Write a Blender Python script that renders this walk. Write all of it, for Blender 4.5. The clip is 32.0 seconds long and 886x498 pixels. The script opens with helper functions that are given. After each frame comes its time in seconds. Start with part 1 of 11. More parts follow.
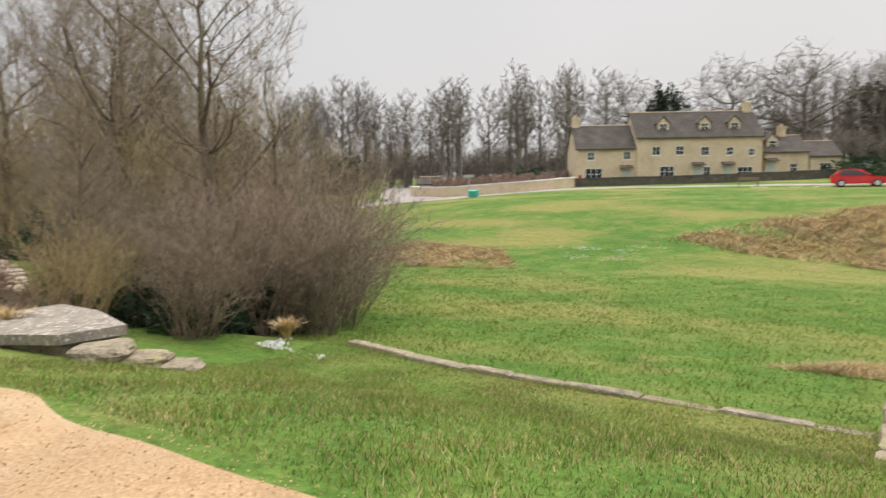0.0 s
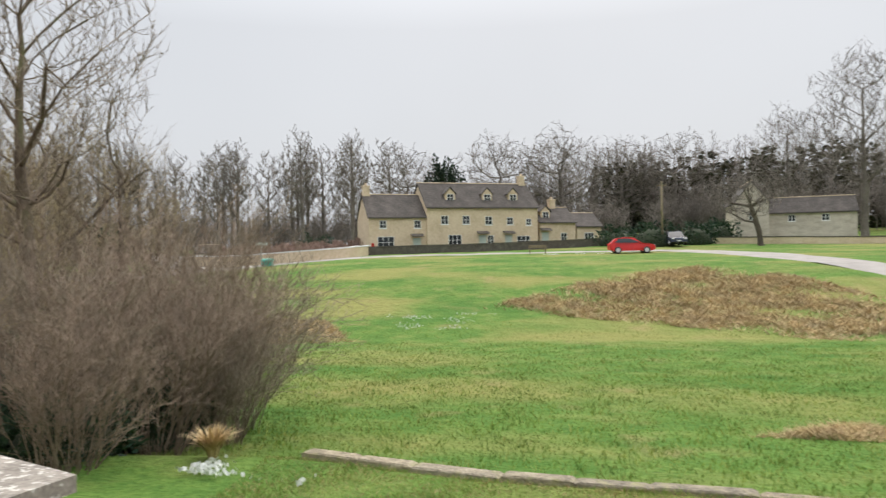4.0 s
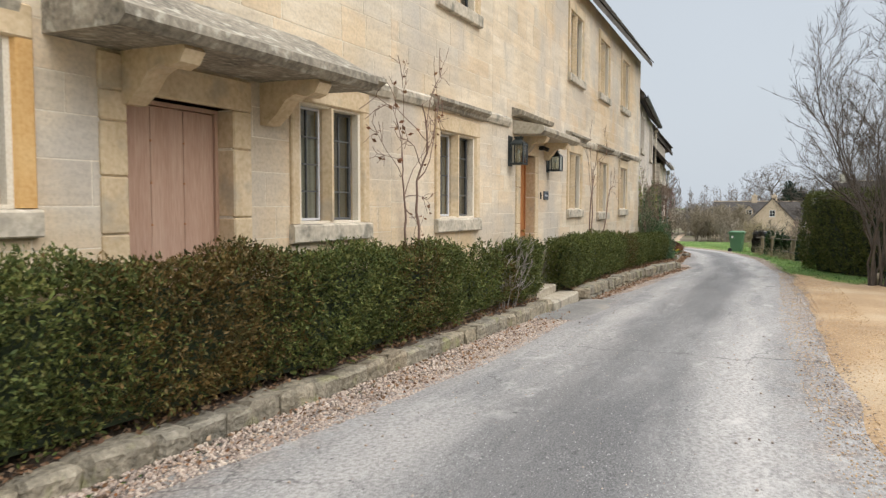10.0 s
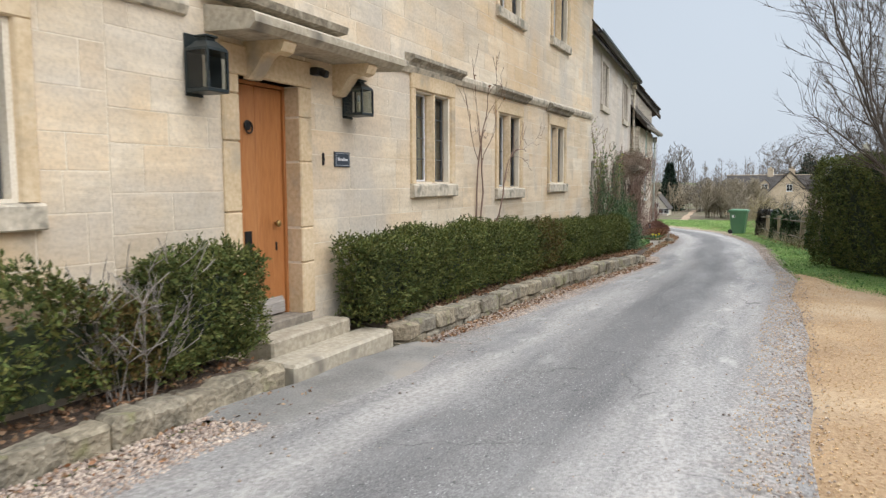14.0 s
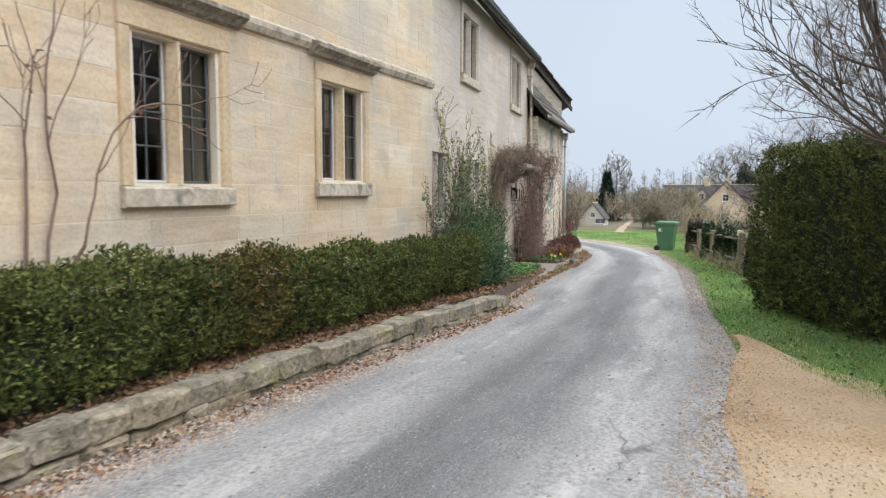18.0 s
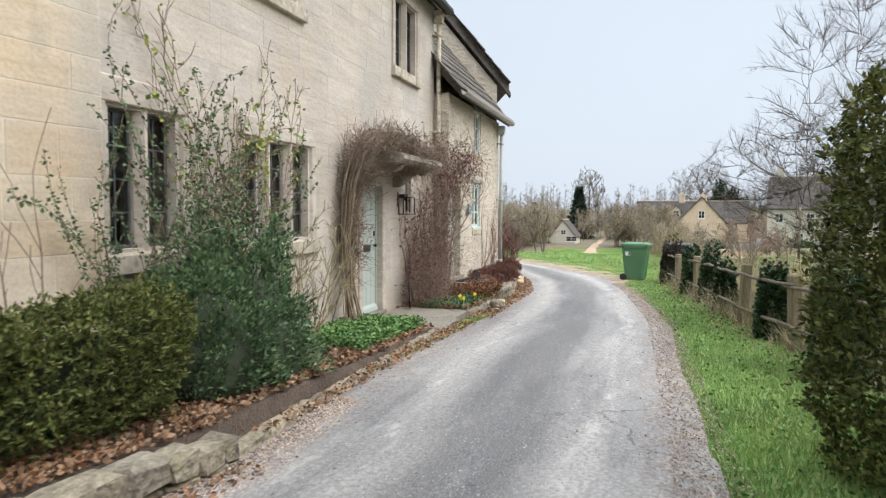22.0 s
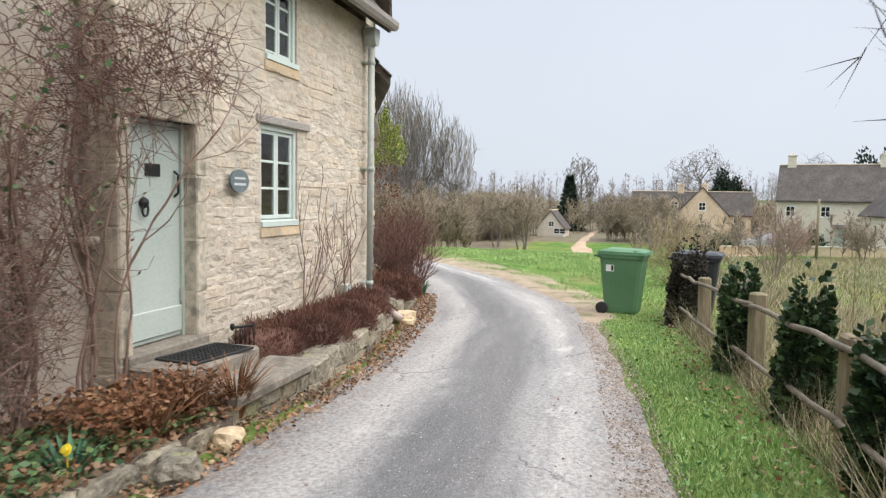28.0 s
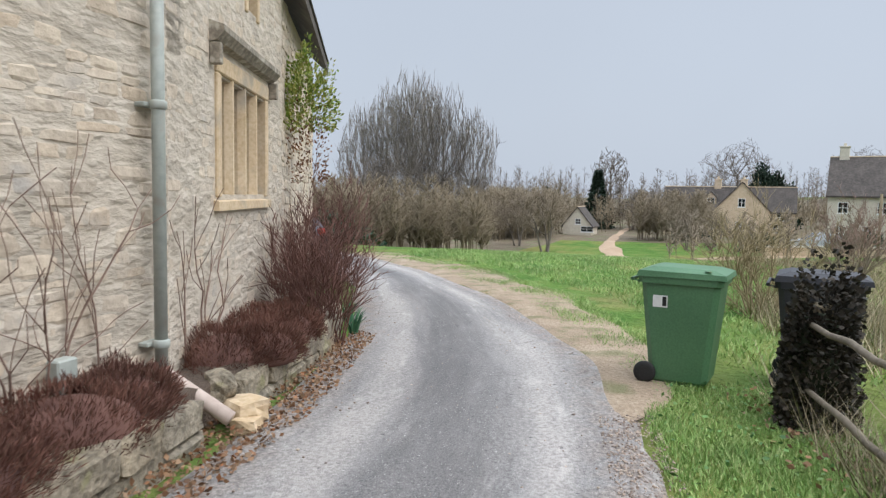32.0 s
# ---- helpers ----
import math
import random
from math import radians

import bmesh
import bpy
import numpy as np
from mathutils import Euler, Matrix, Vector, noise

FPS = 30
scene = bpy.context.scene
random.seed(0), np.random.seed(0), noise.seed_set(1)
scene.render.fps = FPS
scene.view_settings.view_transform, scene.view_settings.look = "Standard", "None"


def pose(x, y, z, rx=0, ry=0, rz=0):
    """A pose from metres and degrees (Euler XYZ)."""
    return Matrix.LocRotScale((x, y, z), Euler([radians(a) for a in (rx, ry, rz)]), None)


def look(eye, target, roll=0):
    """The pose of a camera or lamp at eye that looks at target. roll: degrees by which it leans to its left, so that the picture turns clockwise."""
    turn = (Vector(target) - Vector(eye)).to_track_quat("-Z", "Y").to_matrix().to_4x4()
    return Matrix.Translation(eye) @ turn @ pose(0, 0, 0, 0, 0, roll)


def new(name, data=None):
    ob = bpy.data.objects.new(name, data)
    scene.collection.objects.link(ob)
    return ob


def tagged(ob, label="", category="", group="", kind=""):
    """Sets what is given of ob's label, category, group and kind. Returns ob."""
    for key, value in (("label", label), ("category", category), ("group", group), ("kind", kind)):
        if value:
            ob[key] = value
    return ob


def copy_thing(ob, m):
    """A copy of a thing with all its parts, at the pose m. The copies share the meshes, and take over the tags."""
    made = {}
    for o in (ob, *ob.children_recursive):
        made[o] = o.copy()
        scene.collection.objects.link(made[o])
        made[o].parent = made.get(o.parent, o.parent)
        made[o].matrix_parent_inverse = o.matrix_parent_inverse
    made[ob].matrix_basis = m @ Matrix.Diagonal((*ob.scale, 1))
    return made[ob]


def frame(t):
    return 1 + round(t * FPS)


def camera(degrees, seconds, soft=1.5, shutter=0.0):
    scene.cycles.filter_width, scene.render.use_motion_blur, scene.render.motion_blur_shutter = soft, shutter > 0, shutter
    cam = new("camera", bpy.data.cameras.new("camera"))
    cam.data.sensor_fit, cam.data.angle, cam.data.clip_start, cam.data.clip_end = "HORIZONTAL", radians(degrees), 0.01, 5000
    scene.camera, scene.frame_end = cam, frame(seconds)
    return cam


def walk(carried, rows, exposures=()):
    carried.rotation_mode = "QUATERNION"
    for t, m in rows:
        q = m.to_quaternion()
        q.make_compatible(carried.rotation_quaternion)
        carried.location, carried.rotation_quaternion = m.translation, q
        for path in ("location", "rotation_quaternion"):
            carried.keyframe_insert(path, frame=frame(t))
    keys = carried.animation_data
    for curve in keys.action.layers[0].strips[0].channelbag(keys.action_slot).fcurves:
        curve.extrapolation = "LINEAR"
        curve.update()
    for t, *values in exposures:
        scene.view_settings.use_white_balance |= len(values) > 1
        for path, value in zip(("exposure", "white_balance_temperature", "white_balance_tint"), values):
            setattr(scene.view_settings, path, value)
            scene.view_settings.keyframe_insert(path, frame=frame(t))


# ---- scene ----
cam = camera(64.3, 32.0, soft=1.3, shutter=0.3)
METRES, EYE, TILT, LEAN, TURN = 46.0, 1.55, 0.0, 0.0, 29.0
ROWS = [
    (0.0, 0.0, 0.0, 0.0, -0.09, -5.13, 0.96),
    (0.5, -0.0102, 0.0063, 0.0, -10.34, -3.44, 0.95),
    (1.0, -0.0197, 0.014, 0.0, -16.71, -2.12, 0.95),
    (1.5, -0.0292, 0.0214, 0.0002, -21.11, -1.44, 0.96),
    (2.0, -0.0383, 0.0297, 0.0003, -24.85, -1.15, 0.95),
    (2.5, -0.0488, 0.037, 0.0003, -27.42, -0.91, 0.95),
    (4.5, -0.0824, 0.0799, -0.0034, -11.47, 1.17, 1.09),
    (5.0, -0.096, 0.088, -0.0034, -0.3, 1.73, 0.88),
    (5.5, -0.1104, 0.0946, -0.0032, 10.78, 1.91, 0.59),
    (6.0, -0.1247, 0.1032, -0.0036, 22.04, 1.62, 0.31),
    (6.5, -0.1388, 0.1125, -0.0045, 33.67, 0.99, 0.17),
    (7.0, -0.1508, 0.1223, -0.0051, 44.7, 0.23, 0.02),
    (7.5, -0.163, 0.1318, -0.0058, 54.26, -0.5, -0.09),
    (8.0, -0.175, 0.1407, -0.0058, 63.03, -1.31, -0.18),
    (8.5, -0.1873, 0.1487, -0.0057, 71.21, -2.13, -0.25),
    (9.0, -0.1996, 0.1579, -0.0064, 78.0, -2.76, -0.24),
    (9.5, -0.2125, 0.1669, -0.0067, 82.78, -3.2, -0.22),
    (10.0, -0.2257, 0.1759, -0.0069, 85.35, -3.43, -0.11),
    (10.5, -0.2402, 0.1846, -0.0069, 86.59, -3.63, -0.08),
    (11.0, -0.2548, 0.194, -0.0074, 87.11, -3.81, -0.04),
    (11.5, -0.2694, 0.2037, -0.0076, 87.33, -3.98, 0.05),
    (12.0, -0.2837, 0.2136, -0.0076, 87.31, -4.23, 0.09),
    (12.5, -0.2984, 0.2238, -0.0075, 87.19, -4.43, 0.16),
    (13.0, -0.3119, 0.2336, -0.0078, 86.93, -4.77, 0.2),
    (13.5, -0.325, 0.2422, -0.0076, 86.72, -5.17, 0.2),
    (14.0, -0.3382, 0.2509, -0.0077, 86.64, -5.36, 0.21),
    (14.5, -0.353, 0.2594, -0.0076, 86.55, -5.41, 0.19),
    (16.5, -0.4109, 0.2944, -0.0094, 85.14, -5.04, -0.15),
    (17.0, -0.426, 0.3023, -0.0096, 84.34, -4.92, -0.16),
    (17.5, -0.4412, 0.3108, -0.01, 83.39, -4.76, -0.13),
    (18.0, -0.4564, 0.319, -0.0105, 82.39, -4.64, -0.11),
    (18.5, -0.4716, 0.3274, -0.0109, 81.63, -4.54, -0.08),
    (19.0, -0.486, 0.336, -0.011, 81.15, -4.36, -0.13),
    (19.5, -0.5007, 0.3448, -0.0113, 80.95, -4.1, -0.15),
    (20.0, -0.516, 0.353, -0.0114, 80.87, -3.88, -0.2),
    (20.5, -0.5319, 0.3603, -0.0121, 80.84, -3.69, -0.24),
    (21.0, -0.5472, 0.3666, -0.0127, 80.86, -3.54, -0.19),
    (21.5, -0.5629, 0.3737, -0.013, 80.79, -3.39, -0.23),
    (22.0, -0.5787, 0.3803, -0.0133, 80.54, -3.27, -0.28),
    (22.5, -0.595, 0.3866, -0.0134, 80.13, -3.18, -0.28),
    (23.0, -0.6109, 0.3934, -0.0138, 79.83, -3.12, -0.27),
    (23.5, -0.6266, 0.4013, -0.0145, 79.76, -3.06, -0.24),
    (24.0, -0.6428, 0.4092, -0.0154, 79.79, -3.09, -0.27),
    (24.5, -0.6591, 0.4173, -0.0151, 79.89, -3.15, -0.25),
    (25.0, -0.6747, 0.424, -0.0158, 79.94, -3.2, -0.26),
    (25.5, -0.6898, 0.4312, -0.016, 80.04, -3.4, -0.28),
    (27.5, -0.7355, 0.4556, -0.016, 80.27, -4.01, -0.95),
    (28.0, -0.7494, 0.4615, -0.0164, 80.19, -4.13, -0.96),
    (28.5, -0.7626, 0.4667, -0.0164, 80.16, -4.31, -0.98),
    (29.0, -0.7759, 0.4714, -0.0169, 80.17, -4.44, -0.98),
    (29.5, -0.7888, 0.4767, -0.0173, 80.38, -4.52, -0.97),
    (30.0, -0.8019, 0.4818, -0.0181, 80.74, -4.48, -0.96),
    (30.5, -0.8152, 0.4876, -0.0188, 81.12, -4.42, -0.93),
    (31.0, -0.8285, 0.4927, -0.019, 81.55, -4.42, -0.95),
    (31.5, -0.8416, 0.4977, -0.0195, 81.98, -4.4, -0.97),
    (32.0, -0.8544, 0.5021, -0.02, 82.45, -4.39, -0.97),
]
EXPOSURES = [(0.0, 0.82, 7400, 15), (2.5, 0.75, 6950, 14), (4.5, 0.88, 6950, 12), (5.5, 0.96, 6650, 10), (6.0, 0.92, 7100, 10), (6.5, 0.8, 7350, 13), (7.0, 0.7, 7450, 14), (8.0, 0.58, 7450, 13), (9.0, 0.68, 7050, 10), (10.0, 0.77, 6600, 10), (11.0, 0.83, 6500, 10), (14.0, 0.84, 6350, 10), (17.0, 0.9, 6200, 10), (20.0, 1.04, 6200, 10), (22.0, 1.1, 6400, 10), (23.0, 1.14, 6500, 11), (25.0, 0.95, 6550, 12), (28.0, 1.04, 6550, 12), (30.0, 0.74, 6350, 12), (32.0, 0.68, 6250, 12)]
BASE = pose(0, 0, EYE, TILT, LEAN, TURN)
walk(cam, [(t, BASE @ pose(METRES * x, METRES * y, METRES * z, 90 + pitch, roll, yaw)) for t, x, y, z, yaw, pitch, roll in ROWS], EXPOSURES)

# ---- sky and sun: a bright overcast winter day ----
world = bpy.data.worlds.new("overcast_sky")
scene.world = world
world.use_nodes = True
wn, wl = world.node_tree.nodes, world.node_tree.links
wn.clear()
sky = wn.new("ShaderNodeTexSky")
sky.sky_type, sky.sun_disc = "NISHITA", False
sky.sun_elevation, sky.sun_rotation = radians(54), radians(6)
sky.dust_density, sky.air_density = 6.0, 1.2
cloud = wn.new("ShaderNodeTexNoise")
cloud.inputs["Scale"].default_value, cloud.inputs["Detail"].default_value = 1.3, 4.0
cloud_tone = wn.new("ShaderNodeMapRange")
cloud_tone.inputs["To Min"].default_value, cloud_tone.inputs["To Max"].default_value = 0.86, 1.08
coords = wn.new("ShaderNodeTexCoord")
veil = wn.new("ShaderNodeMix")
veil.data_type = "RGBA"
veil.inputs["Factor"].default_value = 0.93
grey = wn.new("ShaderNodeVectorMath")
grey.operation = "SCALE"
grey.inputs[0].default_value = (3.92, 4.33, 4.8)
height = wn.new("ShaderNodeSeparateXYZ")
above = wn.new("ShaderNodeMath")
above.operation = "MAXIMUM"
above.inputs[1].default_value = 0.3
zenith = wn.new("ShaderNodeMath")
zenith.operation = "MULTIPLY_ADD"
zenith.inputs[1].default_value, zenith.inputs[2].default_value = 3.0, 0.08
dome = wn.new("ShaderNodeMath")
dome.operation = "MULTIPLY"
wl.new(coords.outputs["Generated"], cloud.inputs["Vector"])
wl.new(cloud.outputs["Fac"], cloud_tone.inputs["Value"])
wl.new(coords.outputs["Generated"], height.inputs["Vector"])
wl.new(height.outputs["Z"], above.inputs[0])
wl.new(above.outputs["Value"], zenith.inputs[0])
wl.new(zenith.outputs["Value"], dome.inputs[0])
wl.new(cloud_tone.outputs["Result"], dome.inputs[1])
wl.new(dome.outputs["Value"], grey.inputs["Scale"])
wl.new(sky.outputs["Color"], veil.inputs["A"])
wl.new(grey.outputs["Vector"], veil.inputs["B"])
glow = wn.new("ShaderNodeBackground")
glow.inputs["Strength"].default_value = 0.1
sky_out = wn.new("ShaderNodeOutputWorld")
wl.new(veil.outputs["Result"], glow.inputs["Color"])
wl.new(glow.outputs["Background"], sky_out.inputs["Surface"])
sun_data = bpy.data.lights.new("sun", "SUN")
sun_data.energy, sun_data.angle, sun_data.color = 1.5, radians(75), (1.0, 0.96, 0.9)
sun = new("sun", sun_data)
sun.matrix_world = look((-21, 36, 60), (-26, -8, 0))


# ---- materials ----
def shader(name, rough=0.9):
    m = bpy.data.materials.new(name)
    m.use_nodes = True
    t = m.node_tree
    b = t.nodes["Principled BSDF"]
    b.inputs["Roughness"].default_value = rough
    return m, t, b


def spot_noise(t, scale, detail=4.0, stretch=(1, 1, 1)):
    g = t.nodes.new("ShaderNodeNewGeometry")
    v = t.nodes.new("ShaderNodeVectorMath")
    v.operation = "MULTIPLY"
    v.inputs[1].default_value = stretch
    n = t.nodes.new("ShaderNodeTexNoise")
    n.inputs["Scale"].default_value, n.inputs["Detail"].default_value = scale, detail
    t.links.new(g.outputs["Position"], v.inputs[0])
    t.links.new(v.outputs["Vector"], n.inputs["Vector"])
    return n.outputs["Fac"]


def ramp(t, source, stops):
    r = t.nodes.new("ShaderNodeValToRGB")
    e = r.color_ramp.elements
    while len(e) < len(stops):
        e.new(0.5)
    for k, (p, c) in zip(e, stops):
        k.position, k.color = p, (*c, 1)
    t.links.new(source, r.inputs["Fac"])
    return r.outputs["Color"]


def blend(t, fac, a, b, mode="MIX"):
    x = t.nodes.new("ShaderNodeMix")
    x.data_type, x.blend_type = "RGBA", mode
    for src, key in ((fac, "Factor"), (a, "A"), (b, "B")):
        if isinstance(src, (int, float)):
            x.inputs[key].default_value = src
        elif isinstance(src, tuple):
            x.inputs[key].default_value = (*src, 1)
        else:
            t.links.new(src, x.inputs[key])
    return x.outputs["Result"]


def rough_skin(t, b, source, strength, distance):
    k = t.nodes.new("ShaderNodeBump")
    k.inputs["Strength"].default_value, k.inputs["Distance"].default_value = strength, distance
    t.links.new(source, k.inputs["Height"])
    t.links.new(k.outputs["Normal"], b.inputs["Normal"])


def each(t, per):
    """A random number for each object, or for each loose piece of a joined mesh."""
    if per == "object":
        return t.nodes.new("ShaderNodeObjectInfo").outputs["Random"]
    return t.nodes.new("ShaderNodeNewGeometry").outputs["Random Per Island"]


def surface(name, dark, mid, light, fine=30.0, coarse=1.2, rough=0.92, bump=0.4, depth=0.01, per="", tints=(), stain=None, stain_at=(0.55, 0.75), stain_scale=0.8, metal=0.0, stretch=(1, 1, 1)):
    """A mottled surface: fine grain over broad patches, a tint for each piece, and stains."""
    m, t, b = shader(name, rough)
    b.inputs["Metallic"].default_value = metal
    grain = spot_noise(t, fine, 6, stretch)
    broad = spot_noise(t, coarse, 5, stretch)
    c = blend(t, 0.5, ramp(t, grain, [(0.3, dark), (0.5, mid), (0.7, light)]), ramp(t, broad, [(0.3, dark), (0.52, mid), (0.72, light)]))
    if per:
        c = blend(t, 0.75, c, ramp(t, each(t, per), [(i / max(1, len(tints) - 1), k) for i, k in enumerate(tints)]), "MULTIPLY")
    if stain:
        f = t.nodes.new("ShaderNodeMapRange")
        f.inputs["From Min"].default_value, f.inputs["From Max"].default_value = stain_at
        f.inputs["To Max"].default_value = 0.85
        t.links.new(spot_noise(t, stain_scale, 8, stretch), f.inputs["Value"])
        c = blend(t, f.outputs["Result"], c, stain)
    t.links.new(c, b.inputs["Base Color"])
    if bump:
        rough_skin(t, b, grain, bump, depth)
    return m


def leafy(name, stops, rough=0.6, patch=1.5):
    """Foliage: a colour for each leaf, with broad patches."""
    m, t, b = shader(name, rough)
    c = ramp(t, each(t, "island"), [(i / max(1, len(stops) - 1), k) for i, k in enumerate(stops)])
    c = blend(t, 0.55, c, ramp(t, spot_noise(t, patch, 4), [(0.35, (0.55, 0.55, 0.55)), (0.65, (1.25, 1.2, 1.1))]), "MULTIPLY")
    t.links.new(c, b.inputs["Base Color"])
    b.inputs["Specular IOR Level"].default_value = 0.25
    return m


WARM = [(0.8, 0.72, 0.64), (1.0, 0.95, 0.86), (1.1, 1.04, 0.96), (0.92, 0.9, 0.88), (1.08, 0.95, 0.8), (0.98, 0.9, 0.8)]
def stonework(name, tones, fleck, per, tints, ochre, grey, bump=0.5, depth=0.008):
    """Cut limestone: a tint for each block, bedding lines, rain-washed grey and iron-stained patches."""
    m, t, b = shader(name, 0.93)
    grain = spot_noise(t, 38, 8)
    c = blend(t, 0.55, ramp(t, spot_noise(t, 5.0, 9, (0.35, 0.35, 3.0)), [(0.3, tones[0]), (0.5, tones[1]), (0.7, tones[2])]), ramp(t, spot_noise(t, 0.7, 7), [(0.32, tones[0]), (0.5, tones[1]), (0.66, tones[2])]))
    c = blend(t, 0.9, c, ramp(t, each(t, per), [(i / (len(tints) - 1), k) for i, k in enumerate(tints)]), "MULTIPLY")
    for scale, stretch, lo, hi, top, tint in ((0.55, (1, 1, 0.8), 0.52, 0.64, 0.55, ochre), (0.8, (1, 1, 0.6), 0.51, 0.63, 0.62, grey), (0.45, (1, 1, 2.2), 0.57, 0.67, 0.5, grey), (3.4, (1, 1, 0.7), 0.58, 0.68, 0.45, fleck)):
        f = t.nodes.new("ShaderNodeMapRange")
        f.inputs["From Min"].default_value, f.inputs["From Max"].default_value, f.inputs["To Max"].default_value = lo, hi, top
        t.links.new(spot_noise(t, scale, 9, stretch), f.inputs["Value"])
        c = blend(t, f.outputs["Result"], c, tint)
    c = blend(t, 0.35, c, ramp(t, grain, [(0.35, (0.72, 0.7, 0.68)), (0.5, (1, 1, 1)), (0.62, (1.14, 1.13, 1.1))]), "MULTIPLY")
    t.links.new(c, b.inputs["Base Color"])
    rough_skin(t, b, spot_noise(t, 14, 9, (0.7, 0.7, 1.6)), bump, depth)
    return m


HONEY = ((0.55, 0.445, 0.315), (0.7, 0.595, 0.455), (0.81, 0.72, 0.59))
BLOCKS = [(0.83, 0.77, 0.69), (1.0, 0.98, 0.95), (1.05, 1.03, 1.0), (0.92, 0.87, 0.8), (1.03, 0.94, 0.82), (1.0, 1.0, 1.0), (0.87, 0.87, 0.87), (1.05, 1.02, 0.98), (0.95, 0.86, 0.75), (1.0, 0.99, 0.97)]
MAT_ASHLAR = stonework("honey_ashlar", HONEY, (0.47, 0.4, 0.31), "object", BLOCKS, (0.62, 0.43, 0.23), (0.5, 0.455, 0.4))
MAT_ASHLAR_BULK = stonework("honey_ashlar_far", HONEY, (0.47, 0.4, 0.31), "island", BLOCKS, (0.62, 0.43, 0.23), (0.5, 0.455, 0.4))
MAT_MORTAR = surface("lime_mortar", (0.56, 0.47, 0.35), (0.74, 0.655, 0.53), (0.84, 0.78, 0.68), 60, 2, bump=0.4, depth=0.004)
BUFF = ((0.445, 0.388, 0.33), (0.56, 0.498, 0.433), (0.655, 0.595, 0.53))
PALES = [(0.9, 0.88, 0.85), (1.0, 0.98, 0.95), (1.04, 1.03, 1.0), (0.95, 0.92, 0.88), (1.0, 1.0, 1.0), (0.92, 0.92, 0.93)]
MAT_BUFF = stonework("buff_ashlar", BUFF, (0.42, 0.37, 0.31), "object", PALES, (0.56, 0.45, 0.32), (0.44, 0.41, 0.37), 0.7, 0.012)
MAT_BUFF_BULK = stonework("buff_ashlar_far", BUFF, (0.42, 0.37, 0.31), "island", PALES, (0.56, 0.45, 0.32), (0.44, 0.41, 0.37), 0.7, 0.012)
MAT_TRIM = surface("dressed_stone", (0.46, 0.33, 0.19), (0.63, 0.485, 0.31), (0.74, 0.61, 0.44), 26, 2.2, bump=0.35, depth=0.005, stain=(0.36, 0.31, 0.245), stain_at=(0.56, 0.72), stain_scale=2.6)
MAT_SILL = surface("weathered_sill_stone", (0.3, 0.27, 0.22), (0.52, 0.45, 0.35), (0.68, 0.61, 0.5), 20, 5.0, bump=0.5, depth=0.008, stain=(0.2, 0.185, 0.15), stain_at=(0.54, 0.66), stain_scale=6)
MAT_NEWSTONE = surface("orange_new_stone", (0.55, 0.3, 0.1), (0.66, 0.4, 0.16), (0.72, 0.48, 0.22), 40, 2.5, bump=0.2, depth=0.003)
MAT_WEATHERED = surface("lichened_stone", (0.1, 0.088, 0.07), (0.27, 0.235, 0.185), (0.48, 0.42, 0.33), 22, 3.0, bump=0.7, depth=0.012, stain=(0.5, 0.46, 0.38), stain_at=(0.56, 0.66), stain_scale=9)
MAT_RENDER = surface("worn_stone_face", (0.38, 0.325, 0.265), (0.54, 0.475, 0.4), (0.67, 0.605, 0.525), 12, 1.1, bump=0.8, depth=0.014, stain=(0.42, 0.36, 0.3), stain_at=(0.5, 0.66), stain_scale=1.5, stretch=(0.7, 0.7, 1.6))
RUB = [(0.88, 0.83, 0.77), (1.0, 0.97, 0.92), (1.08, 1.03, 0.95), (0.94, 0.93, 0.92), (1.05, 1.03, 1.0), (1.0, 0.91, 0.8)]
KERBTINT = [(0.62, 0.58, 0.54), (1.0, 0.96, 0.9), (1.2, 1.1, 0.94), (0.78, 0.77, 0.76), (1.1, 1.06, 1.0), (0.9, 0.76, 0.6)]
MAT_RUBBLE = surface("rubble_stone", (0.42, 0.355, 0.28), (0.575, 0.5, 0.405), (0.7, 0.625, 0.52), 16, 2.0, bump=1.0, depth=0.018, per="object", tints=RUB, stain=(0.42, 0.39, 0.35), stain_at=(0.55, 0.75), stain_scale=3)
MAT_RUBBLE_BULK = surface("rubble_stone_far", (0.42, 0.355, 0.28), (0.575, 0.5, 0.405), (0.7, 0.625, 0.52), 16, 2.0, bump=1.0, depth=0.018, per="island", tints=RUB, stain=(0.42, 0.39, 0.35), stain_at=(0.55, 0.75), stain_scale=3)
MAT_RUBWALL = surface("lime_washed_rubble", (0.42, 0.36, 0.28), (0.57, 0.5, 0.405), (0.69, 0.62, 0.52), 9, 2.0, bump=1.0, depth=0.05, stain=(0.42, 0.37, 0.3), stain_at=(0.52, 0.68), stain_scale=2.5, stretch=(0.7, 0.7, 1.5))
MAT_FARSLATE = surface("dark_far_slates", (0.04, 0.034, 0.03), (0.075, 0.064, 0.057), (0.13, 0.112, 0.095), 5, 1.0, bump=0.5, depth=0.02)
MAT_KERB = surface("mossy_kerb_stone", (0.09, 0.08, 0.062), (0.27, 0.24, 0.185), (0.47, 0.42, 0.335), 22, 5.0, bump=1.0, depth=0.035, per="object", tints=KERBTINT, stain=(0.27, 0.255, 0.13), stain_at=(0.57, 0.67), stain_scale=4.5)
MAT_PILE = surface("brown_rockery_and_shaded_wall_stone", (0.1, 0.075, 0.05), (0.26, 0.2, 0.13), (0.46, 0.37, 0.25), 16, 5.0, bump=1.0, depth=0.03, per="object", tints=KERBTINT, stain=(0.14, 0.13, 0.08), stain_at=(0.52, 0.64), stain_scale=5)
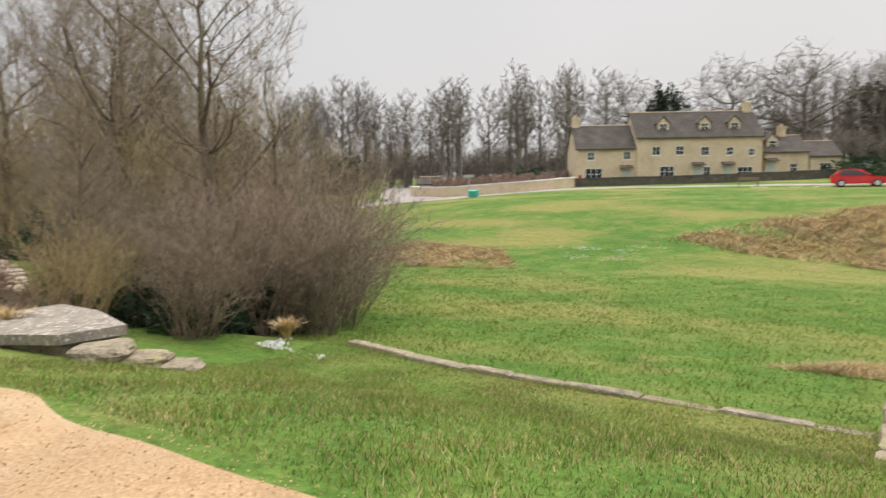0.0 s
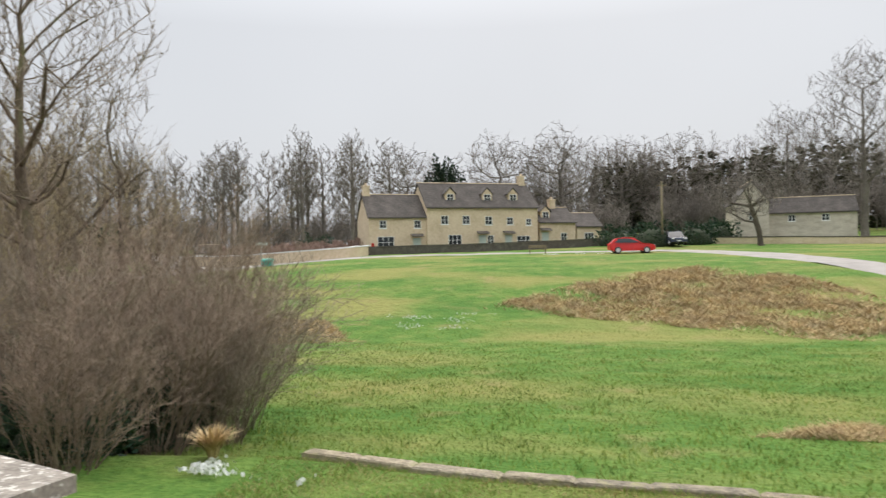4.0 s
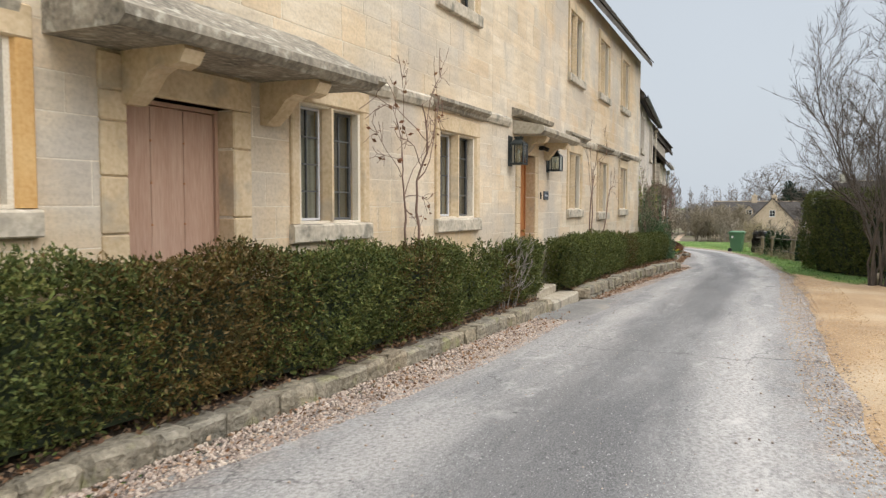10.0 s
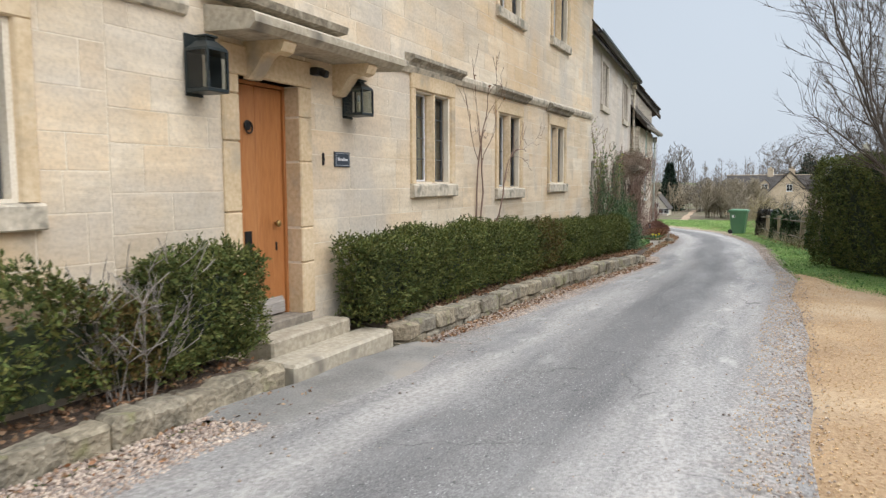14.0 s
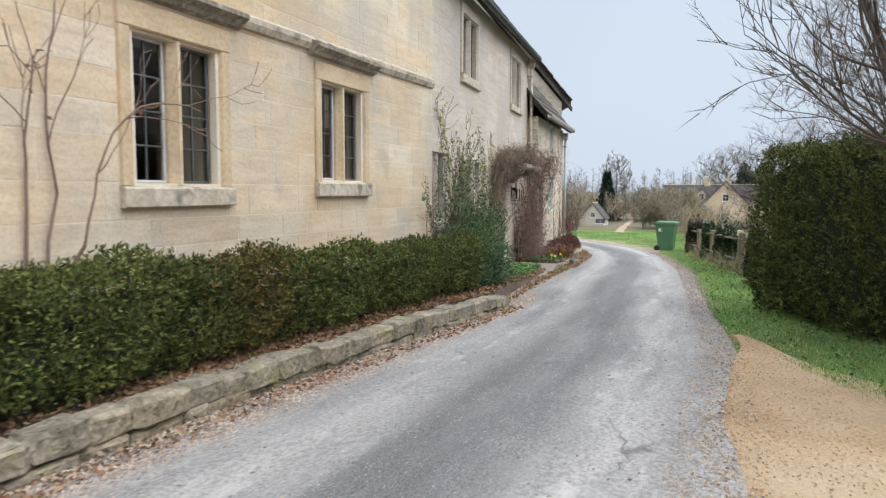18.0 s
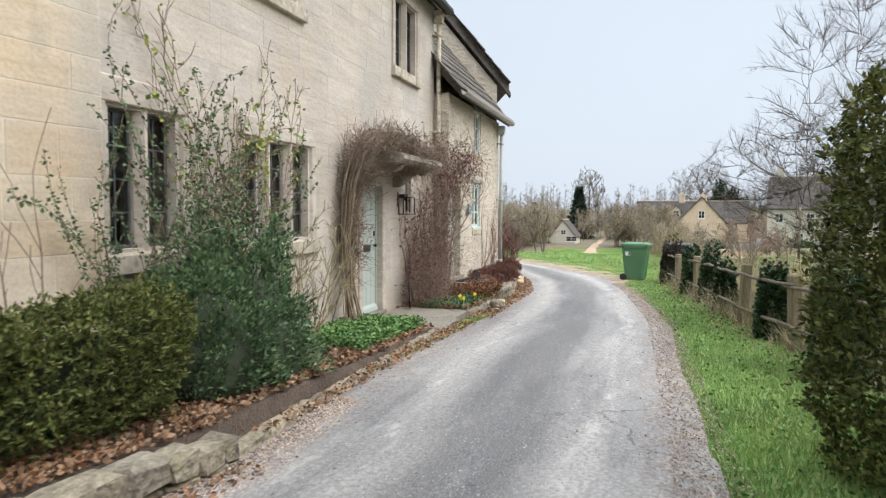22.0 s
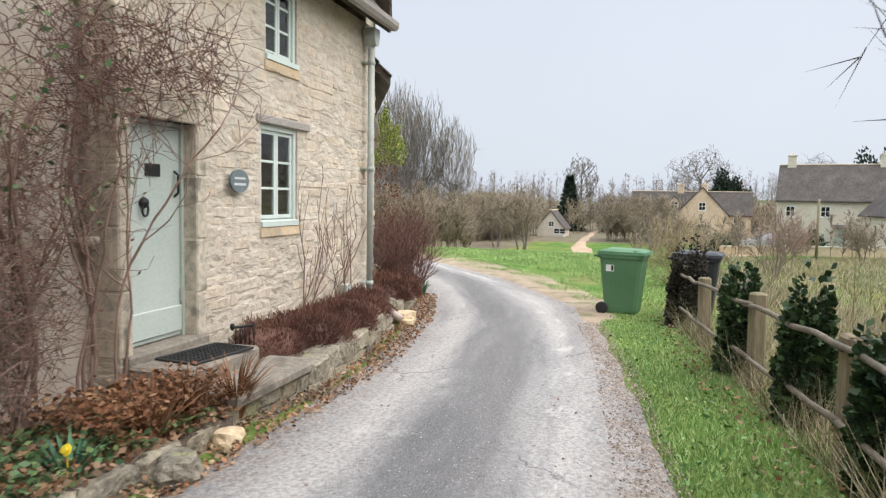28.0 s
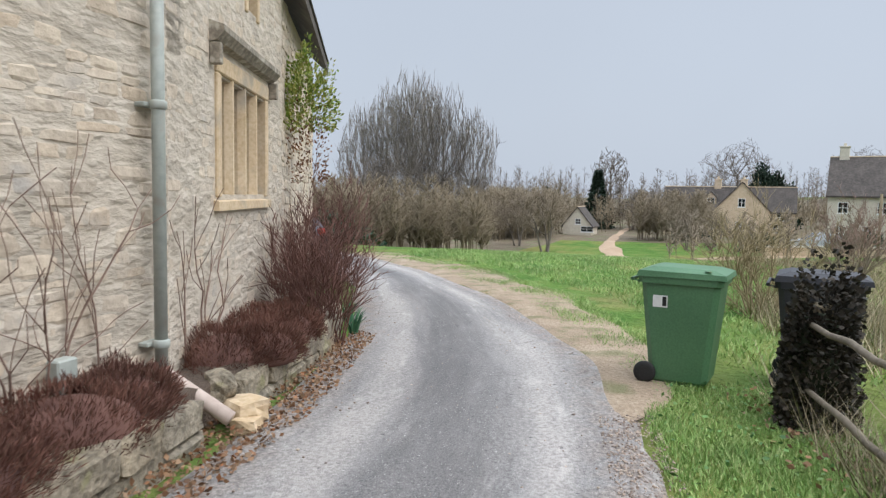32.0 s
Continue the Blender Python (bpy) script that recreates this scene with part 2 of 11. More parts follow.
MAT_SOIL = surface("damp_soil", (0.05, 0.035, 0.025), (0.1, 0.07, 0.05), (0.17, 0.125, 0.09), 45, 3, bump=1.0, depth=0.03)
MAT_SLATE = surface("stone_slates", (0.05, 0.042, 0.035), (0.105, 0.09, 0.076), (0.19, 0.168, 0.14), 14, 2, bump=0.5, depth=0.01, per="island", tints=[(0.6, 0.6, 0.62), (1, 1, 1), (1.2, 1.1, 1.0)])
MAT_FLAG = surface("flagstone", (0.13, 0.112, 0.09), (0.24, 0.208, 0.168), (0.37, 0.325, 0.265), 26, 3.5, bump=0.6, depth=0.008, stain=(0.1, 0.092, 0.075), stain_at=(0.53, 0.68), stain_scale=3.5)
MAT_SLAB = surface("lichen_flecked_slab", (0.12, 0.105, 0.09), (0.23, 0.205, 0.175), (0.36, 0.325, 0.28), 24, 3.0, bump=0.6, depth=0.008, stain=(0.55, 0.53, 0.48), stain_at=(0.58, 0.63), stain_scale=14)
MAT_FLAGPALE = surface("weathered_pale_stone", (0.26, 0.225, 0.17), (0.42, 0.365, 0.28), (0.56, 0.5, 0.4), 24, 3, bump=0.5, depth=0.008, stain=(0.13, 0.115, 0.095), stain_at=(0.55, 0.7), stain_scale=3)
MAT_TANCHIPS = surface("tan_pebbles", (0.4, 0.27, 0.14), (0.56, 0.4, 0.23), (0.7, 0.54, 0.35), 60, 3, bump=0.2, per="island", tints=[(0.6, 0.52, 0.45), (0.95, 0.9, 0.82), (1.2, 1.12, 1.0), (1.0, 0.8, 0.6)])
MAT_CHIPS = surface("stone_chippings", (0.3, 0.24, 0.2), (0.48, 0.4, 0.34), (0.65, 0.58, 0.5), 60, 3, bump=0.2, per="island", tints=[(0.16, 0.13, 0.13), (0.5, 0.42, 0.38), (1.1, 1.05, 1.0), (0.3, 0.24, 0.22), (1.25, 1.2, 1.1), (0.6, 0.42, 0.3)])
MAT_LITTER = leafy("fallen_leaves", [(0.2, 0.1, 0.05), (0.32, 0.2, 0.12), (0.14, 0.08, 0.05), (0.42, 0.3, 0.2), (0.3, 0.12, 0.05)], 0.8)
MAT_OAKPINK = surface("pale_new_oak", (0.4, 0.24, 0.17), (0.52, 0.33, 0.24), (0.6, 0.42, 0.32), 30, 2, rough=0.7, bump=0.2, depth=0.002, stretch=(3, 3, 0.25))
MAT_OAK = surface("varnished_oak", (0.28, 0.1, 0.03), (0.42, 0.17, 0.055), (0.5, 0.23, 0.09), 26, 2, rough=0.45, bump=0.15, depth=0.002, stretch=(3, 3, 0.25))
MAT_OAKGREY = surface("weathered_oak", (0.2, 0.18, 0.16), (0.33, 0.3, 0.27), (0.42, 0.39, 0.36), 26, 2, rough=0.7, bump=0.3, depth=0.003, stretch=(0.4, 3, 3))
MAT_SAGE = surface("sage_green_paint", (0.4, 0.46, 0.42), (0.47, 0.53, 0.48), (0.53, 0.58, 0.53), 40, 1.5, rough=0.5, bump=0.08, depth=0.002)
MAT_WINGREEN = surface("pale_green_window_paint", (0.5, 0.58, 0.54), (0.58, 0.65, 0.6), (0.66, 0.72, 0.67), 40, 2, rough=0.45, bump=0.05, depth=0.002)
MAT_PALEFRAME = surface("pale_metal_frame", (0.5, 0.5, 0.52), (0.58, 0.58, 0.6), (0.66, 0.66, 0.67), 30, 2, rough=0.5, bump=0.0)
MAT_LEAD = surface("lead_strip", (0.08, 0.085, 0.09), (0.13, 0.135, 0.14), (0.2, 0.2, 0.21), 30, 2, rough=0.5, bump=0.0, metal=0.5)
MAT_BLACK = surface("black_iron", (0.01, 0.01, 0.011), (0.018, 0.018, 0.02), (0.03, 0.03, 0.032), 50, 3, rough=0.45, bump=0.1, depth=0.001, metal=0.4)
MAT_DARKTEAL = surface("dark_lantern_metal", (0.02, 0.028, 0.03), (0.035, 0.045, 0.048), (0.055, 0.065, 0.068), 50, 3, rough=0.4, bump=0.1, depth=0.001, metal=0.5)
MAT_BRASS = surface("aged_brass", (0.2, 0.13, 0.05), (0.32, 0.22, 0.09), (0.42, 0.3, 0.14), 40, 2, rough=0.35, bump=0.0, metal=0.9)
MAT_CANDLE = surface("cream_candle", (0.6, 0.5, 0.36), (0.7, 0.6, 0.45), (0.75, 0.66, 0.52), 20, 2, rough=0.5, bump=0.0)
MAT_BIN = surface("green_bin_plastic", (0.05, 0.13, 0.06), (0.075, 0.18, 0.085), (0.1, 0.22, 0.11), 60, 1.5, rough=0.5, bump=0.06, depth=0.001)
MAT_BINDARK = surface("dark_bin_plastic", (0.015, 0.016, 0.02), (0.025, 0.026, 0.032), (0.04, 0.04, 0.048), 60, 2, rough=0.5, bump=0.06, depth=0.001)
MAT_RUBBER = surface("black_rubber", (0.012, 0.012, 0.012), (0.02, 0.02, 0.02), (0.035, 0.035, 0.035), 60, 3, rough=0.8, bump=0.2, depth=0.002)
MAT_WHITE = surface("white_paint", (0.66, 0.66, 0.64), (0.76, 0.76, 0.74), (0.82, 0.82, 0.8), 30, 2, rough=0.6, bump=0.0)
MAT_PIPE = surface("grey_green_pipe", (0.3, 0.33, 0.3), (0.4, 0.43, 0.39), (0.48, 0.51, 0.46), 20, 2, rough=0.5, bump=0.1, depth=0.001, stain=(0.25, 0.2, 0.15), stain_at=(0.6, 0.75), stain_scale=5)
MAT_PIPEPINK = surface("faded_clay_pipe", (0.42, 0.33, 0.28), (0.54, 0.44, 0.38), (0.62, 0.53, 0.46), 20, 3, rough=0.7, bump=0.2, depth=0.002)
MAT_BARK = surface("grey_brown_bark", (0.07, 0.05, 0.035), (0.14, 0.105, 0.075), (0.24, 0.19, 0.14), 14, 2.0, bump=0.8, depth=0.02, stretch=(2, 2, 0.5), stain=(0.13, 0.14, 0.06), stain_at=(0.55, 0.72), stain_scale=2)
MAT_TWIG = surface("bare_twigs", (0.125, 0.1, 0.07), (0.21, 0.17, 0.122), (0.31, 0.252, 0.182), 6, 1.0, bump=0.0)
MAT_TWIGDARK = surface("dark_bare_twigs", (0.06, 0.047, 0.036), (0.1, 0.08, 0.062), (0.155, 0.125, 0.095), 6, 1.0, bump=0.0)
MAT_TWIGMAROON = surface("maroon_twigs", (0.08, 0.038, 0.03), (0.135, 0.065, 0.05), (0.2, 0.105, 0.08), 6, 1.0, bump=0.0)
MAT_BRIAR = surface("brown_briar_twigs", (0.13, 0.093, 0.066), (0.225, 0.166, 0.12), (0.34, 0.262, 0.196), 6, 1.0, bump=0.0)
MAT_TWIGRED = surface("reddish_twigs", (0.135, 0.081, 0.0607), (0.23, 0.149, 0.115), (0.338, 0.236, 0.182), 6, 1.0, bump=0.0)
MAT_WILLOW = surface("yellow_willow_twigs", (0.213, 0.163, 0.08), (0.325, 0.256, 0.125), (0.45, 0.362, 0.19), 6, 1.0, bump=0.0)
MAT_TWIGGOLD = surface("olive_brown_twigs", (0.18, 0.145, 0.075), (0.29, 0.235, 0.13), (0.41, 0.335, 0.2), 6, 1.0, bump=0.0)
MAT_FARTWIG = surface("far_bare_twigs", (0.1, 0.084, 0.07), (0.16, 0.137, 0.116), (0.23, 0.2, 0.17), 3, 0.5, bump=0.0)
MAT_POPLAR = surface("pale_poplar_twigs", (0.13, 0.115, 0.098), (0.2, 0.18, 0.155), (0.28, 0.253, 0.22), 3, 0.5, bump=0.0)
MAT_SCRUBTWIG = surface("olive_brown_scrub", (0.14, 0.11, 0.07), (0.205, 0.165, 0.108), (0.28, 0.23, 0.155), 4, 0.4, bump=0.0)
MAT_STRAWSTEM = surface("straw_brown_stems", (0.12, 0.088, 0.058), (0.24, 0.182, 0.125), (0.38, 0.3, 0.21), 18, 3.0, bump=0.4, depth=0.004)
MAT_PALETWIG = surface("pale_birch_bark", (0.2, 0.17, 0.15), (0.32, 0.28, 0.25), (0.42, 0.38, 0.34), 8, 1.0, bump=0.2, depth=0.005)
MAT_YEW = leafy("yew_leaves", [(0.034, 0.05, 0.016), (0.068, 0.095, 0.025), (0.118, 0.145, 0.038), (0.175, 0.18, 0.052), (0.095, 0.098, 0.031)], 0.75, 2.6)
MAT_YEWBROWN = leafy("bronzed_yew_leaves", [(0.05, 0.05, 0.016), (0.12, 0.078, 0.024), (0.17, 0.105, 0.034), (0.075, 0.085, 0.025)], 0.6, 2.0)
# Near-black core colour stands in for the shade inside hedges, shrubs and ivy.
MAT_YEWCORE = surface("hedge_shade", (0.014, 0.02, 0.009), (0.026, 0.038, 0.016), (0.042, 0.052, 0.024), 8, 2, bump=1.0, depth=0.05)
MAT_IVY = leafy("ivy_leaves", [(0.02, 0.042, 0.02), (0.04, 0.075, 0.032), (0.07, 0.115, 0.045)], 0.4, 3)
MAT_IVYDRY = leafy("dry_dark_ivy", [(0.02, 0.02, 0.015), (0.05, 0.045, 0.035), (0.08, 0.065, 0.05)], 0.6, 3)
MAT_SHRUB = leafy("shrub_leaves", [(0.045, 0.09, 0.04), (0.08, 0.15, 0.06), (0.12, 0.2, 0.08), (0.16, 0.22, 0.08)], 0.5, 2)
MAT_COTONEASTER = leafy("blue_green_shrub_leaves", [(0.038, 0.075, 0.04), (0.075, 0.135, 0.066), (0.12, 0.195, 0.09), (0.165, 0.235, 0.105)], 0.5, 2)
MAT_COVER = leafy("bright_ground_cover", [(0.05, 0.13, 0.04), (0.1, 0.22, 0.06), (0.16, 0.3, 0.09), (0.2, 0.28, 0.1)], 0.5, 3)
MAT_LAUREL = leafy("dark_laurel_leaves", [(0.015, 0.04, 0.025), (0.03, 0.065, 0.035), (0.05, 0.09, 0.045)], 0.4, 2)
MAT_GRASS = leafy("grass_blades", [(0.09, 0.175, 0.028), (0.15, 0.255, 0.045), (0.23, 0.33, 0.065), (0.34, 0.34, 0.1)], 0.6, 0.7)
MAT_VERGE = leafy("bright_verge_grass", [(0.16, 0.28, 0.08), (0.24, 0.39, 0.12), (0.32, 0.47, 0.165), (0.46, 0.5, 0.24)], 0.6, 0.7)
MAT_STRAW = leafy("dry_grass", [(0.34, 0.24, 0.12), (0.5, 0.38, 0.21), (0.6, 0.48, 0.29), (0.27, 0.18, 0.095)], 0.75, 1)
MAT_WEED = leafy("bleached_weeds", [(0.26, 0.215, 0.13), (0.4, 0.34, 0.225), (0.5, 0.44, 0.31), (0.17, 0.145, 0.085), (0.16, 0.19, 0.07)], 0.8, 0.6)
MAT_HEATHER = leafy("red_brown_heather", [(0.085, 0.037, 0.028), (0.14, 0.064, 0.048), (0.2, 0.1, 0.075), (0.115, 0.068, 0.048)], 0.8, 2)
MAT_DEADBROWN = leafy("dead_brown_stalks", [(0.11, 0.08, 0.055), (0.19, 0.14, 0.1), (0.28, 0.215, 0.155), (0.15, 0.1, 0.07)], 0.8, 2)
MAT_BRACKEN = leafy("dead_bracken", [(0.12, 0.052, 0.026), (0.2, 0.085, 0.042), (0.3, 0.17, 0.09), (0.1, 0.045, 0.026)], 0.8, 2)
MAT_STRAP = leafy("yellow_green_straps", [(0.16, 0.26, 0.04), (0.28, 0.36, 0.07), (0.42, 0.4, 0.12), (0.1, 0.2, 0.04)], 0.5, 3)
MAT_DAFF = leafy("blue_green_blades", [(0.03, 0.1, 0.06), (0.05, 0.15, 0.08), (0.08, 0.2, 0.1)], 0.5, 3)
MAT_SNOWDROP = surface("white_petals", (0.6, 0.62, 0.58), (0.75, 0.77, 0.74), (0.85, 0.86, 0.84), 20, 2, bump=0.0)
MAT_YELLOW = surface("yellow_petals", (0.7, 0.5, 0.02), (0.8, 0.62, 0.04), (0.85, 0.7, 0.08), 20, 2, bump=0.0)
MAT_PINE = leafy("dark_conifer", [(0.01, 0.022, 0.014), (0.022, 0.042, 0.025), (0.035, 0.06, 0.035)], 0.6, 0.5)
MAT_FARPINE = leafy("far_brown_green_conifers", [(0.035, 0.04, 0.024), (0.055, 0.058, 0.034), (0.08, 0.075, 0.045)], 0.8, 0.1)
MAT_CARRED = surface("red_car_paint", (0.5, 0.012, 0.012), (0.6, 0.02, 0.018), (0.66, 0.03, 0.025), 5, 1, rough=0.25, bump=0.0)
MAT_CARNAVY = surface("navy_car_paint", (0.015, 0.02, 0.035), (0.022, 0.03, 0.05), (0.03, 0.04, 0.065), 5, 1, rough=0.25, bump=0.0)
MAT_CARGREY = surface("pale_car_paint", (0.35, 0.4, 0.44), (0.42, 0.47, 0.5), (0.5, 0.54, 0.57), 5, 1, rough=0.25, bump=0.0)
MAT_PLAQUE = surface("slate_plaque", (0.1, 0.13, 0.14), (0.15, 0.185, 0.195), (0.2, 0.24, 0.25), 30, 3, rough=0.5, bump=0.1, depth=0.001)
MAT_NAVY = surface("navy_sign", (0.025, 0.035, 0.05), (0.04, 0.052, 0.07), (0.06, 0.07, 0.09), 30, 3, rough=0.4, bump=0.0)
MAT_CURTAIN = surface("cream_linen", (0.56, 0.53, 0.44), (0.66, 0.63, 0.54), (0.74, 0.71, 0.62), 60, 2, bump=0.2, depth=0.002)
MAT_REDPOT = surface("red_plastic", (0.5, 0.02, 0.05), (0.6, 0.04, 0.07), (0.66, 0.06, 0.1), 20, 2, rough=0.5, bump=0.0)
MAT_TURQ = surface("turquoise_plastic", (0.02, 0.32, 0.26), (0.03, 0.42, 0.34), (0.05, 0.5, 0.4), 20, 2, rough=0.5, bump=0.0)
MAT_FENCE = surface("weathered_fence_timber", (0.13, 0.1, 0.06), (0.22, 0.175, 0.11), (0.32, 0.26, 0.17), 20, 3, bump=0.5, depth=0.006, stretch=(3, 3, 0.4), stain=(0.15, 0.17, 0.06), stain_at=(0.55, 0.7), stain_scale=4)
MAT_RAIL = surface("worn_pole_timber", (0.085, 0.07, 0.05), (0.155, 0.128, 0.092), (0.24, 0.2, 0.15), 20, 3, bump=0.4, depth=0.004)
MAT_FARWALL = surface("far_cream_stone", (0.5, 0.38, 0.25), (0.65, 0.515, 0.36), (0.74, 0.61, 0.45), 4, 0.6, bump=0.3, depth=0.02)
MAT_FARPALE = surface("far_pale_stone", (0.52, 0.47, 0.38), (0.62, 0.57, 0.47), (0.7, 0.65, 0.54), 4, 0.6, bump=0.3, depth=0.02)
MAT_INSIDE = surface("room_plaster", (0.3, 0.28, 0.25), (0.36, 0.34, 0.3), (0.42, 0.39, 0.35), 10, 1, bump=0.0)


def glass_material():
    m, t, b = shader("window_glass", 0.04)
    b.inputs["Base Color"].default_value = (0.02, 0.024, 0.026, 1)
    clear = t.nodes.new("ShaderNodeBsdfTransparent")
    clear.inputs["Color"].default_value = (0.62, 0.66, 0.64, 1)
    gloss = t.nodes.new("ShaderNodeBsdfGlossy")
    gloss.inputs["Roughness"].default_value = 0.03
    fres = t.nodes.new("ShaderNodeFresnel")
    fres.inputs["IOR"].default_value = 1.5
    mixer = t.nodes.new("ShaderNodeMixShader")
    t.links.new(fres.outputs["Fac"], mixer.inputs["Fac"])
    t.links.new(clear.outputs["BSDF"], mixer.inputs[1])
    t.links.new(gloss.outputs["BSDF"], mixer.inputs[2])
    k = t.nodes.new("ShaderNodeBump")
    k.inputs["Strength"].default_value, k.inputs["Distance"].default_value = 0.25, 0.01
    t.links.new(spot_noise(t, 5, 2), k.inputs["Height"])
    t.links.new(k.outputs["Normal"], gloss.inputs["Normal"])
    t.links.new(mixer.outputs["Shader"], t.nodes["Material Output"].inputs["Surface"])
    return m


MAT_GLASS = glass_material()


def road_material():
    """Old asphalt: coarse grain, a dark middle, pale dusty wheel tracks, patches and cracks along the lane."""
    m, t, b = shader("patched_asphalt", 0.88)

    def lane(key):
        a = t.nodes.new("ShaderNodeAttribute")
        a.attribute_name = key
        return a.outputs["Fac"]

    def span(source, lo, hi, top=1.0):
        f = t.nodes.new("ShaderNodeMapRange")
        f.inputs["From Min"].default_value, f.inputs["From Max"].default_value, f.inputs["To Max"].default_value = lo, hi, top
        t.links.new(source, f.inputs["Value"])
        return f.outputs["Result"]

    def math_(op, a, c):
        k = t.nodes.new("ShaderNodeMath")
        k.operation = op
        for i, v in enumerate((a, c)):
            if isinstance(v, (int, float)):
                k.inputs[i].default_value = v
            else:
                t.links.new(v, k.inputs[i])
        return k.outputs["Value"]

    uv = t.nodes.new("ShaderNodeCombineXYZ")
    t.links.new(lane("along"), uv.inputs["X"])
    t.links.new(math_("MULTIPLY", lane("across"), 4.0), uv.inputs["Y"])

    def streak(scale, stretch, detail=6):
        v = t.nodes.new("ShaderNodeVectorMath")
        v.operation = "MULTIPLY"
        v.inputs[1].default_value = stretch
        n = t.nodes.new("ShaderNodeTexNoise")
        n.inputs["Scale"].default_value, n.inputs["Detail"].default_value = scale, detail
        t.links.new(uv.outputs["Vector"], v.inputs[0])
        t.links.new(v.outputs["Vector"], n.inputs["Vector"])
        return n.outputs["Fac"]

    def crisp(scale, stretch, lo, hi, top, fine=0.66):
        """Hard-edged wear: a streaked noise, rough down to the grain."""
        n = streak(scale, stretch, 12)
        n.node.inputs["Roughness"].default_value = fine
        return span(n, lo, hi, top)

    grain, speck = spot_noise(t, 90, 3), spot_noise(t, 34, 5)
    c = ramp(t, grain, [(0.34, (0.085, 0.083, 0.085)), (0.5, (0.225, 0.22, 0.22)), (0.66, (0.47, 0.46, 0.455))])
    c = blend(t, 0.5, c, ramp(t, speck, [(0.32, (0.12, 0.118, 0.12)), (0.5, (0.23, 0.226, 0.225)), (0.68, (0.38, 0.37, 0.365))]))
    c = blend(t, crisp(0.8, (0.3, 1.0, 1), 0.47, 0.6, 0.55), c, (0.135, 0.134, 0.14))
    c = blend(t, crisp(1.3, (0.45, 1.0, 1), 0.5, 0.62, 0.5), c, (0.36, 0.35, 0.345))
    worn = ramp(t, lane("across"), [(0.0, (0, 0, 0)), (0.3, (0.1, 0.1, 0.1)), (0.42, (1, 1, 1)), (0.6, (1, 1, 1)), (0.7, (0.15, 0.15, 0.15)), (1.0, (0, 0, 0))])
    c = blend(t, math_("MULTIPLY", worn, crisp(0.9, (0.2, 1.2, 1), 0.28, 0.54, 0.85)), c, ramp(t, grain, [(0.34, (0.07, 0.068, 0.07)), (0.5, (0.125, 0.122, 0.124)), (0.66, (0.22, 0.215, 0.212))]))
    tracks = ramp(t, lane("across"), [(0.0, (0.5, 0.5, 0.5)), (0.12, (0.4, 0.4, 0.4)), (0.27, (0.8, 0.8, 0.8)), (0.45, (0.12, 0.12, 0.12)), (0.6, (0.15, 0.15, 0.15)), (0.76, (1, 1, 1)), (0.86, (0.5, 0.5, 0.5)), (1.0, (0.8, 0.8, 0.8))])
    c = blend(t, math_("MULTIPLY", tracks, crisp(1.2, (0.22, 1.3, 1), 0.33, 0.56, 0.85, 0.58)), c, ramp(t, speck, [(0.35, (0.34, 0.315, 0.3)), (0.6, (0.56, 0.53, 0.505))]))
    c = blend(t, math_("MULTIPLY", tracks, crisp(3.0, (0.5, 1.0, 1), 0.57, 0.66, 0.7)), c, (0.6, 0.57, 0.545))
    soiled = ramp(t, lane("across"), [(0.0, (1, 1, 1)), (0.07, (0.85, 0.85, 0.85)), (0.2, (0, 0, 0)), (0.8, (0, 0, 0)), (0.9, (0.7, 0.7, 0.7)), (1.0, (1, 1, 1))])
    c = blend(t, math_("MULTIPLY", soiled, span(spot_noise(t, 5, 10), 0.38, 0.56, 0.85)), c, ramp(t, speck, [(0.35, (0.13, 0.1, 0.085)), (0.5, (0.27, 0.22, 0.185)), (0.66, (0.46, 0.385, 0.33))]))
    c = blend(t, span(spot_noise(t, 55, 1), 0.7, 0.73, 0.85), c, (0.56, 0.545, 0.53))
    c = blend(t, span(spot_noise(t, 17, 2), 0.69, 0.73, 0.75), c, (0.065, 0.064, 0.065))
    wob = t.nodes.new("ShaderNodeVectorMath")
    wob.operation = "MULTIPLY_ADD"
    wn_ = t.nodes.new("ShaderNodeTexNoise")
    wn_.inputs["Scale"].default_value, wn_.inputs["Detail"].default_value, wn_.inputs["Roughness"].default_value = 2.6, 8.0, 0.65
    g = t.nodes.new("ShaderNodeNewGeometry")
    t.links.new(g.outputs["Position"], wn_.inputs["Vector"])
    t.links.new(wn_.outputs["Color"], wob.inputs[0])
    wob.inputs[1].default_value = (0.55, 0.55, 0.0)
    t.links.new(g.outputs["Position"], wob.inputs[2])
    vor = t.nodes.new("ShaderNodeTexVoronoi")
    vor.feature = "DISTANCE_TO_EDGE"
    vor.inputs["Scale"].default_value = 0.42
    t.links.new(wob.outputs["Vector"], vor.inputs["Vector"])
    crack = math_("MULTIPLY", span(vor.outputs["Distance"], 0.006, 0.0015), span(spot_noise(t, 0.7, 2), 0.52, 0.6, 0.6))
    c = blend(t, crack, c, (0.05, 0.049, 0.047))
    c = blend(t, 1.0, c, (0.94, 0.93, 0.91), "MULTIPLY")
    t.links.new(c, b.inputs["Base Color"])
    rough_skin(t, b, grain, 0.9, 0.012)
    return m


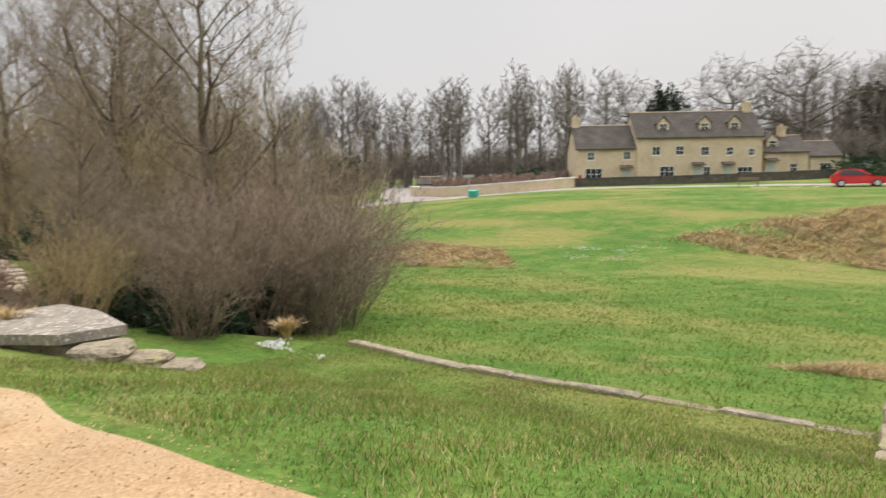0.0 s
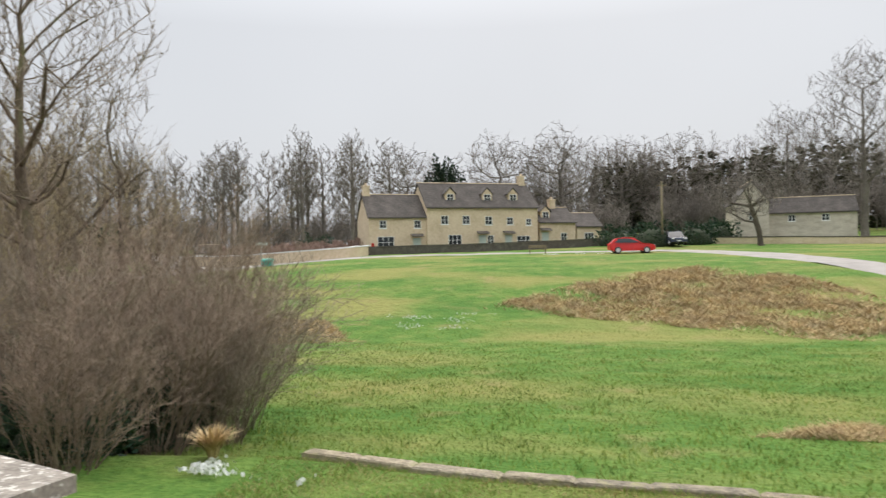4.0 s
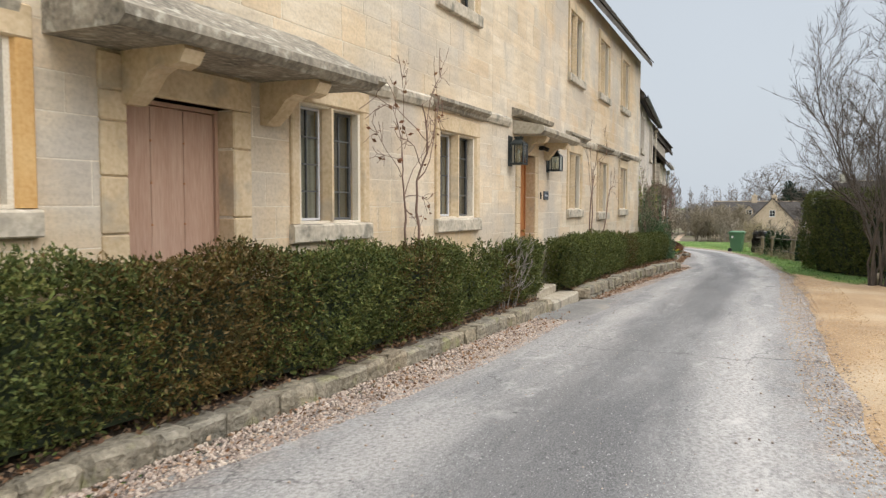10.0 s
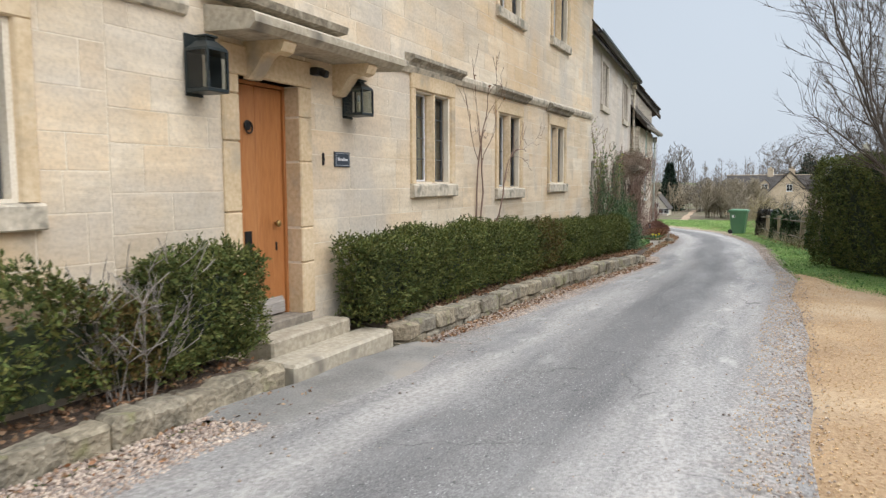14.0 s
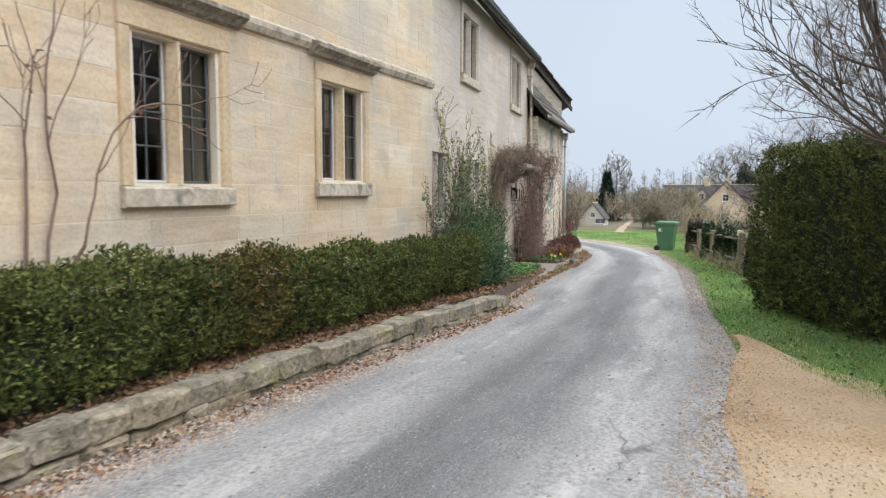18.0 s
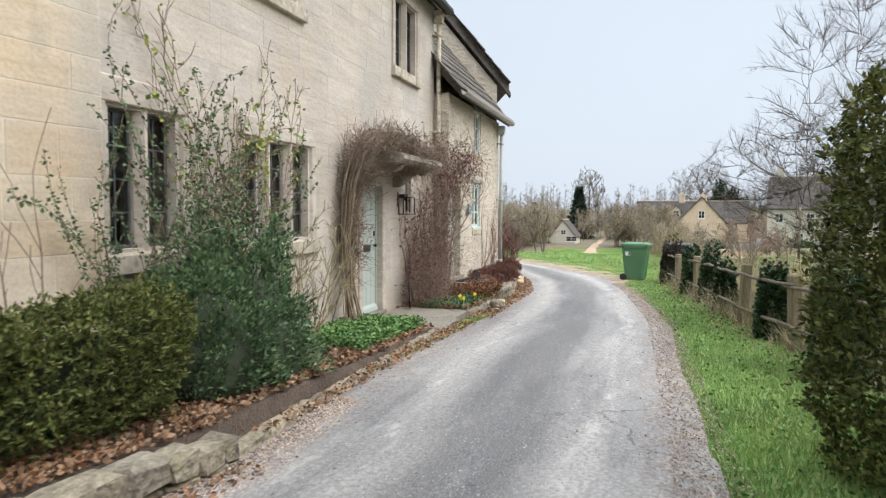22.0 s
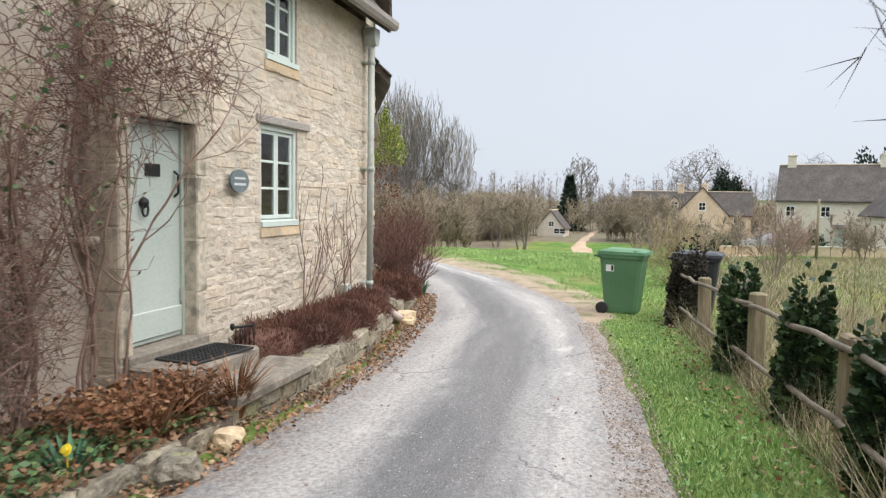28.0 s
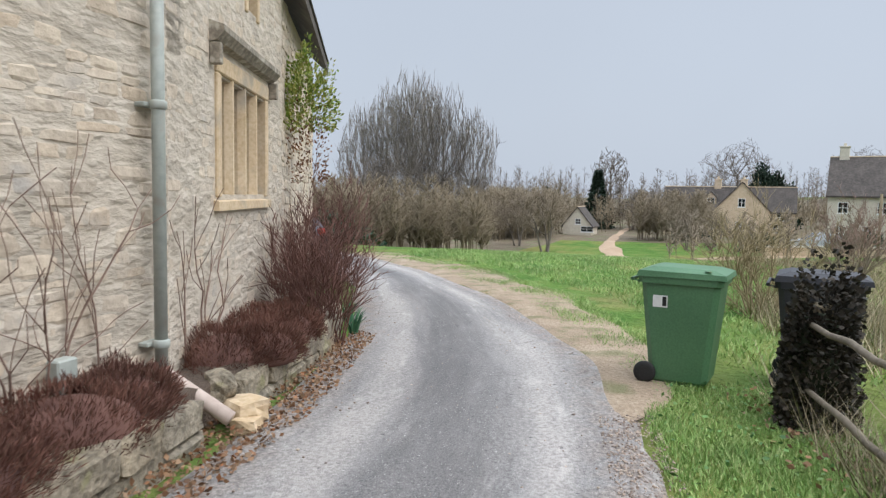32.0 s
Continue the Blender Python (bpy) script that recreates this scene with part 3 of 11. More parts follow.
MAT_ROAD = road_material()
MAT_TAR = surface("dark_patch_asphalt", (0.13, 0.122, 0.112), (0.215, 0.203, 0.187), (0.33, 0.312, 0.285), 60, 2.4, bump=0.8, depth=0.01, stain=(0.3, 0.265, 0.225), stain_at=(0.56, 0.66), stain_scale=1.6)
MAT_LANE = surface("pale_lane", (0.22, 0.2, 0.18), (0.3, 0.28, 0.26), (0.38, 0.35, 0.32), 20, 1, bump=0.3, depth=0.01)
MAT_GRAVEL = surface("tan_gravel", (0.24, 0.145, 0.075), (0.4, 0.265, 0.145), (0.58, 0.42, 0.255), 34, 0.9, bump=1.0, depth=0.02, stain=(0.52, 0.4, 0.265), stain_at=(0.48, 0.7), stain_scale=0.5)
MAT_TRACK = surface("earth_track", (0.3, 0.2, 0.12), (0.42, 0.3, 0.2), (0.5, 0.38, 0.27), 12, 0.7, bump=0.5, depth=0.02)
MAT_SCRUB = surface("leaf_strewn_ground", (0.09, 0.065, 0.04), (0.16, 0.125, 0.08), (0.25, 0.2, 0.13), 14, 0.5, bump=1.0, depth=0.05, stain=(0.1, 0.15, 0.04), stain_at=(0.55, 0.68), stain_scale=0.7)
MAT_SANDVERGE = surface("worn_sandy_verge", (0.22, 0.16, 0.105), (0.36, 0.275, 0.19), (0.5, 0.4, 0.295), 26, 1.6, bump=1.0, depth=0.04, stain=(0.17, 0.17, 0.075), stain_at=(0.5, 0.68), stain_scale=2.6)


def ground_material():
    m, t, b = shader("meadow_grass", 0.95)
    fine = spot_noise(t, 9, 6)
    mid = spot_noise(t, 0.9, 6)
    c = ramp(t, fine, [(0.28, (0.036, 0.09, 0.016)), (0.5, (0.09, 0.18, 0.035)), (0.72, (0.18, 0.27, 0.065))])
    c = blend(t, 0.5, c, ramp(t, mid, [(0.3, (0.045, 0.125, 0.022)), (0.52, (0.11, 0.2, 0.042)), (0.72, (0.24, 0.26, 0.085))]))
    for scale, stretch, lo, hi, top, tint in ((0.13, (0.7, 1.5, 1), 0.46, 0.62, 0.8, (0.25, 0.235, 0.08)), (0.2, (0.6, 1.6, 1), 0.55, 0.7, 0.6, (0.045, 0.135, 0.024)), (0.5, (1, 1, 1), 0.6, 0.72, 0.6, (0.27, 0.22, 0.1))):
        f = t.nodes.new("ShaderNodeMapRange")
        f.inputs["From Min"].default_value, f.inputs["From Max"].default_value, f.inputs["To Max"].default_value = lo, hi, top
        t.links.new(spot_noise(t, scale, 7, stretch), f.inputs["Value"])
        c = blend(t, f.outputs["Result"], c, tint)
    t.links.new(c, b.inputs["Base Color"])
    tuft = t.nodes.new("ShaderNodeMath")
    tuft.operation = "MULTIPLY_ADD"
    tuft.inputs[1].default_value = 2.2
    t.links.new(spot_noise(t, 1.7, 8), tuft.inputs[0])
    t.links.new(fine, tuft.inputs[2])
    rough_skin(t, b, tuft.outputs["Value"], 1.0, 0.1)
    b.inputs["Specular IOR Level"].default_value = 0.1
    return m


MAT_GROUND = ground_material()


# ---- building helpers ----
class Shape:
    """Collects corners and faces for one mesh."""

    def __init__(self):
        self.v, self.f = [], []

    def add(self, verts, faces, m=None):
        k = len(self.v)
        self.v += [tuple(m @ Vector(p)) for p in verts] if m is not None else [tuple(p) for p in verts]
        self.f += [tuple(i + k for i in f) for f in faces]
        return self

    def box(self, x0, x1, y0, y1, z0, z1, bevel=0.0, m=None):
        b = min(bevel, 0.45 * min(abs(x1 - x0), abs(y1 - y0), abs(z1 - z0)))
        if b <= 0:
            v = [(x, y, z) for x in (x0, x1) for y in (y0, y1) for z in (z0, z1)]
            return self.add(v, [(0, 1, 3, 2), (4, 6, 7, 5), (0, 4, 5, 1), (2, 3, 7, 6), (0, 2, 6, 4), (1, 5, 7, 3)], m)
        lo, hi = (x0, y0, z0), (x1, y1, z1)
        v, ids = [], {}
        for c in range(8):
            s = (c & 1, c >> 1 & 1, c >> 2 & 1)
            for a in range(3):
                p = [(hi[i] if s[i] else lo[i]) + (0 if i == a else (-b if s[i] else b)) for i in range(3)]
                ids[c, a] = len(v)
                v.append(p)
        f = []
        for a in range(3):
            i, j = [(1, 2), (2, 0), (0, 1)][a]
            for s in (0, 1):
                q = [s << a | p << i | r << j for p, r in ((0, 0), (1, 0), (1, 1), (0, 1))]
                f.append([ids[c, a] for c in (q if s else q[::-1])])
            for p in (0, 1):
                for r in (0, 1):
                    c0 = p << i | r << j
                    c1 = c0 | 1 << a
                    quad = [ids[c0, i], ids[c1, i], ids[c1, j], ids[c0, j]]
                    f.append(quad if p == r else quad[::-1])
        for c in range(8):
            tri = [ids[c, 0], ids[c, 1], ids[c, 2]]
            f.append(tri if bin(c).count("1") % 2 else tri[::-1])
        return self.add(v, f, m)

    def prism(self, poly, a, b, axis="y", m=None):
        """A flat outline drawn out from a to b along an axis."""
        n = len(poly)
        put = {"x": lambda p, k: (k, p[0], p[1]), "y": lambda p, k: (p[0], k, p[1]), "z": lambda p, k: (p[0], p[1], k)}[axis]
        v = [put(p, a) for p in poly] + [put(p, b) for p in poly]
        f = [tuple(range(n))[::-1], tuple(range(n, 2 * n))] + [(i, (i + 1) % n, n + (i + 1) % n, n + i) for i in range(n)]
        return self.add(v, f, m)

    def tube(self, pts, radii, sides=8, caps=True, m=None):
        pts = [Vector(p) for p in pts]
        radii = [radii] * len(pts) if isinstance(radii, (int, float)) else radii
        v, f = [], []
        for i, p in enumerate(pts):
            d = (pts[min(i + 1, len(pts) - 1)] - pts[max(i - 1, 0)]).normalized()
            a = d.cross(Vector((0.31, 0.87, 0.37))).normalized()
            c = d.cross(a)
            v += [p + radii[i] * (math.cos(t) * a + math.sin(t) * c) for t in [2 * math.pi * k / sides for k in range(sides)]]
        for i in range(len(pts) - 1):
            for k in range(sides):
                f.append((i * sides + k, i * sides + (k + 1) % sides, (i + 1) * sides + (k + 1) % sides, (i + 1) * sides + k))
        if caps:
            f += [tuple(range(sides))[::-1], tuple(range(len(v) - sides, len(v)))]
        return self.add(v, f, m)

    def lathe(self, profile, sides=16, m=None):
        """A profile of (radius, height) turned about z."""
        v = [(r * math.cos(2 * math.pi * k / sides), r * math.sin(2 * math.pi * k / sides), z) for r, z in profile for k in range(sides)]
        f = [(i * sides + k, i * sides + (k + 1) % sides, (i + 1) * sides + (k + 1) % sides, (i + 1) * sides + k) for i in range(len(profile) - 1) for k in range(sides)]
        f += [tuple(range(sides))[::-1], tuple(range(len(v) - sides, len(v)))]
        return self.add(v, f, m)

    def mesh(self, name, material=None, smooth=False):
        d = bpy.data.meshes.new(name)
        d.from_pydata(self.v, [], self.f)
        if smooth:
            d.polygons.foreach_set("use_smooth", [True] * len(d.polygons))
        if material:
            d.materials.append(material)
        d.update()
        return d


def part(name, shape, material, parent=None, label="", smooth=False, m=None):
    """Links one mesh under a thing, a part or a piece of the setting."""
    data = shape.mesh(name, material, smooth) if isinstance(shape, Shape) else shape
    ob = new(name, data)
    if parent is not None:
        ob.parent = parent
    if m is not None:
        ob.matrix_basis = m
    return tagged(ob, label)


def thing(name, m, label, category, group="", kind=""):
    """An empty at the base of a thing."""
    ob = new(name)
    ob.empty_display_size = 0.2
    ob.matrix_basis = m
    return tagged(ob, label, category, group, kind)


def array_mesh(name, v, f, material, smooth=False):
    """A mesh from arrays: v is n x 3, f is n x 3 or n x 4."""
    d = bpy.data.meshes.new(name)
    v, f = np.asarray(v, dtype=np.float32), np.asarray(f, dtype=np.int32)
    d.vertices.add(len(v))
    d.vertices.foreach_set("co", v.ravel())
    k = f.shape[1]
    d.loops.add(f.size)
    d.loops.foreach_set("vertex_index", f.ravel())
    d.polygons.add(len(f))
    d.polygons.foreach_set("loop_start", np.arange(0, f.size, k, dtype=np.int32))
    d.polygons.foreach_set("loop_total", np.full(len(f), k, dtype=np.int32))
    if smooth:
        d.polygons.foreach_set("use_smooth", np.ones(len(f), dtype=bool))
    if material:
        d.materials.append(material)
    d.update(calc_edges=True)
    return d


def sticks_mesh(name, segs, material, sides=3):
    """Tapered sticks; segs is n x 8: start, end, start radius, end radius."""
    s = np.asarray(segs, dtype=np.float64)
    a, b, ra, rb = s[:, :3], s[:, 3:6], s[:, 6:7], s[:, 7:8]
    d = b - a
    d /= np.linalg.norm(d, axis=1, keepdims=True) + 1e-9
    ref = np.where(np.abs(d[:, 2:3]) > 0.9, np.array([[1.0, 0, 0]]), np.array([[0, 0, 1.0]]))
    e = np.cross(d, ref)
    e /= np.linalg.norm(e, axis=1, keepdims=True) + 1e-9
    g = np.cross(d, e)
    rings = []
    for base, r in ((a, ra), (b, rb)):
        for k in range(sides):
            t = 2 * math.pi * k / sides
            rings.append(base + r * (math.cos(t) * e + math.sin(t) * g))
    v = np.stack(rings, axis=1).reshape(-1, 3)
    base = np.arange(len(s))[:, None] * 2 * sides
    f = np.concatenate([base + np.array([[k, (k + 1) % sides, sides + (k + 1) % sides, sides + k]]) for k in range(sides)])
    return array_mesh(name, v, f, material, smooth=True)


def spray(segs, rng, per_m, length, radius, gens=2, lift=0.25, spread=0.6):
    """Fine twigs growing from sticks: n x 7 rows of foot, tip and foot radius."""
    s = np.asarray(segs, dtype=np.float64)
    a, d = s[:, :3], s[:, 3:6] - s[:, :3]
    ln = np.linalg.norm(d, axis=1)
    pick = np.repeat(np.arange(len(s)), rng.poisson(per_m * ln))
    foot = a[pick] + d[pick] * rng.uniform(0, 1, (len(pick), 1))
    way = d[pick] / (ln[pick][:, None] + 1e-9)
    rows = []
    for g in range(gens):
        n = len(foot)
        side = np.cross(way, rng.normal(size=(n, 3)))
        side /= np.linalg.norm(side, axis=1, keepdims=True) + 1e-9
        ang = spread * rng.uniform(0.5, 1.3, (n, 1))
        e = way * np.cos(ang) + side * np.sin(ang) + np.array([0, 0, lift])
        e /= np.linalg.norm(e, axis=1, keepdims=True)
        tip = foot + e * length * rng.uniform(0.45, 1.25, (n, 1))
        rows.append(np.concatenate([foot, tip, np.full((n, 1), radius)], axis=1))
        rep = np.repeat(np.arange(n), 3)
        foot, way = foot[rep] + (tip - foot)[rep] * rng.uniform(0.25, 0.95, (len(rep), 1)), e[rep]
        length, radius = length * 0.55, radius * 0.75
    return np.concatenate(rows)


def crown_mesh(name, segs, twigs, material, sides=3):
    """Sticks and pointed twigs in one mesh."""
    w = np.asarray(twigs, dtype=np.float64)
    d = w[:, 3:6] - w[:, :3]
    d /= np.linalg.norm(d, axis=1, keepdims=True) + 1e-9
    ref = np.where(np.abs(d[:, 2:3]) > 0.9, np.array([[1.0, 0, 0]]), np.array([[0, 0, 1.0]]))
    e = np.cross(d, ref)
    e /= np.linalg.norm(e, axis=1, keepdims=True) + 1e-9
    g = np.cross(d, e)
    ring = [w[:, :3] + w[:, 6:7] * (math.cos(k) * e + math.sin(k) * g) for k in (0.0, 2.094, 4.189)]
    v = np.stack(ring + [w[:, 3:6]], axis=1).reshape(-1, 3)
    i = np.arange(len(w))[:, None] * 4
    f = np.concatenate([i + np.array([k]) for k in ((0, 1, 3), (1, 2, 3), (2, 0, 3))])
    if len(segs):
        old = sticks_mesh(name, segs, None, sides)
        sv = np.zeros(len(old.vertices) * 3, dtype=np.float32)
        old.vertices.foreach_get("co", sv)
        q = np.zeros(len(old.loops), dtype=np.int32)
        old.loops.foreach_get("vertex_index", q)
        q = q.reshape(-1, 4) + len(v)
        v = np.concatenate([v, sv.reshape(-1, 3)])
        f = np.concatenate([f, q[:, :3], q[:, [0, 2, 3]]])
        bpy.data.meshes.remove(old)
    return array_mesh(name, v, f, material, smooth=True)


def leaves_mesh(name, pos, along, size, material, rng, width=0.45, fold=0.0):
    """Small pointed leaves (two triangles each) at pos, growing along a direction."""
    n = len(pos)
    d = along / (np.linalg.norm(along, axis=1, keepdims=True) + 1e-9)
    side = np.cross(d, rng.normal(size=(n, 3)))
    side /= np.linalg.norm(side, axis=1, keepdims=True) + 1e-9
    size = np.broadcast_to(np.asarray(size, dtype=float).reshape(-1, 1), (n, 1))
    v = np.stack([pos, pos + d * size * 0.5 + side * size * width * 0.5, pos + d * size, pos + d * size * 0.5 - side * size * width * 0.5], axis=1).reshape(-1, 3)
    f = np.arange(n)[:, None] * 4 + np.array([[0, 1, 2, 3]])
    return array_mesh(name, v, f, material)


def blades_mesh(name, pos, height, material, rng, width=0.006, lean=0.35):
    """Upright blades, each one triangle."""
    n = len(pos)
    h = np.asarray(height).reshape(-1, 1) * np.ones((n, 1))
    turn = rng.uniform(0, 2 * math.pi, n)
    side = np.stack([np.cos(turn), np.sin(turn), np.zeros(n)], axis=1) * width
    tip = pos + np.concatenate([rng.normal(0, lean, (n, 2)) * h, h], axis=1)
    v = np.stack([pos - side, pos + side, tip], axis=1).reshape(-1, 3)
    return array_mesh(name, v, np.arange(n)[:, None] * 3 + np.array([[0, 1, 2]]), material)


# ---- the lie of the land ----
def smooth(t):
    t = np.clip(t, 0, 1)
    return t * t * (3 - 2 * t)


def road_level(x):
    return np.interp(x, [-75, -62, -52, -45.6, -40, -33, -27, -17.8, -11.5, -5, 0, 8], [-1.45, -1.28, -1.07, -0.88, -0.71, -0.58, -0.46, -0.32, -0.25, -0.1, 0.03, 0.1])


def land(x, y):
    """Height of the ground at x, y (numbers or arrays)."""
    x, y = np.asarray(x, float), np.asarray(y, float)
    top = road_level(x)
    start = np.interp(x, [-60, -52, -44, -38, -35, -32, -19.5, -17.5, -12, -8, 6], [1.5, 2.9, 3.7, 4.6, 8.5, 10.8, 11.6, 8.0, 4.4, 3.0, 3.0])
    run = np.interp(x, [-60, -37, -33, -19, -16, -8, 6], [7, 7, 3, 3, 5, 6.6, 6.6])
    terrace = np.interp(x, [-9, -8.1, -6.6, -5.0, -2.3, 0.6], [1.0, 1.0, 0.55, 0.2, 0.0, 0.0]) * np.clip(1 - np.abs(y - 10.3) / 7, 0, 1)
    east = np.interp(y - terrace, [0, 9.6, 10.4, 14, 24, 34, 40, 46, 52, 60, 66, 80, 110, 160, 260, 600], [-1.42, -1.42, -1.75, -2.0, -2.5, -2.8, -2.1, -0.9, 0.15, 0.75, 1.0, 1.35, 3.2, 5.5, 9, 14])
    west = np.interp(y, [-60, 0, 10, 30, 45, 58, 75, 100, 200, 600], [-2.4, -2.8, -2.8, -3.4, -2.2, -0.2, 0.6, 1.5, 3.0, 5])
    s = smooth((-20 - x) / 22)
    low = east * (1 - s) + west * s
    s = smooth((-72 - x) / 30)
    low = low * (1 - s) + np.maximum(low, -3.6 + 0.0 * x) * s - 1.3 * s * smooth((30 - y) / 40)
    low = low + smooth((-150 - x) / 260) * 3.5
    m = np.maximum(smooth((y - start) / run), smooth((-66 - x) / 26))
    z = top * (1 - m) + low * m
    return z + 0.03 * np.sin(x * 0.9 + 1.3 * np.sin(y * 0.6)) * np.cos(y * 0.8) * smooth((np.abs(y - 1) - 4) / 5)


ROAD_LEFT = [(-8.2, -1.7), (-13, -1.33), (-17.9, -1.1), (-21.6, -0.95), (-25.4, -0.75), (-30, -0.7), (-33.1, -0.46), (-35.4, -0.3), (-38.5, -0.62), (-43.2, -0.78), (-47, -1.22), (-49.6, -1.9), (-53, -2.95), (-58, -5.6), (-62, -9), (-66, -16), (-69, -26), (-71, -40)]
ROAD_RIGHT = [(-8.6, 3.1), (-14.9, 2.7), (-16.4, 3.25), (-18.6, 2.85), (-24.5, 2.9), (-31, 2.98), (-33.4, 2.95), (-36, 2.6), (-39.5, 2.35), (-43, 2.08), (-48, 1.28), (-51, 0.65), (-53.2, 0.05), (-57.4, -2.3), (-61.5, -5.4), (-66, -10), (-71, -17), (-75, -26), (-77, -40)]


def resample(line, n):
    p = np.array(line, float)
    d = np.concatenate([[0], np.cumsum(np.hypot(*np.diff(p, axis=0).T))])
    t = np.linspace(0, d[-1], n)
    q = np.stack([np.interp(t, d, p[:, 0]), np.interp(t, d, p[:, 1])], axis=1)
    for _ in range(3):
        q[1:-1] = 0.25 * q[:-2] + 0.5 * q[1:-1] + 0.25 * q[2:]
    return q


def inside(x, y, poly):
    r = np.zeros(np.shape(x), bool)
    for (x0, y0), (x1, y1) in zip(poly, poly[1:] + poly[:1]):
        c = (y0 > y) != (y1 > y)
        with np.errstate(divide="ignore", invalid="ignore"):
            r ^= c & (x < (x1 - x0) * (y - y0) / (y1 - y0 + 1e-12) + x0)
    return r


ROAD_OUTLINE = [tuple(p) for p in resample(ROAD_LEFT, 60)] + [tuple(p) for p in resample(ROAD_RIGHT, 60)[::-1]]


# ---- ground, road, yard, paths ----
def ground_sheet():
    def steps(a, b, fine_lo, fine_hi, fine, growth):
        mid = list(np.arange(fine_lo, fine_hi + 1e-6, fine))
        lo, hi, k = [], [], fine
        p = fine_lo
        while p > a:
            k *= growth
            p -= k
            lo.append(p)
        p, k = fine_hi, fine
        while p < b:
            k *= growth
            p += k
            hi.append(p)
        return np.array(lo[::-1] + mid + hi)

    xs, ys = steps(-900, 700, -72, 8, 0.35, 1.12), steps(-500, 900, -4, 16, 0.3, 1.09)
    gx, gy = np.meshgrid(xs, ys, indexing="ij")
    gz = land(gx, gy)
    gz = gz - 0.06 * inside(gx, gy, ROAD_OUTLINE)
    v = np.stack([gx, gy, gz], axis=-1).reshape(-1, 3)
    n, k = len(xs), len(ys)
    i = (np.arange(n - 1)[:, None] * k + np.arange(k - 1)[None, :]).ravel()
    f = np.stack([i, i + k, i + k + 1, i + 1], axis=1)
    return tagged(new("ground", array_mesh("ground", v, f, MAT_GROUND, True)), "green winter meadow grass with yellowed patches", "ground", kind="structure")


ground_sheet()


def strip(name, left, right, rows, cols, material, label, category, lift=0.02, wobble=0.08, crown=0.03, seed=1, dip=0.05):
    """A sheet between two edge lines, laid over the land, with uneven edges that run into the ground."""
    rng = np.random.default_rng(seed)
    a, b = resample(left, rows), resample(right, rows)

    def wavy(n):
        w = rng.normal(size=n)
        for _ in range(4):
            w[1:-1] = (w[:-2] + w[1:-1] + w[2:]) / 3
        return w * 1.6

    t = np.linspace(0, 1, cols)[None, :, None]
    across = b - a
    across /= np.linalg.norm(across, axis=1, keepdims=True)
    a2, b2 = a - across * (wavy(rows) * wobble)[:, None], b + across * (wavy(rows) * wobble)[:, None]
    p = a2[:, None, :] * (1 - t) + b2[:, None, :] * t
    z = land(p[..., 0], p[..., 1]) + lift + crown * (1 - (2 * t[..., 0] - 1) ** 2)
    z[:, 0] -= dip
    z[:, -1] -= dip
    z[0] -= dip
    z[-1] -= dip
    v = np.concatenate([p, z[..., None]], axis=-1).reshape(-1, 3)
    i = (np.arange(rows - 1)[:, None] * cols + np.arange(cols - 1)[None, :]).ravel()
    f = np.stack([i, i + 1, i + cols + 1, i + cols], axis=1)
    if across[rows // 2][0] * (a[-1] - a[0])[1] - across[rows // 2][1] * (a[-1] - a[0])[0] < 0:
        f = f[:, ::-1]
    data = array_mesh(name, v, f[:, ::-1], material, True)
    mid = (a2 + b2) / 2
    run = np.concatenate([[0], np.cumsum(np.hypot(*np.diff(mid, axis=0).T))])
    for key, val in (("across", np.tile(t[0, :, 0], rows)), ("along", np.repeat(run, cols))):
        data.attributes.new(key, "FLOAT", "POINT").data.foreach_set("value", val.astype(np.float32))
    return tagged(new(name, data), label, category, kind="structure")


strip("road", ROAD_LEFT, ROAD_RIGHT, 330, 18, MAT_ROAD, "worn grey asphalt lane with dusty pale wheel tracks", "road", wobble=0.05)
strip("asphalt_patch", [(-22.6, -0.95), (-24.0, -0.9), (-25.4, -0.84)], [(-22.7, -0.3), (-24.0, -0.15), (-25.5, -0.35)], 24, 10, MAT_TAR, "dark asphalt made up to the oak doorstep", "road patch", lift=0.05, crown=0.003, wobble=0.06, seed=16, dip=0.02)
strip("asphalt_patch", [(-14.4, -1.1), (-16.0, -1.0), (-18.6, -0.9)], [(-14.6, -0.2), (-16.2, -0.35), (-18.4, -0.62)], 24, 10, MAT_TAR, "dark damp asphalt along the kerb foot", "road patch", lift=0.026, crown=0.003, wobble=0.12, seed=15, dip=0.02)
strip("gravel_path", [(5, -2.6), (-2, -2.45), (-9.4, -2.0)], [(5, 2.2), (-0.5, 2.6), (-2.4, 2.78), (-3.9, 3.1), (-6.3, 3.4), (-9.6, 3.1)], 60, 20, MAT_GRAVEL, "pale tan gravel path beside the lawn", "path", lift=0.035, crown=0.0, wobble=0.1, seed=2)
strip("gravel_yard", [(-15.3, 2.8), (-16.9, 2.75), (-19, 2.7), (-24.5, 2.75), (-31.5, 2.75), (-34.5, 2.85)], [(-15.6, 6.2), (-16.5, 8.6), (-18.6, 10.9), (-24.9, 10.4), (-29.2, 9.7), (-31.4, 6.6), (-31.7, 4.4), (-33.0, 3.4), (-34.7, 3.0)], 60, 40, MAT_GRAVEL, "orange-tan gravel parking yard", "yard", lift=0.03, crown=0.0, wobble=0.12, seed=3)
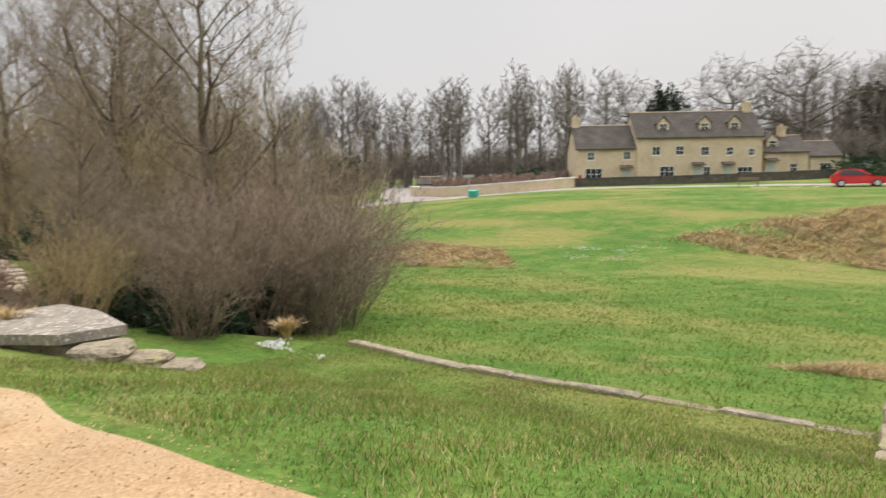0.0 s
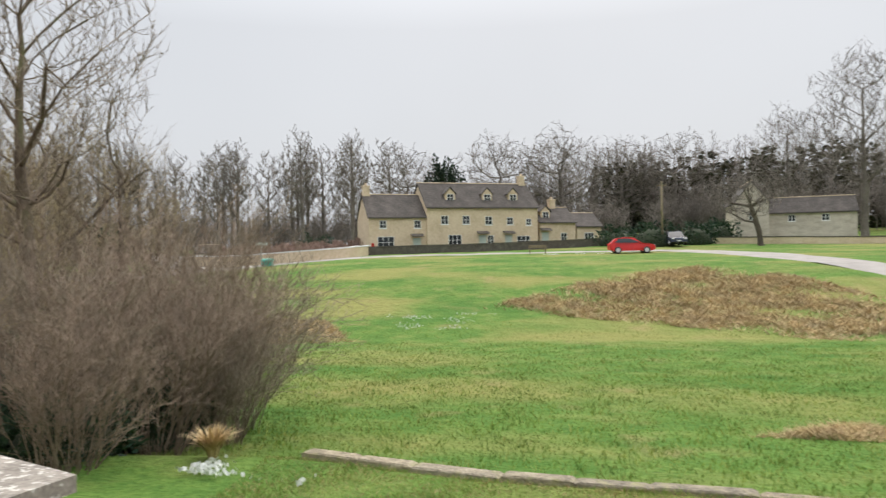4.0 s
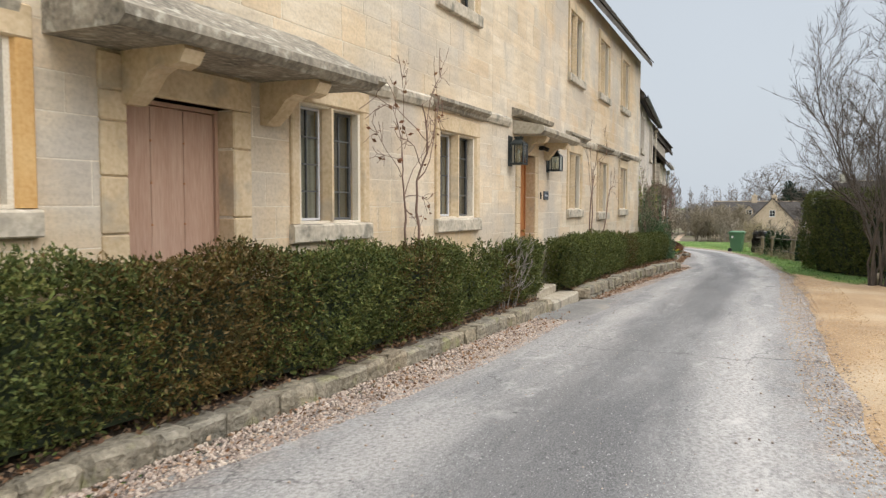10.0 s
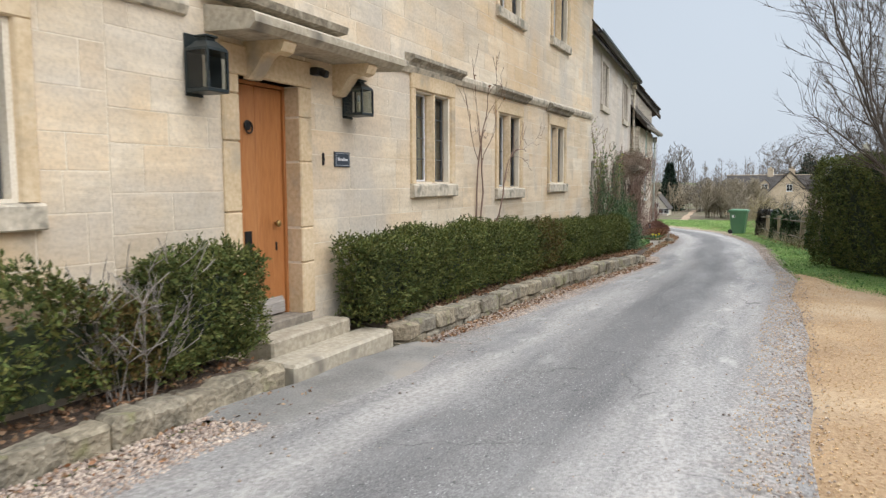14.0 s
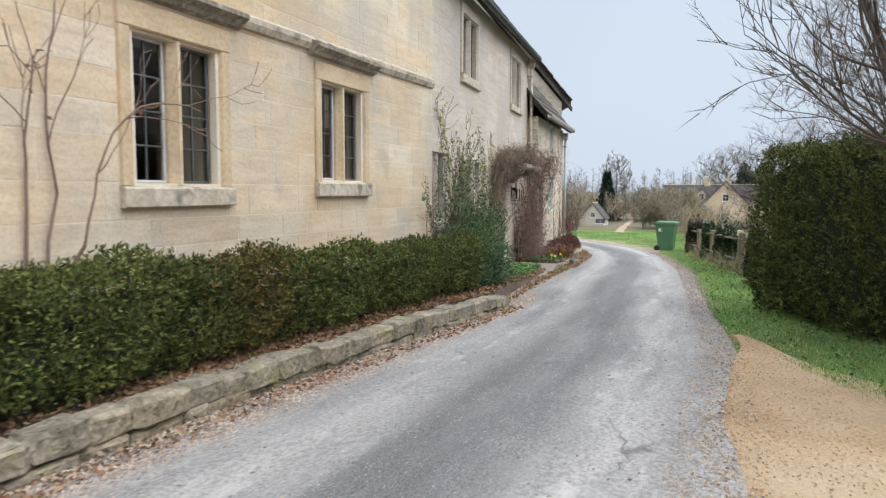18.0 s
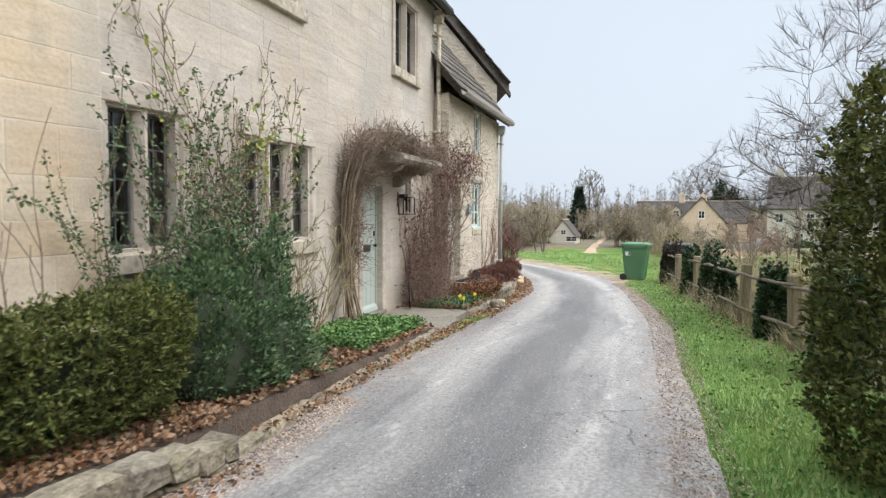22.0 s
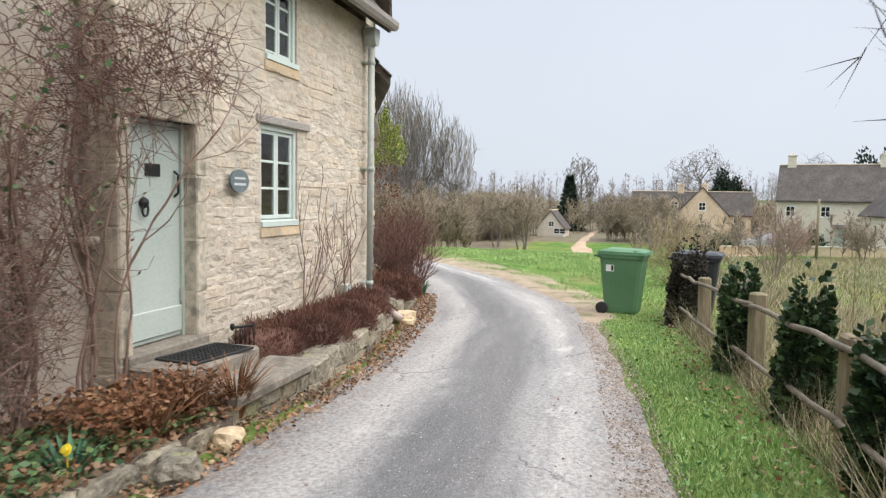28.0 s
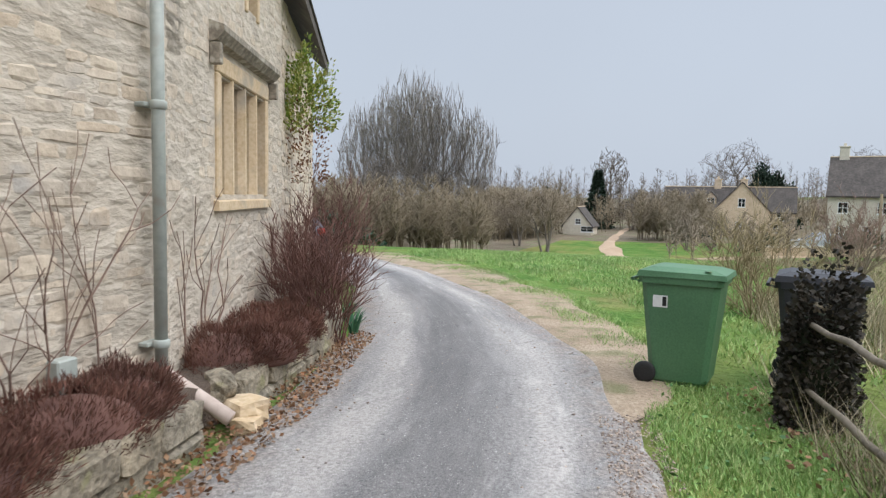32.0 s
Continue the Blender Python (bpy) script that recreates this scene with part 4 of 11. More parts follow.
strip("sandy_verge", [(-50.6, 0.5), (-53, -0.2), (-57.4, -2.5), (-61.5, -5.6), (-66, -10.2)], [(-51.4, 0.8), (-53.4, 0.75), (-58.5, -1.4), (-63, -4.5), (-67.5, -9.2)], 60, 10, MAT_SANDVERGE, "worn sandy verge beside the lane", "verge", lift=0.03, crown=0.0, wobble=0.1, seed=4, dip=0.03)
strip("far_lane", [(-66, 45), (-50, 58), (-36, 64.5), (-20, 70), (-8, 71.5), (6, 72), (12, 62), (17.5, 50), (21, 42), (27, 33)], [(-64, 39), (-48, 52), (-35, 59), (-20, 66.5), (-8, 68.4), (4, 68.6), (9, 59), (14.8, 48), (18, 40.5), (24, 31)], 90, 6, MAT_LANE, "pale grey lane across the village green", "road", lift=0.05, crown=0.02, wobble=0.15, seed=5)
strip("far_lane", [(-40, 61.5), (-46, 68), (-56, 84), (-75, 112)], [(-36, 65), (-42, 73), (-52, 88), (-70, 114)], 50, 6, MAT_LANE, "grey lane leaving the green past the garden wall", "road", lift=0.07, crown=0.02, wobble=0.1, seed=6)
strip("village_track", [(-74, -3.4), (-84, -4.8), (-101, -7.1), (-113.5, -9.4), (-131.5, -11), (-157, -12.6)], [(-74, -1.6), (-84, -2.8), (-101.4, -5.3), (-114.7, -7.8), (-132, -9.8), (-158, -11.4)], 70, 6, MAT_TRACK, "brown earth track to the cottages", "track", lift=0.06, crown=0.03, wobble=0.2, seed=6)
strip("village_drive", [(-98, -5), (-104, 0.5), (-108, 9), (-112, 22)], [(-96, -4), (-101.5, 1.5), (-105.5, 9.6), (-109, 22)], 40, 6, MAT_TRACK, "pale drive before the far houses", "track", lift=0.05, crown=0.02, wobble=0.2, seed=7)

strip("woodland_floor", [(-12.2, 10.4), (-14, 9.6), (-17, 11.8), (-21, 12.3), (-30, 11.5), (-42, 10.5), (-60, 12)], [(-12.8, 13.5), (-16.5, 18), (-20, 24), (-24, 32), (-34, 34), (-46, 36), (-62, 36)], 60, 30, MAT_SCRUB, "brown leaf-strewn ground under the thicket", "ground", lift=0.05, crown=0.0, wobble=0.6, seed=8, dip=0.25)
strip("woodland_floor", [(-82, -44), (-88, -22), (-93, -15), (-104, -14), (-124, -14)], [(-130, -60), (-140, -50), (-150, -40), (-152, -34), (-154, -30)], 30, 30, MAT_SCRUB, "brown scrubby ground beyond the bend", "ground", lift=0.08, crown=0.0, wobble=1.0, seed=9, dip=0.4)
strip("woodland_floor", [(-168, -140), (-166, -60), (-162, 0), (-150, 34), (-140, 70)], [(-420, -260), (-420, -80), (-420, 20), (-420, 120), (-400, 240)], 30, 40, MAT_SCRUB, "brown wooded ground on the western skyline", "ground", lift=0.3, crown=0.0, wobble=2.0, seed=10, dip=1.2)
strip("woodland_floor", [(-120, -22), (-121, -8), (-122, 4), (-126, 16)], [(-170, -34), (-170, -10), (-168, 14), (-160, 40)], 30, 30, MAT_SCRUB, "brown garden ground among the cottages", "ground", lift=0.06, crown=0.0, wobble=1.0, seed=13, dip=0.3)
strip("grit_verge", [(-8.6, 2.95), (-11, 2.75), (-13.5, 2.65), (-14.9, 2.55), (-15.6, 2.9)], [(-9.4, 4.2), (-11, 3.8), (-12.6, 3.4), (-14.4, 3.5), (-15.4, 4.3)], 40, 8, MAT_SANDVERGE, "gritty mossy verge before the rockery", "verge", lift=0.03, crown=0.0, wobble=0.1, seed=12, dip=0.07)
strip("rockery_bed", [(-9.9, 4.6), (-11.0, 3.6), (-12.6, 3.15), (-14.4, 3.3), (-15.3, 4.2)], [(-10.6, 7.6), (-11.6, 8.6), (-13.2, 9.2), (-14.8, 9.6), (-16.8, 9.8)], 40, 24, MAT_SOIL, "dark leaf-strewn soil of the rockery", "flower bed", lift=0.04, crown=0.05, wobble=0.15, seed=11, dip=0.12)


def planting_bed(name, line, back, top, material, label):
    """Raised earth between a kerb line and a wall."""
    a, b = resample(line, 40), resample(back, 40)
    rng = np.random.default_rng(len(name))
    t = np.linspace(0, 1, 7)[None, :, None]
    p = a[:, None] * (1 - t) + b[:, None] * t
    z = np.interp(p[..., 0], *zip(*sorted(top))) + rng.normal(0, 0.012, p.shape[:2])
    low = np.concatenate([a, (land(a[:, 0], a[:, 1]) - 0.1)[:, None]], axis=1)
    v = np.concatenate([low[:, None], np.concatenate([p, z[..., None]], axis=-1)], axis=1).reshape(-1, 3)
    i = (np.arange(39)[:, None] * 8 + np.arange(7)[None, :]).ravel()
    return tagged(new(name, array_mesh(name, v, np.stack([i, i + 1, i + 9, i + 8], axis=1)[:, ::-1], material, True)), label, "flower bed", kind="structure")


planting_bed("hedge_bed", [(-9.0, -1.75), (-13, -1.5), (-17.9, -1.27), (-21.6, -1.12), (-23.5, -1.02)], [(-9, -2.2), (-15.6, -1.84), (-19.6, -1.6), (-23.5, -1.5)], [(-9, -0.12), (-15, -0.17), (-24, -0.2)], MAT_SOIL, "dark soil under the clipped hedge")
planting_bed("hedge_bed", [(-25.2, -0.9), (-30, -0.78), (-33.1, -0.5), (-35.3, -0.34), (-35.75, -0.44)], [(-25.2, -1.5), (-35.8, -1.62)], [(-25, -0.24), (-30, -0.3), (-33, -0.34), (-36, -0.44)], MAT_SOIL, "dark soil under the clipped hedge")
planting_bed("shrub_bed", [(-35.6, -0.42), (-38.5, -0.66), (-40.5, -0.85)], [(-35.6, -1.62), (-40.5, -2.0)], [(-35.6, -0.42), (-38, -0.56), (-41, -0.66)], MAT_SOIL, "leaf-strewn soil beside the cottage wall")
planting_bed("rose_bed", [(-42.2, -0.95), (-44.4, -1.0)], [(-42.2, -2.12), (-44.5, -2.3)], [(-42, -0.66), (-44.5, -0.7)], MAT_SOIL, "soil bed under the climbing roses")
planting_bed("heather_bed", [(-45.7, -1.2), (-47, -1.45), (-49.6, -2.1), (-51.2, -2.45), (-53, -3.2)], [(-45.7, -2.1), (-49.3, -2.33), (-53.1, -3.99)], [(-45, -0.62), (-49, -0.66), (-53, -0.8)], MAT_SOIL, "raised soil bed of heather behind stone edging")


# ---- house walls ----
def wall_frame(p, q):
    """The pose of a wall: x runs from p to q, the street side is at -y, z is up."""
    a = math.atan2(q[1] - p[1], q[0] - p[0])
    return Matrix.Translation((p[0], p[1], 0)) @ Matrix.Rotation(a, 4, "Z")


def along(p, q, x):
    """How far along the wall from p a world x lies."""
    return (x - p[0]) / (q[0] - p[0]) * math.hypot(q[0] - p[0], q[1] - p[1])


def holed_wall(length, z0, z1, holes, thick):
    s = Shape()
    us = sorted({0.0, length} | {min(max(h[i], 0), length) for h in holes for i in (0, 1)})
    zs = sorted({z0, z1} | {min(max(h[i], z0), z1) for h in holes for i in (2, 3)})

    def solid(i, j):
        if not (0 <= i < len(us) - 1 and 0 <= j < len(zs) - 1):
            return False
        u, z = (us[i] + us[i + 1]) / 2, (zs[j] + zs[j + 1]) / 2
        return not any(h[0] < u < h[1] and h[2] < z < h[3] for h in holes)

    for i in range(len(us) - 1):
        for j in range(len(zs) - 1):
            if not solid(i, j):
                continue
            a, b, c, d = us[i], us[i + 1], zs[j], zs[j + 1]
            s.add([(a, 0, c), (b, 0, c), (b, 0, d), (a, 0, d)], [(0, 1, 2, 3)])
            s.add([(a, thick, c), (b, thick, c), (b, thick, d), (a, thick, d)], [(3, 2, 1, 0)])
            if not solid(i - 1, j):
                s.add([(a, 0, c), (a, 0, d), (a, thick, d), (a, thick, c)], [(0, 1, 2, 3)])
            if not solid(i + 1, j):
                s.add([(b, 0, c), (b, 0, d), (b, thick, d), (b, thick, c)], [(3, 2, 1, 0)])
            if not solid(i, j - 1):
                s.add([(a, 0, c), (b, 0, c), (b, thick, c), (a, thick, c)], [(3, 2, 1, 0)])
            if not solid(i, j + 1):
                s.add([(a, 0, d), (b, 0, d), (b, thick, d), (a, thick, d)], [(0, 1, 2, 3)])
    return s


WALLS = {}


def build_wall(name, p, q, z0, z1, holes, material, label, thick=0.45):
    """holes: world x from, world x to, bottom, top."""
    m = wall_frame(p, q)
    length = math.hypot(q[0] - p[0], q[1] - p[1])
    local = [(along(p, q, a), along(p, q, b), c, d) for a, b, c, d in holes]
    ob = part(name, holed_wall(length, z0, z1, local, thick), material)
    ob.matrix_basis = m
    tagged(ob, label, "wall", kind="structure")
    WALLS[name] = (ob, m, length, z0, z1, local, p, q)
    return ob


PA0, PA1, PA2, PA3, PA4 = (-8.0, -2.25), (-15.75, -1.83), (-19.7, -1.60), (-22.5, -1.49), (-35.63, -1.5)
PB0, PB1 = (-35.63, -1.62), (-44.45, -2.3)
PC0, PC1 = (-44.45, -2.0), (-49.35, -2.34)
PD0, PD1, PD2 = (-49.35, -2.4), (-53.1, -3.99), (-57.6, -6.35)

# glazed openings: wall, world x from and to, bottom, top, lights as fractions are set in stone_window
WIN_A = [
    ("wall_1", -13.88, -15.62, 1.24, 2.16, 3), ("wall_2", -18.2, -19.08, 1.1, 2.14, 2), ("wall_3", -20.87, -21.84, 1.11, 2.14, 2),
    ("wall_4", -26.88, -27.8, 1.21, 2.3, 2), ("wall_4", -29.66, -30.6, 1.13, 2.27, 2), ("wall_4", -32.38, -33.3, 1.2, 2.27, 2),
    ("wall_2", -18.25, -19.15, 3.82, 4.98, 2), ("wall_3", -20.9, -21.85, 3.82, 5.0, 2),
    ("wall_4", -26.87, -27.85, 3.9, 5.08, 2), ("wall_4", -29.68, -30.65, 3.93, 5.12, 2), ("wall_4", -32.5, -33.45, 3.98, 5.18, 2),
]
WIN_B = [("wall_5", -35.82, -36.6, 0.62, 1.68, 2), ("wall_5", -37.69, -39.07, 0.6, 1.63, 3), ("wall_5", -37.78, -38.8, 3.24, 4.28, 2), ("wall_5", -42.18, -43.25, 3.22, 4.3, 2)]
DOORS = [("wall_2", -16.4, -17.36, -0.12, 1.98), ("wall_4", -23.74, -24.54, -0.03, 2.08), ("wall_5", -40.75, -41.56, -0.62, 1.27), ("wall_6", -44.58, -45.38, -0.42, 1.37)]


def holes_of(name):
    return [w[1:5] for w in WIN_A + WIN_B + DOORS if w[0] == name]


GABLE = "honey-coloured coursed limestone house wall"
build_wall("wall_1", PA0, PA1, -0.5, 5.72, holes_of("wall_1"), MAT_MORTAR, GABLE)
build_wall("wall_2", PA1, PA2, -0.5, 5.72, holes_of("wall_2"), MAT_MORTAR, GABLE)
build_wall("wall_3", PA2, PA3, -0.5, 5.72, holes_of("wall_3"), MAT_MORTAR, GABLE)
build_wall("wall_4", PA3, PA4, -0.8, 5.72, holes_of("wall_4"), MAT_MORTAR, GABLE)
build_wall("wall_5", PB0, PB1, -0.9, 4.72, holes_of("wall_5") + [(-42.73, -43.06, 0.88, 1.62)], MAT_RENDER, "smooth weathered limestone cottage front with worn patches")
build_wall("wall_6", PC0, PC1, -1.0, 3.12, holes_of("wall_6") + [(-46.44, -47.22, 0.5, 1.5), (-46.53, -47.2, 2.16, 3.06)], MAT_RUBWALL, "rubble limestone cottage wall")
build_wall("wall_7", PD0, PD1, -1.2, 4.1, [(PD0[0] - 1.37 * 0.921, PD0[0] - 3.08 * 0.921, 0.6, 1.62), (PD0[0] - 2.35 * 0.921, PD0[0] - 2.75 * 0.921, 2.45, 3.2)], MAT_RUBWALL, "rubble limestone house wall by the lane bend")
build_wall("wall_8", PD1, PD2, -1.4, 3.05, [], MAT_RUBWALL, "rubble limestone end wall of the terrace")


def plain_wall(name, p, q, z0, z1, label):
    m = wall_frame(p, q)
    ob = part(name, Shape().box(0, math.hypot(q[0] - p[0], q[1] - p[1]), 0, 0.4, z0, z1), MAT_RENDER)
    ob.matrix_basis = m
    return tagged(ob, label, "wall", kind="structure")


BACK = "plain stone house wall"
plain_wall("wall_9", (-8.0, -8.5), (-8.0, -2.7), -0.5, 5.7, BACK)
plain_wall("wall_10", (-35.63, -8.5), (-8.0, -8.5), -0.8, 5.7, BACK)
plain_wall("wall_11", (-35.6, -1.98), (-35.6, -8.5), 3.0, 5.7, BACK)
plain_wall("wall_12", (-49.4, -8.8), (-35.63, -8.5), -1, 4.6, BACK)
plain_wall("wall_13", (-57.6, -6.8), (-53.5, -11), -1.4, 3.05, BACK)
plain_wall("wall_18", (-53.5, -11), (-49.4, -11), -1.4, 4.1, BACK)
plain_wall("wall_14", (-49.4, -2.9), (-49.4, -8.8), -1.2, 4.6, BACK)


def ceiling(name, pts, z):
    ob = part(name, Shape().prism(pts, z, z + 0.12, "z"), MAT_INSIDE)
    return tagged(ob, "plain plaster ceiling over the rooms", "ceiling", kind="structure")


ceiling("ceiling", [(-8.2, -2.8), (-8.2, -8.3), (-35.4, -8.3), (-35.4, -2.1)], 2.95)
ceiling("ceiling", [(-35.8, -2.2), (-35.8, -8.3), (-49.2, -8.4), (-49.2, -2.9)], 2.0)


def slate_roof(name, p, q, z_eave, rise, depth, label, over=0.32, rows=0.28, seed=3, back=True):
    """Stone slates in courses over a sloping deck, from the street wall p-q."""
    m = wall_frame(p, q)
    length = math.hypot(q[0] - p[0], q[1] - p[1])
    ob = part(name, Shape().prism([(-over, z_eave - 0.14), (-over, z_eave), (depth, z_eave + rise + rise * over / depth), (2 * depth, z_eave), (2 * depth, z_eave - 0.14), (depth, z_eave + rise - 0.1)], -0.05, length + 0.05, "x"), MAT_SLATE)
    ob.matrix_basis = m
    tagged(ob, label, "roof", kind="structure")
    rng = random.Random(seed)
    run = math.hypot(depth + over, rise)
    slope = math.atan2(rise, depth)
    s = Shape()
    v = 0.0
    while v < run - 0.05:
        u = -0.08 - rng.random() * 0.2
        h = rows * (1.25 - 0.5 * v / run)
        while u < length + 0.02:
            w = rng.uniform(0.2, 0.42)
            t = Matrix.Translation((u + w / 2, -over + v * math.cos(slope), z_eave + 0.03 + v * math.sin(slope) + rng.uniform(0, 0.012))) @ Matrix.Rotation(slope - 0.06, 4, "X") @ Matrix.Rotation(rng.uniform(-0.02, 0.02), 4, "Z")
            s.box(-w / 2 + 0.004, w / 2 - 0.004, -0.02, h + 0.06, -0.006, 0.02, 0.006, t)
            u += w
        v += h
    o = part("slates", s, MAT_SLATE, ob, "overlapping grey-brown stone slates")
    tagged(o, kind="stuff")
    return ob


slate_roof("roof", PA1, PA4, 5.66, 4.6, 3.4, "steep stone-slated roof of the long house", over=0.34)
slate_roof("roof", PA0, PA1, 5.66, 4.6, 3.4, "steep stone-slated roof of the long house", over=0.34, seed=8)
slate_roof("roof", PB0, PB1, 4.7, 4.0, 3.2, "stone-slated cottage roof", over=0.24, seed=4)
slate_roof("roof", PC0, PC1, 3.16, 3.6, 3.0, "low stone-slated cottage roof with moss", over=0.26, seed=5)
slate_roof("roof", PD0, PD1, 4.1, 3.6, 3.0, "stone-slated roof edge over the bend", over=0.3, seed=6)
slate_roof("roof", PD1, PD2, 3.1, 2.6, 2.6, "stone-slated roof edge over the bend", over=0.3, seed=7)

for nm, at, x0 in (("wall_16", (PA0, PA1), 0.02), ("wall_17", (PA3, PA4), math.hypot(PA4[0] - PA3[0], PA4[1] - PA3[1]) - 0.4)):
    gb = part(nm, Shape().prism([(0.05, 5.4), (0.05, 5.7), (3.4, 10.15), (6.75, 5.7), (6.75, 5.4)], x0, x0 + 0.38, "x"), MAT_RENDER)
    gb.matrix_basis = wall_frame(*at)
    tagged(gb, "plain stone gable of the long house", "wall", kind="structure")
gable = part("wall_15", Shape().prism([(0.0, 1.6), (0.0, 4.08), (3.0, 7.55), (6.0, 4.08), (6.0, 1.6)], 0.02, 0.42, "x"), MAT_RUBWALL)
gable.matrix_basis = wall_frame(PD0, PD1)
tagged(gable, "rubble stone gable above the low cottage roof", "wall", kind="structure")
end_gable = part("wall_19", Shape().prism([(0.0, 2.9), (0.0, 4.08), (3.0, 7.55), (6.0, 4.08), (6.0, 2.9)], 3.62, 4.02, "x"), MAT_RUBWALL)
end_gable.matrix_basis = wall_frame(PD0, PD1)
tagged(end_gable, "rubble stone gable above the end roof", "wall", kind="structure")
part("coping", Shape().prism([(-0.34, 3.78), (-0.34, 3.9), (3.0, 7.86), (3.0, 7.7)], -0.1, 0.1, "x"), MAT_SLATE, gable, "dark slate verge")

# ---- windows and doors ----
def glazing(parent, u0, u1, z0, z1, y, cols, rows, frame_mat, bar_mat, bar=0.007, border=0.022, frame_label=""):
    """A casement: a frame, glazing bars and single panes."""
    s = Shape()
    s.box(u0, u0 + border, y - 0.015, y + 0.02, z0, z1, 0.003).box(u1 - border, u1, y - 0.015, y + 0.02, z0, z1, 0.003)
    s.box(u0 + border, u1 - border, y - 0.015, y + 0.02, z0, z0 + border, 0.003).box(u0 + border, u1 - border, y - 0.015, y + 0.02, z1 - border, z1, 0.003)
    part("casement_frame", s, frame_mat, parent, frame_label)
    a, b, c, d = u0 + border, u1 - border, z0 + border, z1 - border
    s = Shape()
    for i in range(1, cols):
        x = a + (b - a) * i / cols
        s.box(x - bar, x + bar, y - 0.008, y + 0.01, c, d)
    for j in range(1, rows):
        z = c + (d - c) * j / rows
        s.box(a, b, y - 0.0075, y + 0.0095, z - bar, z + bar)
    if cols * rows > 1:
        part("glazing_bar", s, bar_mat, parent)
    rng = random.Random(int(u0 * 100) + int(z0 * 10))
    w, h = (b - a) / cols, (d - c) / rows
    data = Shape().add([(-w / 2, 0, -h / 2), (w / 2, 0, -h / 2), (w / 2, 0, h / 2), (-w / 2, 0, h / 2)], [(0, 1, 2, 3)]).mesh("pane", MAT_GLASS)
    for i in range(cols):
        for j in range(rows):
            o = part("pane", data, None, parent, m=pose(a + w * (i + 0.5), y + 0.003, c + h * (j + 0.5), rng.uniform(-0.5, 0.5), 0, rng.uniform(-0.5, 0.5)))
            o.visible_shadow = False


def stone_window(k, w, hood=True, trim=MAT_TRIM, rows=4, cols=2, pale=True, jamb_mat=None):
    """A mullioned stone window with leaded lights, in a wall's opening."""
    name, xa, xb, z0, z1, lights = w
    ob, m, length, _, _, _, p, q = WALLS[name]
    u0, u1 = along(p, q, xa), along(p, q, xb)
    win = thing("window_%d" % k, m, "stone-mullioned window with small leaded panes" + (" under a moulded hood" if hood else ""), "window", kind="structure")
    jw, proud = 0.16, 0.035
    for u, sgn, mat in ((u0, -1, trim), (u1, 1, jamb_mat or trim)):
        plan = [(u, 0.16), (u, 0.07), (u + sgn * 0.055, -proud + 0.006), (u + sgn * 0.065, -proud), (u + sgn * (jw - 0.01), -proud), (u + sgn * jw, -proud + 0.01), (u + sgn * jw, 0.16)]
        part("jamb", Shape().prism(plan[::-sgn], z0 - 0.02, z1 + 0.02, "z"), mat, win, "newer orange stone jamb" if mat is not trim else "")
    part("lintel", Shape().box(u0 - jw - 0.002, u1 + jw + 0.002, -proud - 0.003, 0.16, z1 + 0.02, z1 + 0.22, 0.012), trim, win)
    sill = Shape().prism([(-0.055, z0 - 0.19), (-0.065, z0 - 0.18), (-0.065, z0 - 0.045), (-0.05, z0 - 0.03), (0.2, z0), (0.2, z0 - 0.19)], u0 - jw - 0.012, u1 + jw + 0.012, "x")
    part("window_sill", sill, MAT_SILL, win, "weathered grey-stained sill")
    gap = 0.115
    lw = (u1 - u0 - gap * (lights - 1)) / lights
    for i in range(lights):
        a = u0 + i * (lw + gap)
        glazing(win, a + 0.004, a + lw - 0.004, z0 + 0.004, z1 - 0.004, 0.1, cols, rows, MAT_PALEFRAME if pale and i == 0 else MAT_LEAD, MAT_LEAD)
        if i:
            part("mullion", Shape().prism([(a - gap, 0.06), (a - gap * 0.64, -0.02), (a - gap * 0.36, -0.02), (a, 0.06), (a, 0.15), (a - gap, 0.15)], z0 - 0.01, z1 + 0.01, "z"), trim, win)
    if hood:
        z = z1 + 0.26
        sec = [(0.0, z), (-0.06, z + 0.015), (-0.075, z + 0.05), (-0.14, z + 0.09), (-0.14, z + 0.13), (0.0, z + 0.17)]
        part("hood_mould", Shape().prism(sec, u0 - jw - 0.12, u1 + jw + 0.16, "x"), MAT_WEATHERED, win, "dark lichened stone hood")
    return win


k = 0
for w in WIN_A:
    k += 1
    low = w[3] < 3
    stone_window(k, w, hood=low and k != 1, rows=4 if low else 5, jamb_mat=MAT_NEWSTONE if k == 1 else None)
for w in WIN_B:
    k += 1
    stone_window(k, w, hood=False, trim=MAT_RENDER, rows=4, pale=w[5] == 3)


def curtain(wall, xa, xb, z0, z1, label, folds=14):
    ob, m, length, _, _, _, p, q = WALLS[wall]
    u0, u1 = along(p, q, xa), along(p, q, xb)
    pts = [(u0 + (u1 - u0) * i / (folds * 4), 0.42 + 0.02 * math.sin(i * math.pi / 2)) for i in range(folds * 4 + 1)]
    s = Shape()
    s.add([(x, y, z0) for x, y in pts] + [(x, y, z1) for x, y in pts] + [(x, y + 0.004, z0) for x, y in pts] + [(x, y + 0.004, z1) for x, y in pts], [(i, i + 1, len(pts) + i + 1, len(pts) + i) for i in range(len(pts) - 1)] + [(2 * len(pts) + i, 3 * len(pts) + i, 3 * len(pts) + i + 1, 2 * len(pts) + i + 1) for i in range(len(pts) - 1)])
    o = part("curtain", s, MAT_CURTAIN, smooth=True)
    o.matrix_basis = m
    tagged(o, label, "curtain", group="curtains")


